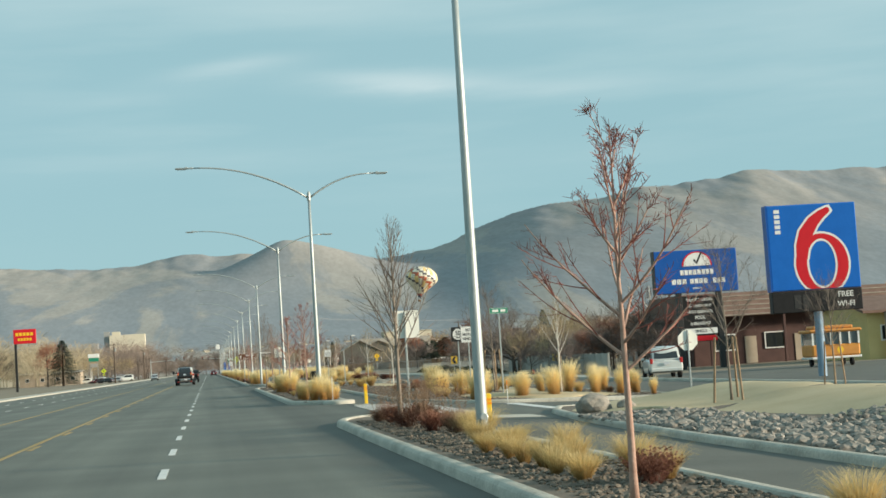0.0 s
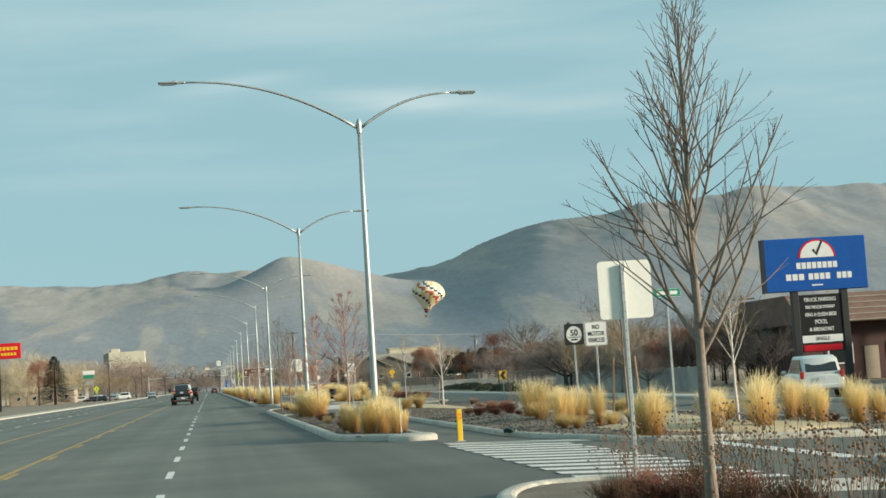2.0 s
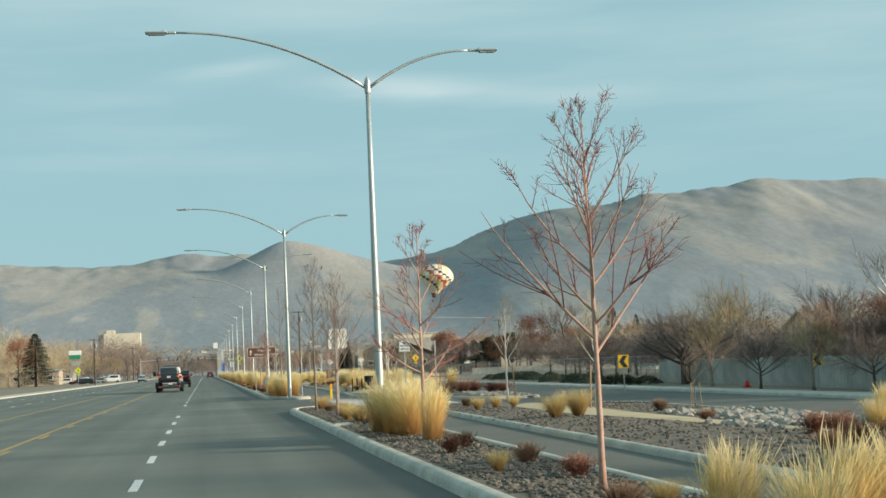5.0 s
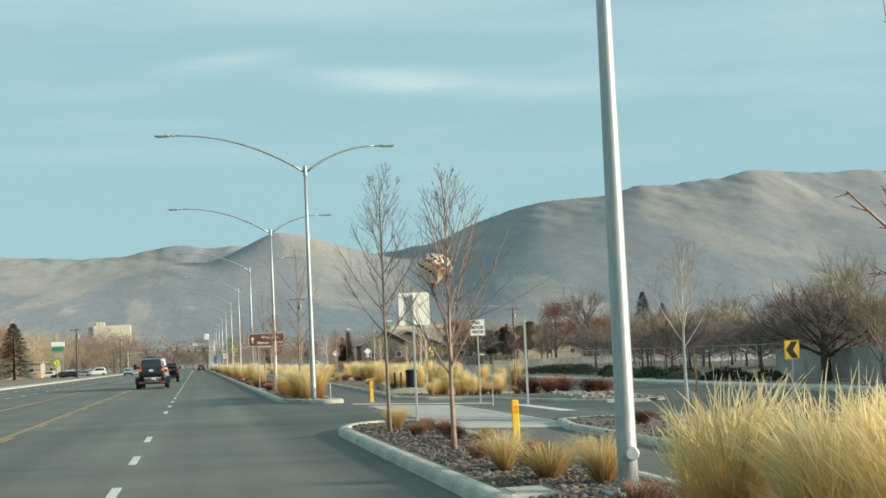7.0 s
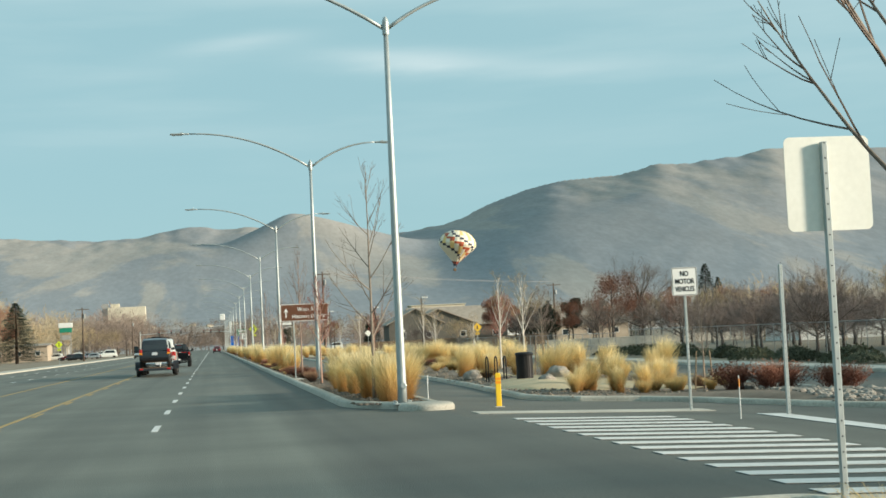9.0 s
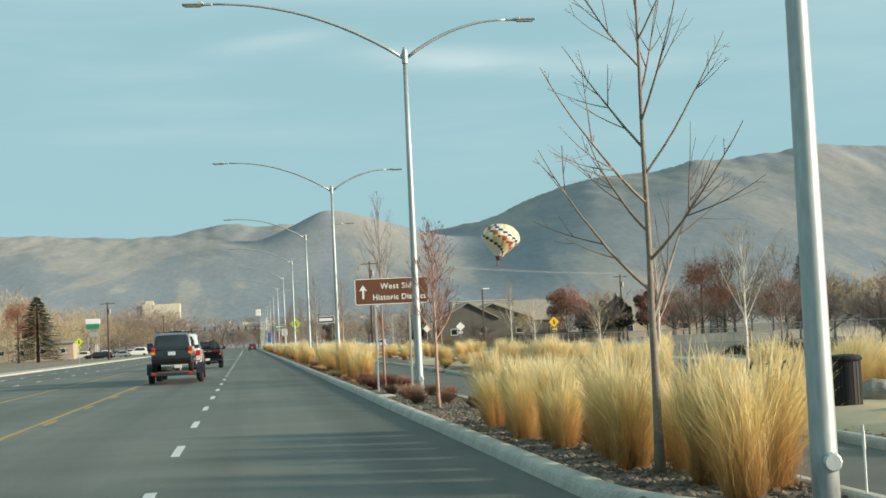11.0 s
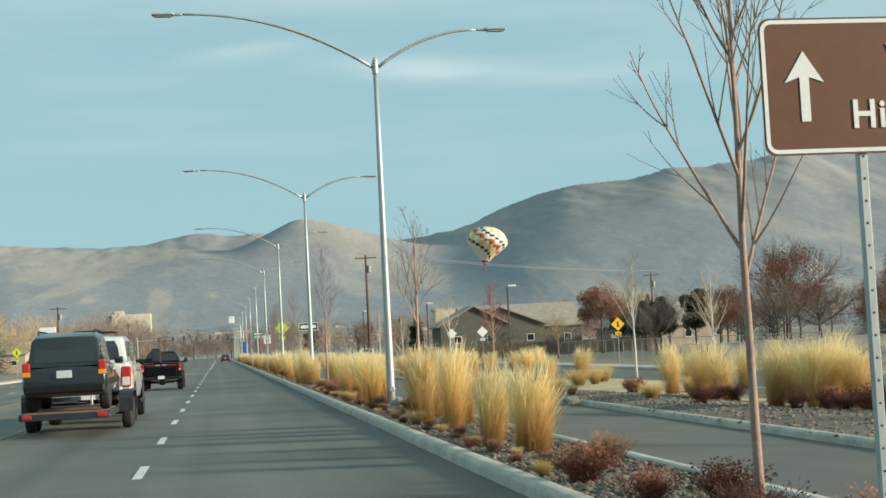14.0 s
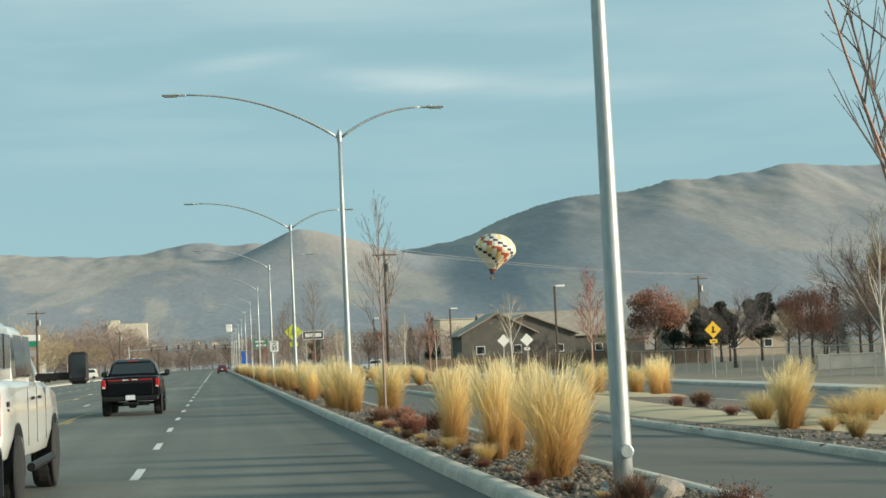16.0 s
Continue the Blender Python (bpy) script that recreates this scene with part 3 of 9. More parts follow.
# ---- ground, roads, islands ----
ROAD_R, ROAD_L = 2.8, -18.6
PATH_L, PATH_R = 5.15, 7.9
STREET_L, STREET_R = 17.4, 23.6


def slab(name, x0, x1, y0, y1, top, material, label, thick=0.06, step=0.0):
    s = Shape()
    s.box(((x0 + x1) / 2, (y0 + y1) / 2, top - thick / 2), (x1 - x0, y1 - y0, thick))
    s.v = [(x, y, z + drop(x)) for x, y, z in s.v]
    ob = new(name, s.mesh(name, material))
    return tagged(ob, label, name.split("_")[0], "", "structure")


g = Shape()
R = 4950
rings = [0, 60, 200, 500, 1000, 2000, 3500, R]
n = 48
g.v.append((0, 150, -0.46))
for r in rings[1:]:
    g.v += [(r * math.cos(2 * math.pi * j / n), 150 + r * math.sin(2 * math.pi * j / n), -0.46) for j in range(n)]
g.f += [(0, 1 + j, 1 + (j + 1) % n) for j in range(n)]
for i in range(len(rings) - 2):
    g.f += [(1 + i * n + j, 1 + (i + 1) * n + j, 1 + (i + 1) * n + (j + 1) % n, 1 + i * n + (j + 1) % n) for j in range(n)]
g.m = [0] * len(g.f)
tagged(new("ground", g.mesh("ground", M_GROUND)), "dry tan valley ground reaching the foothills", "ground", "", "structure")

slab("road", ROAD_L, 4.9, -60, 900, 0.0, M_ASPHALT, "worn grey asphalt main road with several lanes")
slab("road_path_south", 4.9, 8.6, -60, 112.0, -0.0005, M_PATH, "dark asphalt shared path beside the median")
slab("road_path_north", 4.9, 11.6, 128.5, 700, -0.0005, M_PATH, "dark asphalt shared path beside the median")
slab("road_side_south", 4.9, FLAT_X, 37.0, 57.5, 0.0055, M_ASPHALT, "asphalt side street meeting the main road")
slab("road_side_north", 4.9, FLAT_X, 112.0, 128.5, 0.0, M_ASPHALT, "asphalt side street meeting the main road")
slab("road_north_apron", 11.6, FLAT_X, 128.5, 138, 0.0, M_ASPHALT, "asphalt corner of the side street")
slab("road_frontage", FLAT_X, STREET_R, -60, 600, -0.002, M_PATH, "asphalt frontage street behind the planted strip")
slab("pavement_motel", STREET_R + 0.3, 62, 10, 92, 0.004, M_PATH, "asphalt motel forecourt")


def ribbon(path, w, h, z0=0.0, closed=False):
    """A kerb of width w and height h along a path in x and y, to the right of it, with a rounded top edge."""
    s = Shape()
    prof = [(-0.02, -0.04), (0.0, h * 0.5), (0.012, h * 0.72), (0.035, h * 0.88), (0.07, h * 0.97), (0.11, h), (w - 0.06, h), (w - 0.015, h - 0.015), (w, h - 0.05), (w, -0.04)]
    full = []
    for i, (x, y) in enumerate(path):
        full.append((x, y, 0))
        if i < len(path) - 1 and y < 330:
            x1, y1 = path[i + 1]
            L = math.hypot(x1 - x, y1 - y)
            n = int(L / 2.9)
            for q in range(1, n + 1):
                for off, g in ((-0.007, 0), (0.0, 1), (0.007, 0)):
                    u = (q - 0.5) / n + off / L
                    full.append((x + (x1 - x) * u, y + (y1 - y) * u, g))
    groove = [g for x, y, g in full]
    path = [(x, y) for x, y, g in full]
    k, m = len(path), len(prof)
    for i, (x, y) in enumerate(path):
        a = Vector(path[(i - 1) % k] if closed or i else path[0])
        b = Vector(path[(i + 1) % k] if closed or i < k - 1 else path[-1])
        d = (b - a).normalized()
        nrm = Vector((d.y, -d.x))
        for o, z in prof:
            if groove[i] and z > 0:
                o, z = o + (0.012 if o < w / 2 else -0.012), z - 0.012
            s.v.append((x + nrm.x * o, y + nrm.y * o, z0 + z + drop(x + nrm.x * o)))
    for i in range(k if closed else k - 1):
        j = (i + 1) % k
        s.f += [(i * m + q, i * m + q + 1, j * m + q + 1, j * m + q) for q in range(m - 1)]
    if not closed:
        s.f += [tuple(range(m)), tuple(range((k - 1) * m + m - 1, (k - 1) * m - 1, -1))]
    s.m = [0] * len(s.f)
    return s


def arc(cx, cy, rx, ry, a0, a1, n=8):
    return [(cx + rx * math.cos(radians(a0 + (a1 - a0) * i / n)), cy + ry * math.sin(radians(a0 + (a1 - a0) * i / n))) for i in range(n + 1)]


def long_edge(x, y0, y1, step=6.0):
    n = max(1, int(abs(y1 - y0) / step))
    return [(x + 0.012 * math.sin(i * 1.7), y0 + (y1 - y0) * i / n) for i in range(n + 1)]


def island(name, y0, y1, south_taper, label, xl=ROAD_R, xr=PATH_L):
    """A kerbed median: its outline runs clockwise seen from above, up the road side and back along the path."""
    t = south_taper
    up = [(xr - 0.15 - (xr - 0.15 - xl) * (0.5 - 0.5 * math.cos(math.pi * i / 10)) ** 0.8, y0 + 0.5 + t * (i / 10) ** 1.5) for i in range(11)] if t else arc(xl + 0.4, y0 + 0.4, 0.4, 0.4, 270, 180, 5)
    nose = arc(xl + 1.3, y1 - 3.4, 1.3, 3.4, 180, 90, 10)
    back = arc(xr - 0.5, y1 - 0.5, 0.5, 0.5, 90, 0, 5)
    down = long_edge(xr, y1 - 1.5, y0 + 0.9)
    path = up + long_edge(xl, y0 + t + 1.5, y1 - 4.2) + nose + back + down + [(xr - 0.05, y0 + 0.55)]
    kerb = ribbon(path, 0.25, 0.155, closed=True)
    top = new(name, kerb.mesh(name, M_KERB))
    tagged(top, label, "median", "", "structure")
    bed = Shape()
    k = len(path)
    ins = []
    for i, (x, y) in enumerate(path):
        a, b = Vector(path[i - 1]), Vector(path[(i + 1) % k])
        d = (b - a).normalized()
        ins.append((x + d.y * 0.2, y - d.x * 0.2))
    bed.prism(ins[::-1], -0.03, 0.105)
    b = new("planting_bed", bed.mesh("planting_bed", M_BED))
    tagged(b, "dark gravelly planting bed inside the median kerb", "ground", "", "structure")
    return path


island("kerb_median_south", -55, 40.8, 0, "pale concrete kerb round a planted median", xl=2.82)
island("kerb_median_middle", 58.0, 112.0, 4.5, "pale concrete kerb round a planted median", xl=2.9)
island("kerb_median_north", 131.8, 640, 4.5, "pale concrete kerb round a long planted median", xl=3.12)

# rounded solid noses on the islands
for i, y0 in enumerate((58.0, 131.8)):
    s = Shape()
    rows = []
    for k, z in ((1.0, -0.04), (1.0, 0.085), (0.95, 0.125), (0.85, 0.148), (0.6, 0.156)):
        rows.append([(4.7 + 0.62 * k * math.cos(radians(a)), y0 + 0.95 + (0.75 * k if a > 180 else 0.8) * math.sin(radians(a)), z) for a in range(0, 360, 15)])
    m = len(rows[0])
    s.add([q for r in rows for q in r], [(r * m + j, r * m + (j + 1) % m, (r + 1) * m + (j + 1) % m, (r + 1) * m + j) for r in range(len(rows) - 1) for j in range(m)] + [tuple(range((len(rows) - 1) * m, len(rows) * m))])
    tagged(new("kerb_nose_%d" % (i + 1), s.mesh("kerb_nose", M_KERB, True)), "rounded pale concrete nose of the median", "kerb", "", "structure")

# right-hand planted strip: low kerb, mounded bed
STRIP_R = STREET_L - 0.3
WEST_EDGE = (((-55, 9.5), (-54, 7.9), (25.0, 7.9), (31.4, 8.2), (36.0, 8.5), (41.0, 9.1), (44.0, 9.9), (45.0, 10.9), (45.4, 12.4)),
             ((53.3, 10.4), (53.5, 9.4), (54.2, 8.75), (55.6, 8.35), (57.6, 7.55), (59.2, 7.2), (75, 7.2), (100, 7.6), (109, 7.8), (112.0, 8.3), (113.4, 9.2), (114.2, 10.4)),
             ((130.2, 14.6), (131.0, 13.5), (133.0, 12.4), (134.6, 11.5), (135.6, 10.4), (136.0, 9.0), (136.6, 8.2), (138.0, 7.9), (150, 8.5), (175, 9.0), (205, 9.5), (640, 9.6)))
STRIPS = tuple((e[0][0], e[-1][0]) for e in WEST_EDGE)


def west_edge(i, y):
    e = WEST_EDGE[i]
    for (ya, xa), (yb, xb) in zip(e, e[1:]):
        if y <= yb:
            return xa + (xb - xa) * max(0.0, (y - ya) / (yb - ya))
    return e[-1][1]


def bed_z(i, x, y):
    a, b = STRIPS[i]
    xl = west_edge(i, y)
    u = (x - xl - 0.2) / (STRIP_R - xl - 0.4)
    e = min(1.0, 7 * max(0.0, u * (1 - u))) * min(1.0, max(0.0, min(y - a, b - y)) / 3.0)
    berm = 0.55 * math.exp(-((x - 14.2) / 2.3) ** 2) * min(1.0, max(0.0, (y - 18) / 9)) * min(1.0, max(0.0, (45 - y) / 5)) if i == 0 else 0.0
    return 0.10 + e * (0.10 + 0.16 * noise.noise(Vector((x * 0.18, y * 0.09, 3.1))) + berm)


def strip_z(x, y):
    for i, (a, b) in enumerate(STRIPS):
        if a < y < b and west_edge(i, y) < x < STRIP_R:
            return bed_z(i, x, y)
    return 0.105 if ROAD_R < x < PATH_L else 0.0


for i, (a, b) in enumerate(STRIPS):
    west = []
    for (ya, xa), (yb, xb) in zip(WEST_EDGE[i], WEST_EDGE[i][1:]):
        n = max(1, int((yb - ya) / 6))
        west += [(xa + (xb - xa) * k / n, ya + (yb - ya) * k / n) for k in range(n)]
    west.append((WEST_EDGE[i][-1][1], b))
    path = west + [(STRIP_R - 1.0, b), (STRIP_R, b - 1.0)] + long_edge(STRIP_R, b - 3, a + 3) + [(STRIP_R, a + 1.0), (STRIP_R - 1.0, a)]
    tagged(new("kerb_strip_%d" % (i + 1), ribbon(path, 0.24, 0.13, closed=True).mesh("kerb_strip", M_KERB)), "low pale concrete kerb edging a planted strip", "kerb", "", "structure")
    s = Shape()
    ys = [a + 0.1]
    while ys[-1] < b - 0.1:
        ys.append(min(b - 0.1, ys[-1] + (0.4 if ys[-1] - a < 8 or b - ys[-1] < 6 else 1.5)))
    nx = 16
    for y in ys:
        xl = west_edge(i, y)
        for ix in range(nx + 1):
            x = xl + 0.2 + (STRIP_R - xl - 0.4) * ix / nx
            s.v.append((x, y, bed_z(i, x, y) + drop(x)))
    s.f = [(iy * (nx + 1) + ix, iy * (nx + 1) + ix + 1, (iy + 1) * (nx + 1) + ix + 1, (iy + 1) * (nx + 1) + ix) for iy in range(len(ys) - 1) for ix in range(nx)]
    s.m = [0] * len(s.f)
    tagged(new("ground_strip_%d" % (i + 1), s.mesh("ground_strip", M_BED, True)), "mounded planting bed with dark bark and gravel", "ground", "", "structure")


# winding granite walk in the strip
for i, (a, b) in enumerate(((8, 34), (62, 109), (139, 420))):
    s = Shape()
    ny = int((b - a) / 1.0)
    for iy in range(ny + 1):
        y = a + (b - a) * iy / ny
        c = 12.6 + 1.5 * math.sin(y * 0.11) + (1.2 if i == 0 else 0)
        w = (2.6 if i == 0 else 1.0) * min(1.0, 0.3 + min(y - a, b - y) / 3)
        for k in range(5):
            x = c - w + 2 * w * k / 4
            s.v.append((x, y, strip_z(x, y) + drop(x) + (0.035 if 0 < k < 4 else 0.004)))
    s.f = [(iy * 5 + k, iy * 5 + k + 1, (iy + 1) * 5 + k + 1, (iy + 1) * 5 + k) for iy in range(ny) for k in range(4)]
    s.m = [0] * len(s.f)
    tagged(new("path_granite_%d" % (i + 1), s.mesh("path_granite", M_DG, True)), "winding pale tan decomposed granite walk", "path", "", "structure")

# frontage street far kerb, left-hand kerb and pavement
for nm, x, w, a, b in (("kerb_frontage", STREET_R, 0.3, -55, 600), ("kerb_west", ROAD_L - 0.3, 0.3, -60, 900)):
    tagged(new(nm, ribbon(long_edge(x, a, b, 20), w, 0.14).mesh(nm, M_KERB)), "plain pale concrete kerb", "kerb", "", "structure")
slab("pavement_west", ROAD_L - 2.4, ROAD_L - 0.3, -60, 900, 0.12, M_CONC, "pale concrete sidewalk", 0.2)
slab("pavement_frontage", STREET_R + 0.3, STREET_R + 1.7, 94, 600, 0.12, M_CONC, "pale concrete sidewalk", 0.2)
slab("ground_west", -120, ROAD_L - 2.4, -60, 900, 0.05, M_GROUND, "dry bare verge", 0.1)


# ---- road markings ----
def marks(name, label, items, group=""):
    """One painted line made of separate strokes that share a mesh."""
    root = tagged(new(name), label, "road marking", "", "structure")
    cache = {}
    for x, y, w, l, m in items:
        key = (w, l, m.name)
        if key not in cache:
            s = Shape()
            s.box((0, 0, 0), (w, l, 0.006))
            cache[key] = s.mesh("stroke", m)
        ob = new("stroke", cache[key])
        ob.parent = root
        ob.matrix_basis = pose(x, y, 0.0045 + drop(x) + (0.006 if x > 4.9 else 0.0), 0, 0 if x < 4.9 else math.degrees(math.atan(SLOPE)))
    return root


# the lane line is closer set before the side street, broken at the junction and longer in step after it
DASHES = [4.8 + 6.58 * i for i in range(-6, 14)] + [97.1, 104.2, 111.6] + [130.8 + 7.75 * i for i in range(5)] + [169.6 + 8.0 * i for i in range(21)]
marks("trim_lane_dashes", "white broken lane line on asphalt", [(-1.09, y, 0.13, 2.3, M_WHITE_LINE) for y in DASHES] + [(-1.06, 345 + 38 * i, 0.11, 34, M_WHITE_LINE) for i in range(8)])
marks("trim_yellow_line", "yellow turn lane line", [(-4.75, 40 * i + 20 - (1.5 if i == 5 else 0), 0.12, 39.9 - (3 if i == 5 else 0), M_YELLOW_LINE) for i in range(6)] + [(-4.55, 8.62 * i + 3, 0.12, 2.3, M_YELLOW_LINE) for i in range(28)])
marks("trim_turn_marks", "white guide marks where the lanes turn off", [(-5.95, 250.8, 0.13, 3.0, M_WHITE_LINE), (-8.0, 268.0, 0.13, 3.0, M_WHITE_LINE), (-8.66, 286.0, 0.13, 3.0, M_WHITE_LINE), (-3.3, 291.7, 1.1, 0.5, M_WHITE_LINE), (-1.7, 292.1, 1.2, 0.5, M_WHITE_LINE)])
marks("trim_west_line", "yellow turn lane line", [(-8.4, 40 * i + 20, 0.12, 39.9, M_YELLOW_LINE) for i in range(16)])
marks("trim_west_dashes", "white broken lane line on asphalt", [(-12.0, 8.62 * i + 5, 0.13, 2.3, M_WHITE_LINE) for i in range(60)] + [(-15.4, 8.62 * i + 5, 0.13, 2.3, M_WHITE_LINE) for i in range(60)])
marks("trim_crosswalk_north", "white ladder crosswalk bars across the side street", [(7.2, 113.4 + 1.02 * i, 3.1, 0.44, M_WHITE_LINE) for i in range(15)])
marks("trim_crosswalk_south", "white ladder crosswalk bars across the side street", [(6.2, 41.6 + 1.04 * i, 2.75, 0.44, M_WHITE_LINE) for i in range(13)])
marks("trim_stop_lines", "white stop line on the side street", [(10.95, 124.9, 0.55, 7.0, M_WHITE_LINE), (10.3, 49.0, 0.5, 7.2, M_WHITE_LINE)])
for i, (xa, xb, a, b) in enumerate(((5.0, 8.4, 38.6, 40.6), (5.0, 8.3, 54.9, 56.0), (4.9, 8.9, 110.2, 113.0), (5.4, 10.4, 130.0, 131.0))):
    slab("pavement_landing_%d" % (i + 1), xa, xb, a, b, 0.012, M_CONC, "pale concrete landing where the path meets the street", 0.05)
for i, (x0, x1, y0, y1) in enumerate(((9.0, 15.0, 53.9, 60.5), (9.4, 15.6, 33.5, 44.0), (8.4, 11.6, 140.0, 148.5), (11.5, 16.0, 200, 214), (11.5, 16.5, 226, 246))):
    s = Shape()
    n = 14
    for iy in range(n + 1):
        for ix in range(n + 1):
            u, v = ix / n * 2 - 1, iy / n * 2 - 1
            k = 1 - 0.25 * noise.noise(Vector((u * 1.4 + i * 3, v * 1.4, 0.3)))
            x = (x0 + x1) / 2 + (x1 - x0) / 2 * u * math.sqrt(1 - v * v / 2) * k
            y = (y0 + y1) / 2 + (y1 - y0) / 2 * v * math.sqrt(1 - u * u / 2) * k
            s.v.append((x, y, strip_z(x, y) + drop(x) + (0.03 + 0.10 * (1 - max(abs(u), abs(v))) if max(abs(u), abs(v)) < 0.99 else -0.01)))
    s.f = [(iy * (n + 1) + ix, iy * (n + 1) + ix + 1, (iy + 1) * (n + 1) + ix + 1, (iy + 1) * (n + 1) + ix) for iy in range(n) for ix in range(n)]
    s.m = [0] * len(s.f)
    tagged(new("ground_granite_%d" % (i + 1), s.mesh("ground_granite", M_DG, True)), "pale tan decomposed granite patch", "ground", "", "structure")



# ---- hills and far town ----
def smooth01(a, b, x):
    t = min(1.0, max(0.0, (x - a) / (b - a)))
    return t * t * (3 - 2 * t)


def hill_height(x, y):
    s = x / y
    skyline = 0.0722 + 0.003 * smooth01(-0.06, -0.14, s) - 0.0025 * math.exp(-((s - 0.11) / 0.02) ** 2)
    skyline += 0.0275 * smooth01(0.135, 0.235, s) + 0.0165 * smooth01(0.21, 0.42, s)
    knolls = 0.0055 * math.exp(-((s + 0.010) / 0.024) ** 2) + 0.0055 * math.exp(-((s - 0.030) / 0.016) ** 2)
    knolls += 0.003 * math.exp(-((s - 0.30) / 0.018) ** 2) + 0.004 * math.exp(-((s - 0.385) / 0.022) ** 2)
    knolls += 0.0016 * noise.noise(Vector((x * 0.010, y * 0.0028, 2.2))) + 0.0009 * noise.noise(Vector((x * 0.027, y * 0.009, 2.2)))
    crest = 4100 - 500 * smooth01(0.1, 0.35, s)
    t = (y - 2150) / (crest - 2150)
    if t <= 0:
        base = 0.0
    elif t < 1:
        base = t ** 1.2
    else:
        base = max(0.0, 1 - 1.6 * (t - 1))
    h = (skyline + knolls * smooth01(0.45, 1.0, t)) * crest * base
    # the nearer cone
    dx = x - 0.0546 * 3650
    d = math.sqrt((dx / (745 if dx > 0 else 415)) ** 2 + ((y - 3650) / 480) ** 2 + 0.003)
    cone = 0.0862 * 3650 * math.exp(-d ** 1.15) * smooth01(1500, 3100, y) ** 1.2
    h = (h ** 11 + cone ** 11) ** (1 / 11) if h > 0 else cone
    # spurs and draws run slantwise down the slopes
    wx = x + 190 * noise.noise(Vector((x * 0.0013, y * 0.0009, 4.4)))
    wy = y + 260 * noise.noise(Vector((x * 0.0011 + 9, y * 0.0008, 8.1)))
    u = wx - (0.40 * smooth01(100, 1100, x) - 0.12 + 0.22 * noise.noise(Vector((x * 0.0016, y * 0.0005, 2.9)))) * (wy - 3300)
    gully = 0.0
    for k, amp in ((0.6, 20.0), (1.3, 10.0), (2.9, 3.4)):
        gully += amp * (0.75 - 2.0 * math.sqrt(noise.noise(Vector((u * 0.0017 * k + 7, wy * 0.00042 * k, 1.7 * k))) ** 2 + 0.0012))
    fade = min(1.0, h / 110.0)
    h += gully * fade * (1 - 0.93 * smooth01(0.62, 0.98, t))
    h += 0.9 * fade * abs(noise.noise(Vector((x * 0.03, y * 0.012, 6.1)))) * smooth01(0.26, 0.32, s)
    foot = 30 * smooth01(900, 2000, y) * (1 if t < 1 else max(0, 2 - t))
    return (max(h, 0.0) ** 3 + foot ** 3) ** (1 / 3) - 2.0


s = Shape()
NA, NR = 680, 290
for ir in range(NR + 1):
    y = 850 + (4880 - 850) * (ir / NR) ** 0.9
    for ia in range(NA + 1):
        sl = -0.34 + 0.98 * ia / NA
        x = sl * y
        if math.hypot(x, y) > 4960:
            f = 4960 / math.hypot(x, y)
            x, yy = x * f, y * f
        else:
            yy = y
        s.v.append((x, yy, hill_height(x, yy)))
W = NA + 1
s.f = [(r * W + c, r * W + c + 1, (r + 1) * W + c + 1, (r + 1) * W + c) for r in range(NR) for c in range(NA)]
s.m = [0] * len(s.f)
tagged(new("backdrop_hills", s.mesh("hills", M_HILL, True)), "bare tan and sage desert hills with gullies, haze and cloud shade in their colour", "hills", "", "structure")


# ---- street lamps ----
def street_lamp(x, y):
    t = thing("street_lamp", "tall galvanised twin-arm street lamp on the median", "street lamp", "street lamps along the median", (x, y, 0.1))
    s = Shape()
    s.box((0, 0, 0.02), (0.42, 0.42, 0.04), bevel=0.01)
    for a in (-0.16, 0.16):
        for b in (-0.16, 0.16):
            s.lathe([(0.022, 0.04), (0.022, 0.09), (0.0, 0.1)], 6, (a, b, 0))
    part("base_plate", s, M_GALV, t)
    s = Shape()
    s.lathe([(0.105, 0.03), (0.102, 0.5), (0.088, 3.0), (0.07, 6.0), (0.056, 8.6)], 16)
    part("pole", s, M_GALV, t, smooth=True)
    s = Shape()
    s.lathe([(0.075, 8.42), (0.08, 8.46), (0.08, 8.72), (0.06, 8.78), (0.03, 8.84), (0.0, 8.85)], 14)
    part("pole_cap", s, M_GALV, t)
    s = Shape()
    s.lathe([(0.0, 0.0), (0.075, 0.0), (0.075, 0.02), (0.06, 0.03), (0.0, 0.03)], 12, (0, 0, 0), axis="x")
    part("handhole_cover", s, M_GALV, t, loc=(0.02, -0.1, 0.42), rz=-90)
    for sx, reach, rise in ((-1, 4.72, 1.45), (1, 2.6, 0.92)):
        s = Shape()
        pts = []
        for i in range(13):
            u = i / 12
            pts.append((sx * (0.06 + reach * u), 0, 8.58 + rise * (1 - (1 - u) ** 2.1)))
        s.tube(pts, [0.045 - 0.018 * i / 12 for i in range(13)], 8)
        part("arm", s, M_GALV, t, smooth=True)
        s = Shape()
        ex, ez = sx * (0.06 + reach), 8.58 + rise
        s.box((ex + sx * 0.12, 0, ez), (0.24, 0.08, 0.07), bevel=0.02)
        s.box((ex + sx * 0.48, 0, ez - 0.002), (0.55, 0.24, 0.05), bevel=0.02)
        s.box((ex + sx * 0.3, 0, ez + 0.04), (0.12, 0.12, 0.05), bevel=0.02)
        s.box((ex + sx * 0.48, 0, ez - 0.047), (0.4, 0.18, 0.015))
        part("luminaire", s, M_GALV, t, "flat pale grey lamp head")
    return t


LAMP_Y = [25.35, 63.25, 92.3, 133.55, 160.15, 193.4, 225.5, 257.6]
lamp = street_lamp(4.28, LAMP_Y[0])
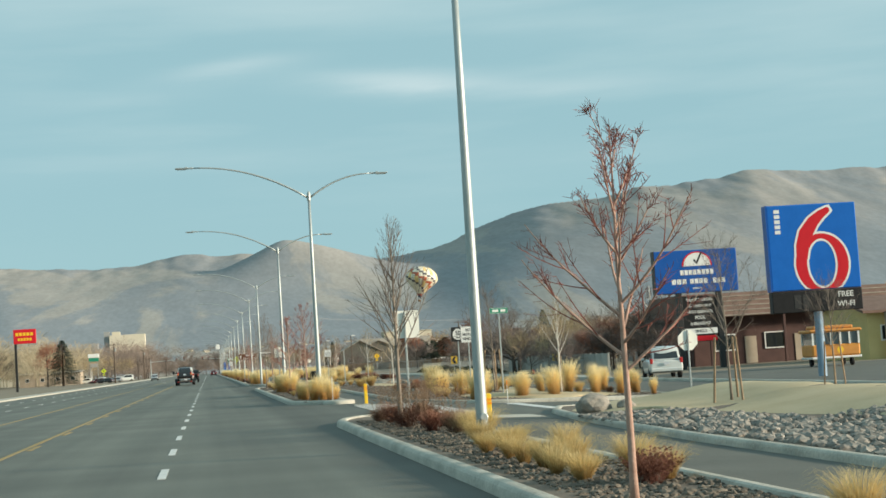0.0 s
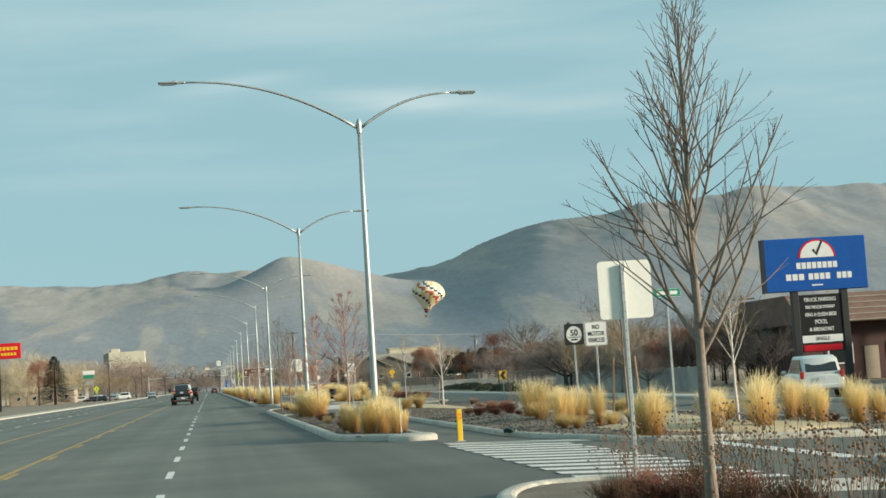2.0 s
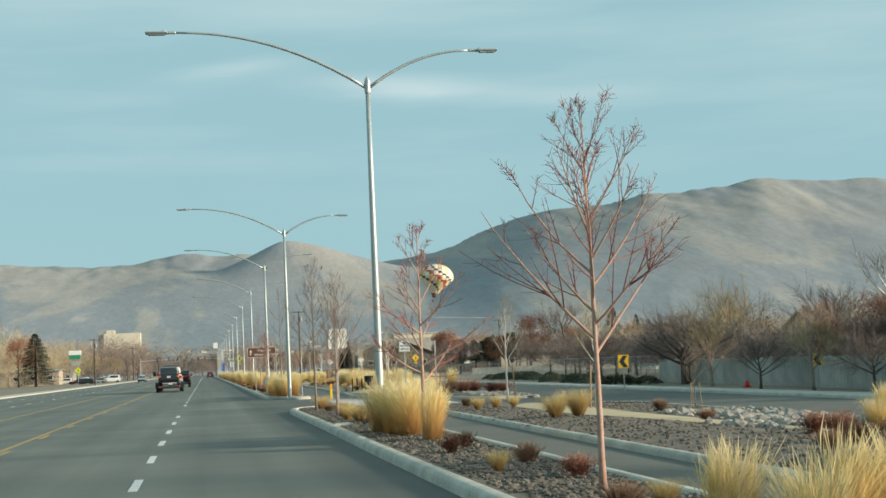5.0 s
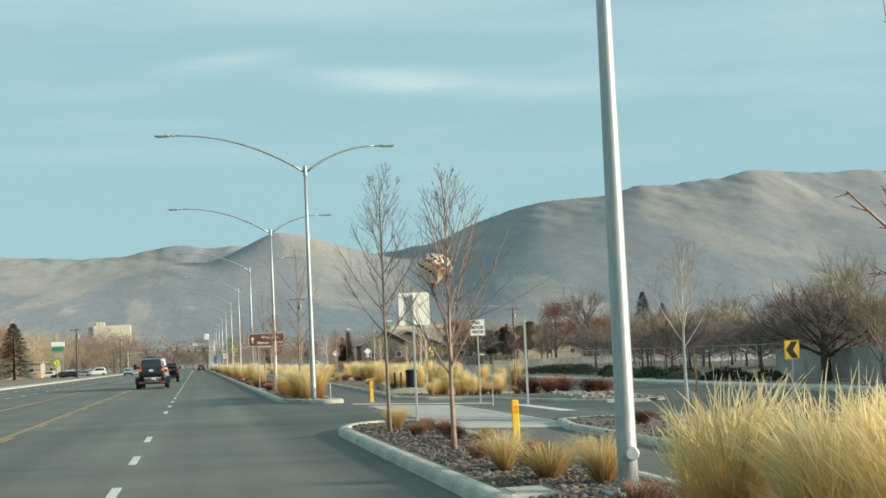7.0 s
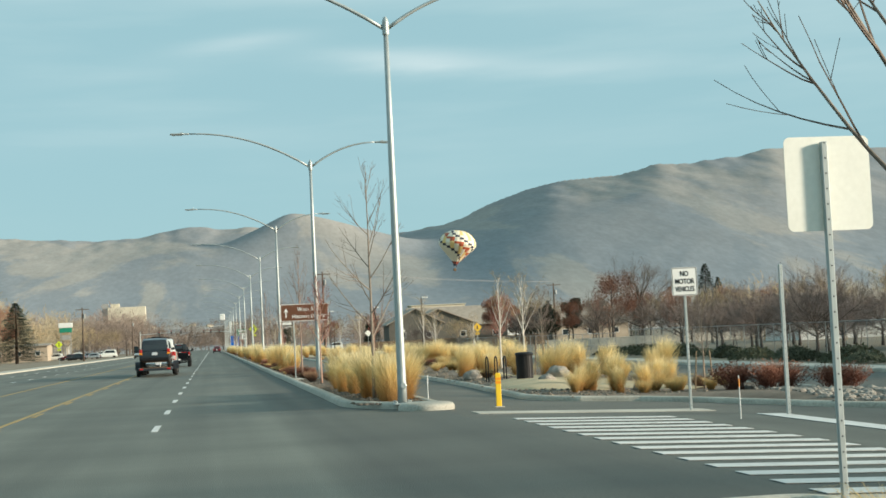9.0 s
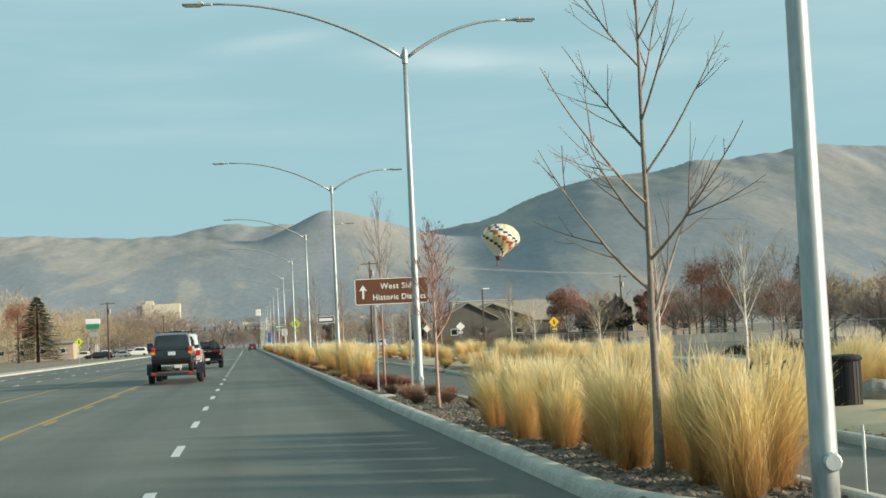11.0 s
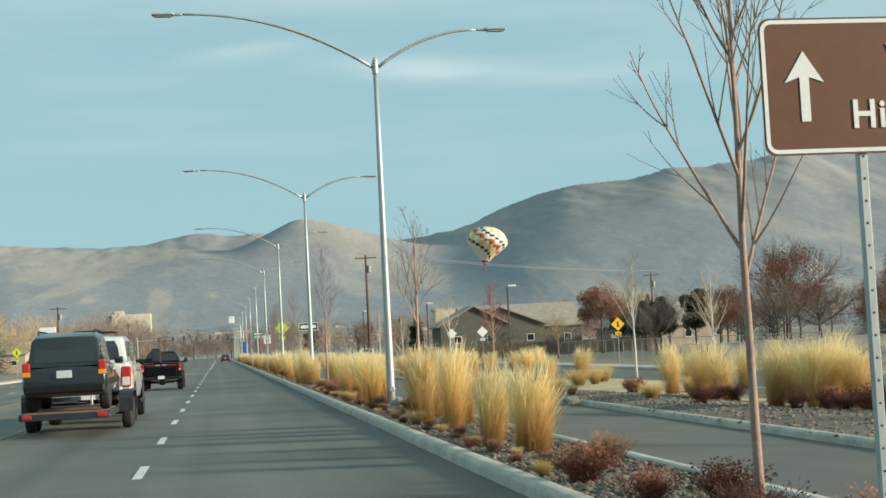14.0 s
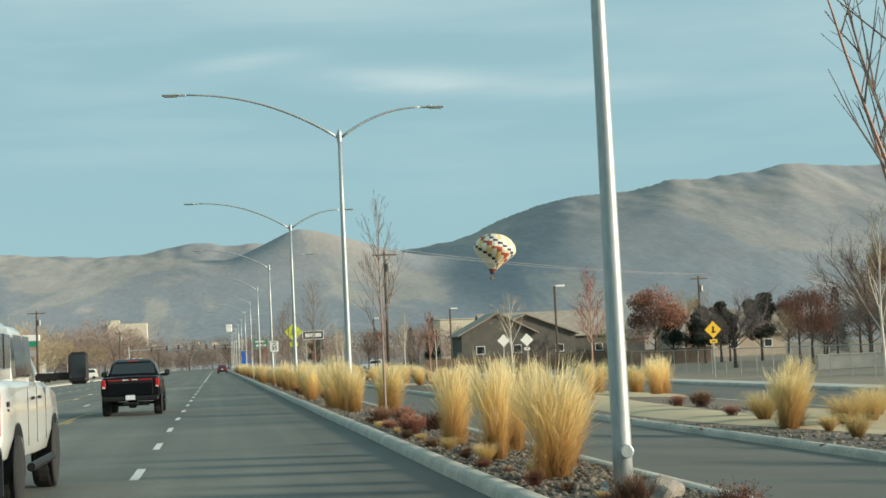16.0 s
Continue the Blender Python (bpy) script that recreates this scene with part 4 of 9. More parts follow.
for y in LAMP_Y[1:] + [257.8 + 32.6 * k for k in range(1, 11)] + [-8.0]:
    again(lamp, 4.28, y, 0.1)


# ---- plants ----
def grow(rng, h, clear, r0, limbs, angle, curl, subs, twigs, wander=0.06, droop=0.0, limb_len=0.6, width=1.0, leader=0.8):
    """A leafless tree: a leader, limbs off it, sub-branches and twigs. Returns the trunk with its limbs, and the fine crown."""
    wood, fine = Shape(), Shape()
    pts, n = [], 9
    off = Vector((0, 0, 0))
    for i in range(n):
        u = i / (n - 1)
        pts.append(Vector((off.x, off.y, h * leader * u)))
        off += Vector((rng.uniform(-1, 1), rng.uniform(-1, 1), 0)) * wander * h / n * (0.3 + u)
    wood.tube(pts, [r0 * (1.12 if i == 0 else 1) * (1 - 0.8 * i / (n - 1)) for i in range(n)], 7)

    def on_leader(z):
        u = min(0.999, z / (h * leader)) * (n - 1)
        i = int(u)
        return pts[i].lerp(pts[min(i + 1, n - 1)], u - i)

    def shoot(start, way, length, r, segs, sides, out, up, wob):
        p, d, line = start.copy(), way.normalized(), [start.copy()]
        for _ in range(segs):
            d = (d + Vector((rng.uniform(-wob, wob), rng.uniform(-wob, wob), up + rng.uniform(-wob, wob) * 0.5))).normalized()
            p = p + d * length / segs
            line.append(p.copy())
        out.tube(line, [r * (1 - 0.75 * i / segs) for i in range(segs + 1)], sides, caps=False)
        return line

    def off_line(line, u):
        f = u * (len(line) - 1)
        i = min(int(f), len(line) - 2)
        return line[i].lerp(line[i + 1], f - i), (line[i + 1] - line[i]).normalized()

    def side_way(d, ang):
        o = d.orthogonal().normalized()
        o.rotate(Matrix.Rotation(rng.uniform(0, 6.283), 3, d))
        return d * math.cos(ang) + o * math.sin(ang)

    for k in range(limbs):
        u = k / max(1, limbs - 1)
        z = h * (clear + (leader - clear - 0.03) * u)
        a = k * 2.4 + rng.uniform(-0.5, 0.5)
        ang = radians(angle) * (1.1 - 0.45 * u) * rng.uniform(0.8, 1.2)
        way = Vector((math.cos(a) * math.sin(ang), math.sin(a) * math.sin(ang), math.cos(ang)))
        length = h * limb_len * (1 - 0.62 * u) * rng.uniform(0.8, 1.15) * width
        rl = r0 * (0.33 - 0.17 * u)
        line = shoot(on_leader(z), way, length, rl, 6, 5, wood, curl, 0.10)
        for j in range(subs):
            p, d = off_line(line, rng.uniform(0.25, 0.97))
            l2 = length * rng.uniform(0.28, 0.55)
            sub = shoot(p, side_way(d, radians(rng.uniform(22, 50))), l2, rl * 0.36, 4, 4, fine, curl * 0.8 - droop, 0.14)
            for q in range(twigs):
                p2, d2 = off_line(sub, rng.uniform(0.15, 0.98))
                shoot(p2, side_way(d2, radians(rng.uniform(20, 55))), l2 * rng.uniform(0.25, 0.6), max(0.0028, rl * 0.13), 2, 3, fine, curl * 0.5 - droop, 0.2)
        for q in range(twigs):
            p2, d2 = off_line(line, rng.uniform(0.4, 0.99))
            shoot(p2, side_way(d2, radians(rng.uniform(20, 50))), length * rng.uniform(0.1, 0.25), max(0.003, rl * 0.15), 2, 3, fine, curl * 0.5 - droop, 0.2)
    return wood, fine


def tree(name, label, group, seed, bark, twig, x, y, z=0.1, rz=0, stakes=0, **kw):
    rng = random.Random(seed)
    wood, fine = grow(rng, **kw)
    t = thing(name, label, "tree", group, (x, y, z), rz)
    part("trunk", wood, bark, t, smooth=True)
    part("crown", fine, twig, t)
    for k in range(stakes):
        a = k * 6.283 / stakes + 0.5
        s = Shape()
        lean = 0.12
        s.tube([(math.cos(a) * 0.42, math.sin(a) * 0.42, -0.05), (math.cos(a) * (0.42 - lean), math.sin(a) * (0.42 - lean), 1.55)], [0.03, 0.027], 7)
        part("stake", s, M_STAKE, t, "round wooden stake")
        s = Shape()
        s.tube([(math.cos(a) * 0.31, math.sin(a) * 0.31, 1.4), (0, 0, 1.36)], 0.008, 4)
        part("tie", s, M_PLASTIC, t, "black rubber tie")
    return t


def upswept(rng, h, clear, r0, limbs, low, high, curl, limb_len, tip_len, subs=5, spurs=0, lean=0.02, thick=0.42, wob=0.05):
    """A young street tree without leaves: a tapering leader, limbs that leave it at an angle and sweep upwards, long side shoots and, on some kinds, short budded spurs."""
    wood, fine = Shape(), Shape()
    n = 12
    pts, off = [], Vector((0, 0, 0))
    for i in range(n):
        u = i / (n - 1)
        pts.append(Vector((off.x, off.y, h * 0.97 * u)))
        off += Vector((rng.uniform(-1, 1), rng.uniform(-1, 1), 0)) * lean * h / n * (0.4 + 1.2 * u)
    radii = [r0 * (1.25 if i == 0 else 1.0) * (1 - 0.30 * min(1.0, i / (n - 1) / max(clear, 0.1))) * (1 - 0.88 * max(0.0, i / (n - 1) - clear) / (1 - clear)) for i in range(n)]
    wood.tube(pts, radii, 9)

    def at(line, u):
        f = min(0.999, u) * (len(line) - 1)
        i = int(f)
        return line[i].lerp(line[i + 1], f - i), (line[i + 1] - line[i]).normalized()

    def shoot(start, way, length, r, segs, sides, out, up):
        p, d, line = start.copy(), way.normalized(), [start.copy()]
        for _ in range(segs):
            d = (d + Vector((rng.uniform(-wob, wob), rng.uniform(-wob, wob), up + rng.uniform(-wob, wob)))).normalized()
            p = p + d * length / segs
            line.append(p.copy())
        out.tube(line, [max(0.0022, r * (1 - 0.8 * i / segs)) for i in range(segs + 1)], sides, caps=False)
        return line

    def aside(d, ang):
        o = d.orthogonal().normalized()
        o.rotate(Matrix.Rotation(rng.uniform(0, 6.283), 3, d))
        return d * math.cos(ang) + o * math.sin(ang)

    def stubs(line, count):
        for _ in range(count):
            p, d = at(line, rng.uniform(0.3, 1.0))
            shoot(p, aside(d, radians(rng.uniform(35, 75))), rng.uniform(0.03, 0.13), 0.004, 2, 3, fine, 0.1)

    for k in range(limbs):
        u = k / max(1, limbs - 1)
        p, _d = at(pts, clear + (0.93 - clear) * u ** 0.95)
        a = k * 2.4 + rng.uniform(-0.6, 0.6)
        ang = radians(low + (high - low) * u) * rng.uniform(0.82, 1.15)
        way = Vector((math.cos(a) * math.sin(ang), math.sin(a) * math.sin(ang), math.cos(ang)))
        length = h * (limb_len + (tip_len - limb_len) * u) * rng.uniform(0.72, 1.12)
        rl = r0 * thick * (1 - 0.62 * u)
        line = shoot(p, way, length, rl, 9, 6, wood, curl)
        stubs(line, spurs)
        for j in range(subs):
            v = rng.uniform(0.18, 0.9)
            q, d = at(line, v)
            l2 = length * (1.05 - v) * rng.uniform(0.45, 0.9)
            side = shoot(q, aside(d, radians(rng.uniform(20, 45))), l2, rl * (0.62 - 0.35 * v), 6, 4, fine, curl * 1.1)
            stubs(side, spurs // 2)
            for _ in range(2):
                w = rng.uniform(0.3, 0.9)
                q2, d2 = at(side, w)
                shoot(q2, aside(d2, radians(rng.uniform(20, 45))), l2 * (1.05 - w) * rng.uniform(0.5, 0.9), rl * 0.2, 4, 3, fine, curl)
    k = h / max(v[2] for v in wood.v + fine.v)
    for q in (wood, fine):
        q.v = [(v[0], v[1], v[2] * (k if v[2] > h * clear * 0.5 else 1 + (k - 1) * v[2] / (h * clear * 0.5))) for v in q.v]
    return wood, fine


def street_tree(label, seed, bark, twig, x, y, rz=0, **kw):
    wood, fine = upswept(random.Random(seed), **kw)
    t = thing("young_tree", label, "tree", GM, (x, y, 0.1), rz)
    part("trunk", wood, bark, t, smooth=True)
    part("crown", fine, twig, t)
    return t


GM = "young trees along the median"
SLIM = dict(h=5.2, clear=0.28, r0=0.05, limbs=20, angle=26, curl=0.06, subs=7, twigs=6, limb_len=0.31)
PALE = dict(h=4.6, clear=0.34, r0=0.05, limbs=15, angle=32, curl=0.07, subs=6, twigs=6, limb_len=0.36)
RED = dict(h=4.1, clear=0.36, r0=0.041, limbs=18, low=62, high=32, curl=0.045, limb_len=0.44, tip_len=0.14, subs=7, spurs=12, thick=0.5)
VASE = dict(h=5.0, clear=0.27, r0=0.06, limbs=22, low=40, high=16, curl=0.035, limb_len=0.46, tip_len=0.16, subs=8, thick=0.36)
THIN = dict(h=5.2, clear=0.33, r0=0.05, limbs=20, low=46, high=24, curl=0.06, limb_len=0.36, tip_len=0.13, subs=6)
red = street_tree("young leafless red-barked tree in the planted median", 11, M_BARK_PK, M_TWIG_RED, 3.5, 13.4, 0, **dict(RED, h=3.8, clear=0.36, low=60, limb_len=0.38, high=26))
street_tree("young leafless red-barked tree in the planted median", 12, M_BARK_PK, M_TWIG_RED, 4.25, 70.9, 60, **dict(RED, low=46, h=4.5))
redc = street_tree("slender leafless red-barked tree in the planted median", 13, M_BARK_PK, M_TWIG_RED, 3.9, 153.5, 10, **dict(RED, h=4.0, limbs=28, low=40, high=18, limb_len=0.33, clear=0.38, curl=0.03, tip_len=0.16, spurs=4, thick=0.4))
vase = street_tree("leafless grey-barked tree with upswept branches in the median", 21, M_BARK, M_TWIG, 4.0, 34.2, 0, **dict(VASE, h=4.85, low=40, clear=0.33, limbs=27, limb_len=0.38))
vaseb = street_tree("leafless red-brown tree with steeply upswept branches in the median", 22, M_BARK_BR, M_TWIG, 3.9, 100.5, 40, **dict(VASE, h=4.5, clear=0.25, r0=0.045, low=30, high=14, limb_len=0.52, limbs=27, thick=0.40))
slim = street_tree("slim leafless grey-brown tree in the planted median", 31, M_BARK, M_TWIG, 3.72, 106.9, 0, **dict(THIN, h=5.4, low=50, clear=0.35, limb_len=0.34, r0=0.042, limbs=25, subs=9, thick=0.37))
slimb = street_tree("slim leafless grey-brown tree in the planted median", 32, M_BARK_BR, M_TWIG, 4.0, 166.7, 0, **dict(THIN, h=5.9, low=34, high=18, limb_len=0.34, limbs=20, r0=0.04))
street_tree("red-barked leafless tree with wide-spreading limbs in the median", 14, M_BARK_PK, M_TWIG_RED, 4.17, 83.9, 70, **dict(RED, h=4.35, low=68, high=26, limb_len=0.42, limbs=19, clear=0.27, r0=0.05, subs=6))
street_tree("tall thin leafless tree with a fanned open crown in the median", 33, M_BARK, M_TWIG, 4.05, 137.3, 30, **dict(THIN, h=6.1, limbs=15, low=58, high=26, subs=5, limb_len=0.40, clear=0.26, curl=0.05))
street_tree("slim leafless tree with steep shoots in the planted median", 34, M_BARK_PK, M_TWIG, 4.05, 186.0, 90, **dict(VASE, h=4.35, clear=0.43, r0=0.045, low=26, high=12, limb_len=0.44, limbs=13, subs=6))
again(slimb, 4.25, 215.3, 0.1, 150, 0.97)
again(slim, 4.4, 243.7, 0.1, 200, 0.97)
for i, y in enumerate((262, 276, 293, 309, 327, 345, 366, 390, 415, 440)):
    again((slim, vase, slimb, redc)[i % 4], 4.2 + 0.3 * math.sin(i), y, 0.1, 53 * i, 0.95 + 0.1 * math.sin(i * 2.1))
again(red, 4.2, -6.0, 0.1, 140, 1.0)

GS = "young trees in the planted strip"
pale = tree("young_tree", "young pale-barked leafless tree tied to stakes", GS, 41, M_BARK_W, M_TWIG_TAN, 11.5, 111.9, strip_z(11.5, 111.9), 0, 1, **PALE)
paleb = tree("young_tree", "young pale-barked leafless tree in the planted strip", GS, 42, M_BARK_W, M_TWIG_TAN, 14.4, 174, strip_z(14.4, 174), 0, **dict(PALE, h=5.6, angle=30, limb_len=0.3))
staked = tree("young_tree", "small leafless tree held by three wooden stakes", GS, 43, M_BARK, M_TWIG, 12.0, 34.4, strip_z(12.0, 34.4), 20, 3, **dict(SLIM, h=4.3, r0=0.035, limb_len=0.4, angle=42))
again(staked, 14.2, 33.4, strip_z(14.2, 33.4), 100, 0.66)
for x, y, s, p in ((11.9, 100.0, 0.9, "p"), (12.5, 159.2, 1.0, "p"), (13.0, 138.4, 0.66, "s"), (15.3, 186.6, 0.75, "p"), (14.5, 174.5, 1.0, "r"), (15.9, 212.0, 1.0, "q"), (15.2, 254, 1.15, "p"), (14.6, 235, 1.25, "r"), (15.8, 285, 1.1, "p"), (15.4, 300, 1.15, "q"), (16.4, 104, 0.55, "s"), (12.0, 320, 1.1, "p"), (13.5, 345, 1.1, "q"), (14.5, 62.5, 1.0, "p"), (13.0, 158, 0.9, "s"), (15.0, 200, 0.9, "p"), (12.5, 265, 1.1, "r"), (11, 360, 1.1, "p"), (13.2, 380, 1.0, "r")):
    x = min(x, 16.4)
    again({"p": pale, "q": paleb, "s": staked, "r": redc, "v": vaseb}[p], x, y, strip_z(x, y), 77 * x % 360, s, {"r": "young leafless red-barked tree in the planted strip", "v": "tall leafless tree in the planted strip"}.get(p, ""))


def pollard(x, y, k):
    """A tall old trunk cut back to a few stubs with thin new shoots, k times head height."""
    rng = random.Random(47)
    t = thing("pollarded_tree", "old leafless tree cut back to pale stub branches", "tree", "", (x, y, 0.1))
    wood, fine = Shape(), Shape()
    wood.tube([(0, 0, -0.1), (0.02, 0, 1.6), (-0.03, 0.02, 3.0), (0.0, 0, 3.5)], [0.075, 0.065, 0.055, 0.045], 9)
    for i, (a, l, up) in enumerate(((180, 1.5, 1.2), (10, 1.3, 0.55), (200, 0.8, 1.3), (330, 1.0, 1.0), (90, 0.9, 1.1), (250, 0.7, 1.4))):
        d = Vector((math.cos(radians(a)), math.sin(radians(a)), 0))
        p0 = Vector((0, 0, 2.7 + 0.14 * i))
        line = [p0, p0 + d * l * 0.35 + Vector((0, 0, l * up * 0.25)), p0 + d * l * 0.65 + Vector((0, 0, l * up * 0.55)), p0 + d * l * 0.85 + Vector((0, 0, l * up))]
        wood.tube(line, [0.04, 0.032, 0.026, 0.02], 6)
        for _ in range(34):
            q = line[1].lerp(line[3], rng.random())
            e = (d * rng.uniform(-0.3, 0.8) + Vector((rng.uniform(-0.6, 0.6), rng.uniform(-0.6, 0.6), rng.uniform(0.1, 1)))).normalized() * rng.uniform(0.2, 0.7)
            fine.tube([q, q + e * 0.6, q + e + Vector((0, 0, 0.05))], [0.006, 0.005, 0.002], 3, caps=False)
    for s in (wood, fine):
        s.v = [Vector(v) * k for v in s.v]
    part("trunk", wood, M_BARK_W, t, smooth=True)
    part("crown", fine, M_TWIG, t)
    return t


pollard(44.2, 146.4, 1.75)
again(staked, 12.3, 66.0, strip_z(12.3, 66.0), 40, 1.22, "tall thin leafless tree held by wooden stakes")


def reed(seed, h=1.35, blades=470, stems=360, spread=0.34, base=0.13):
    """An upright clump: arching basal blades and, above them, thin wavy stems with feathery heads."""
    rng = random.Random(seed)
    s = Shape()
    tilt, tw = rng.uniform(0, 6.283), rng.uniform(0.02, 0.16)
    tufts = [(rng.uniform(0, 6.283), base * rng.uniform(0.3, 1.0), rng.uniform(0.72, 1.0)) for _ in range(11)]
    for i in range(blades + stems):
        stem = i >= blades
        ta, tr, th = tufts[i % 11]
        x = tr * math.cos(ta) + rng.gauss(0, base * 0.32)
        y = tr * math.sin(ta) + rng.gauss(0, base * 0.32)
        b = math.atan2(y, x) + rng.uniform(-1.3, 1.3)
        if stem:
            hh = h * th * (0.52 + 0.48 * rng.random() ** 0.9)
            out = spread * rng.uniform(0.05, 1.3)
            bend = rng.uniform(0, 0.08)
            w, head = rng.uniform(0.0009, 0.0016), rng.uniform(0.0025, 0.006)
            prof = ((0.0, w), (0.35, w), (0.62, w), (0.74, head * 0.7), (0.84, head), (0.93, head * 0.6), (1.0, 0.0006))
        else:
            hh = h * th * rng.uniform(0.18, 0.62)
            out = spread * rng.uniform(0.1, 1.1)
            bend = rng.uniform(0.1, 0.8) * out
            w = rng.uniform(0.0014, 0.0028)
            prof = ((0.0, w), (0.25, w), (0.45, w), (0.62, w * 0.9), (0.78, w * 0.8), (0.9, w * 0.6), (1.0, 0.0006))
        c = rng.uniform(0, 3.14)
        wx, wy = math.cos(c), math.sin(c)
        ja, jb = rng.uniform(-0.07, 0.07), rng.uniform(-0.05, 0.05)
        vs = []
        for u, ww in prof:
            k = out * u ** 2.2
            z = hh * u - bend * max(0.0, u - 0.5) ** 2 * 4
            px = x + math.cos(b) * k + math.cos(tilt) * tw * u ** 2.5 + ja * math.sin(u * 3.1) + jb * math.sin(u * 6.2)
            py = y + math.sin(b) * k + math.sin(tilt) * tw * u ** 2.5 + jb * math.sin(u * 3.1) - ja * math.sin(u * 6.2) * 0.5
            vs += [(px - wx * ww, py - wy * ww, z), (px + wx * ww, py + wy * ww, z)]
        s.add(vs, [(2 * q, 2 * q + 1, 2 * q + 3, 2 * q + 2) for q in range(6)])
    return s


def mound(seed, h=0.5, n=760, spread=0.48):
    """A low arching clump."""
    rng = random.Random(seed)
    s = Shape()
    for _ in range(n):
        a = rng.uniform(0, 6.283)
        hh, out = h * rng.uniform(0.5, 1.0), spread * rng.uniform(0.1, 1.0)
        w, c = rng.uniform(0.0014, 0.0032), rng.uniform(0, 3.14)
        r = 0.07 * rng.random()
        vs = []
        for i in range(5):
            u = i / 4
            k = r + out * u
            z = hh * math.sin(u * (1.35 + 0.75 * out / spread))
            ww = w * (1 - 0.7 * u)
            vs += [(math.cos(a) * k - math.cos(c) * ww, math.sin(a) * k - math.sin(c) * ww, z), (math.cos(a) * k + math.cos(c) * ww, math.sin(a) * k + math.sin(c) * ww, z)]
        s.add(vs, [(2 * i, 2 * i + 1, 2 * i + 3, 2 * i + 2) for i in range(4)])
    return s


def bush(seed, h=0.55, n=70, spread=0.5, leafy=True, loose=1.0):
    """A low shrub of many thin stems; loose 1 gives a rounded leafy one, less a broom of upright bare shoots."""
    rng = random.Random(seed)
    s = Shape()
    for _ in range(n):
        a, ang = rng.uniform(0, 6.283), rng.uniform(0.03, 0.5 + 0.3 * loose)
        d = Vector((math.cos(a) * math.sin(ang), math.sin(a) * math.sin(ang), math.cos(ang)))
        p = Vector((rng.uniform(-0.1, 0.1), rng.uniform(-0.1, 0.1), 0))
        line = [p]
        l = h * rng.uniform(0.6, 1.1) * (1 + (spread / h - 1) * math.sin(ang) * 0.6)
        for i in range(3):
            d = (d + Vector((rng.uniform(-0.25, 0.25), rng.uniform(-0.25, 0.25), 0.1))).normalized()
            line.append(line[-1] + d * l / 3)
        s.tube(line, [0.0042 - 0.002 * (loose < 1), 0.0032 - 0.0012 * (loose < 1), 0.0022, 0.001], 3, caps=False)
        for i in range(7):
            q = line[1].lerp(line[3], rng.random())
            e = (d + loose * Vector((rng.uniform(-1, 1), rng.uniform(-1, 1), rng.uniform(-0.2, 0.8)))).normalized()
            s.tube([q, q + e * l * 0.28], [0.0024, 0.0014], 3, caps=False)
            if leafy:
                o = e.orthogonal().normalized() * 0.014
                t = q + e * l * 0.24
                s.add([t - o, t + e * 0.03, t + o], [(0, 1, 2)])
    return s


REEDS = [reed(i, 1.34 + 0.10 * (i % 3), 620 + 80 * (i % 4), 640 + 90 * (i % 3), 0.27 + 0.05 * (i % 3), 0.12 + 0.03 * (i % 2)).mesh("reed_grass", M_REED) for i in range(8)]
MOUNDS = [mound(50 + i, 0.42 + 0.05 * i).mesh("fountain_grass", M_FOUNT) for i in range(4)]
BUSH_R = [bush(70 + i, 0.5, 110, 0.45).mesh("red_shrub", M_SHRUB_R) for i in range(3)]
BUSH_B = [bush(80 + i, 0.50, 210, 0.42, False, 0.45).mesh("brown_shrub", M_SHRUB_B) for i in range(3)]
prng = random.Random(5)


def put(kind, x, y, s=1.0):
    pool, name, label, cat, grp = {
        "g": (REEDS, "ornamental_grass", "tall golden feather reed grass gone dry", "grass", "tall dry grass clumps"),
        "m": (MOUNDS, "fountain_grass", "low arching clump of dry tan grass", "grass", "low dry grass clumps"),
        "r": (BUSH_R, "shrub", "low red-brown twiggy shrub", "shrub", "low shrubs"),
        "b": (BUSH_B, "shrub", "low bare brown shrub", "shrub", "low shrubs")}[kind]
    x = min(x, 16.4)
    if kind == "g" and x < 5.2:
        s *= 0.78 if y < 66 else 1.14 if y > 173 else 1.0
    wide = 1.3 if kind == "g" and 85 < y < 90 else 1.0
    if kind == "g" and (x < 5.2 and y > 173 or x > 8 and 53 < y < 63):
        wide = 0.88
    me = pool[prng.randrange(len(pool))]
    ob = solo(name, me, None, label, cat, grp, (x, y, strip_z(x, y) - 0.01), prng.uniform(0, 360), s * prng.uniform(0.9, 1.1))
    k = ob.scale.x
    ob.scale = (k * wide * prng.uniform(0.85, 1.2), k * wide * prng.uniform(0.85, 1.2), k * (0.62 if kind in "rb" else prng.uniform(0.88, 1.05)))
    return ob


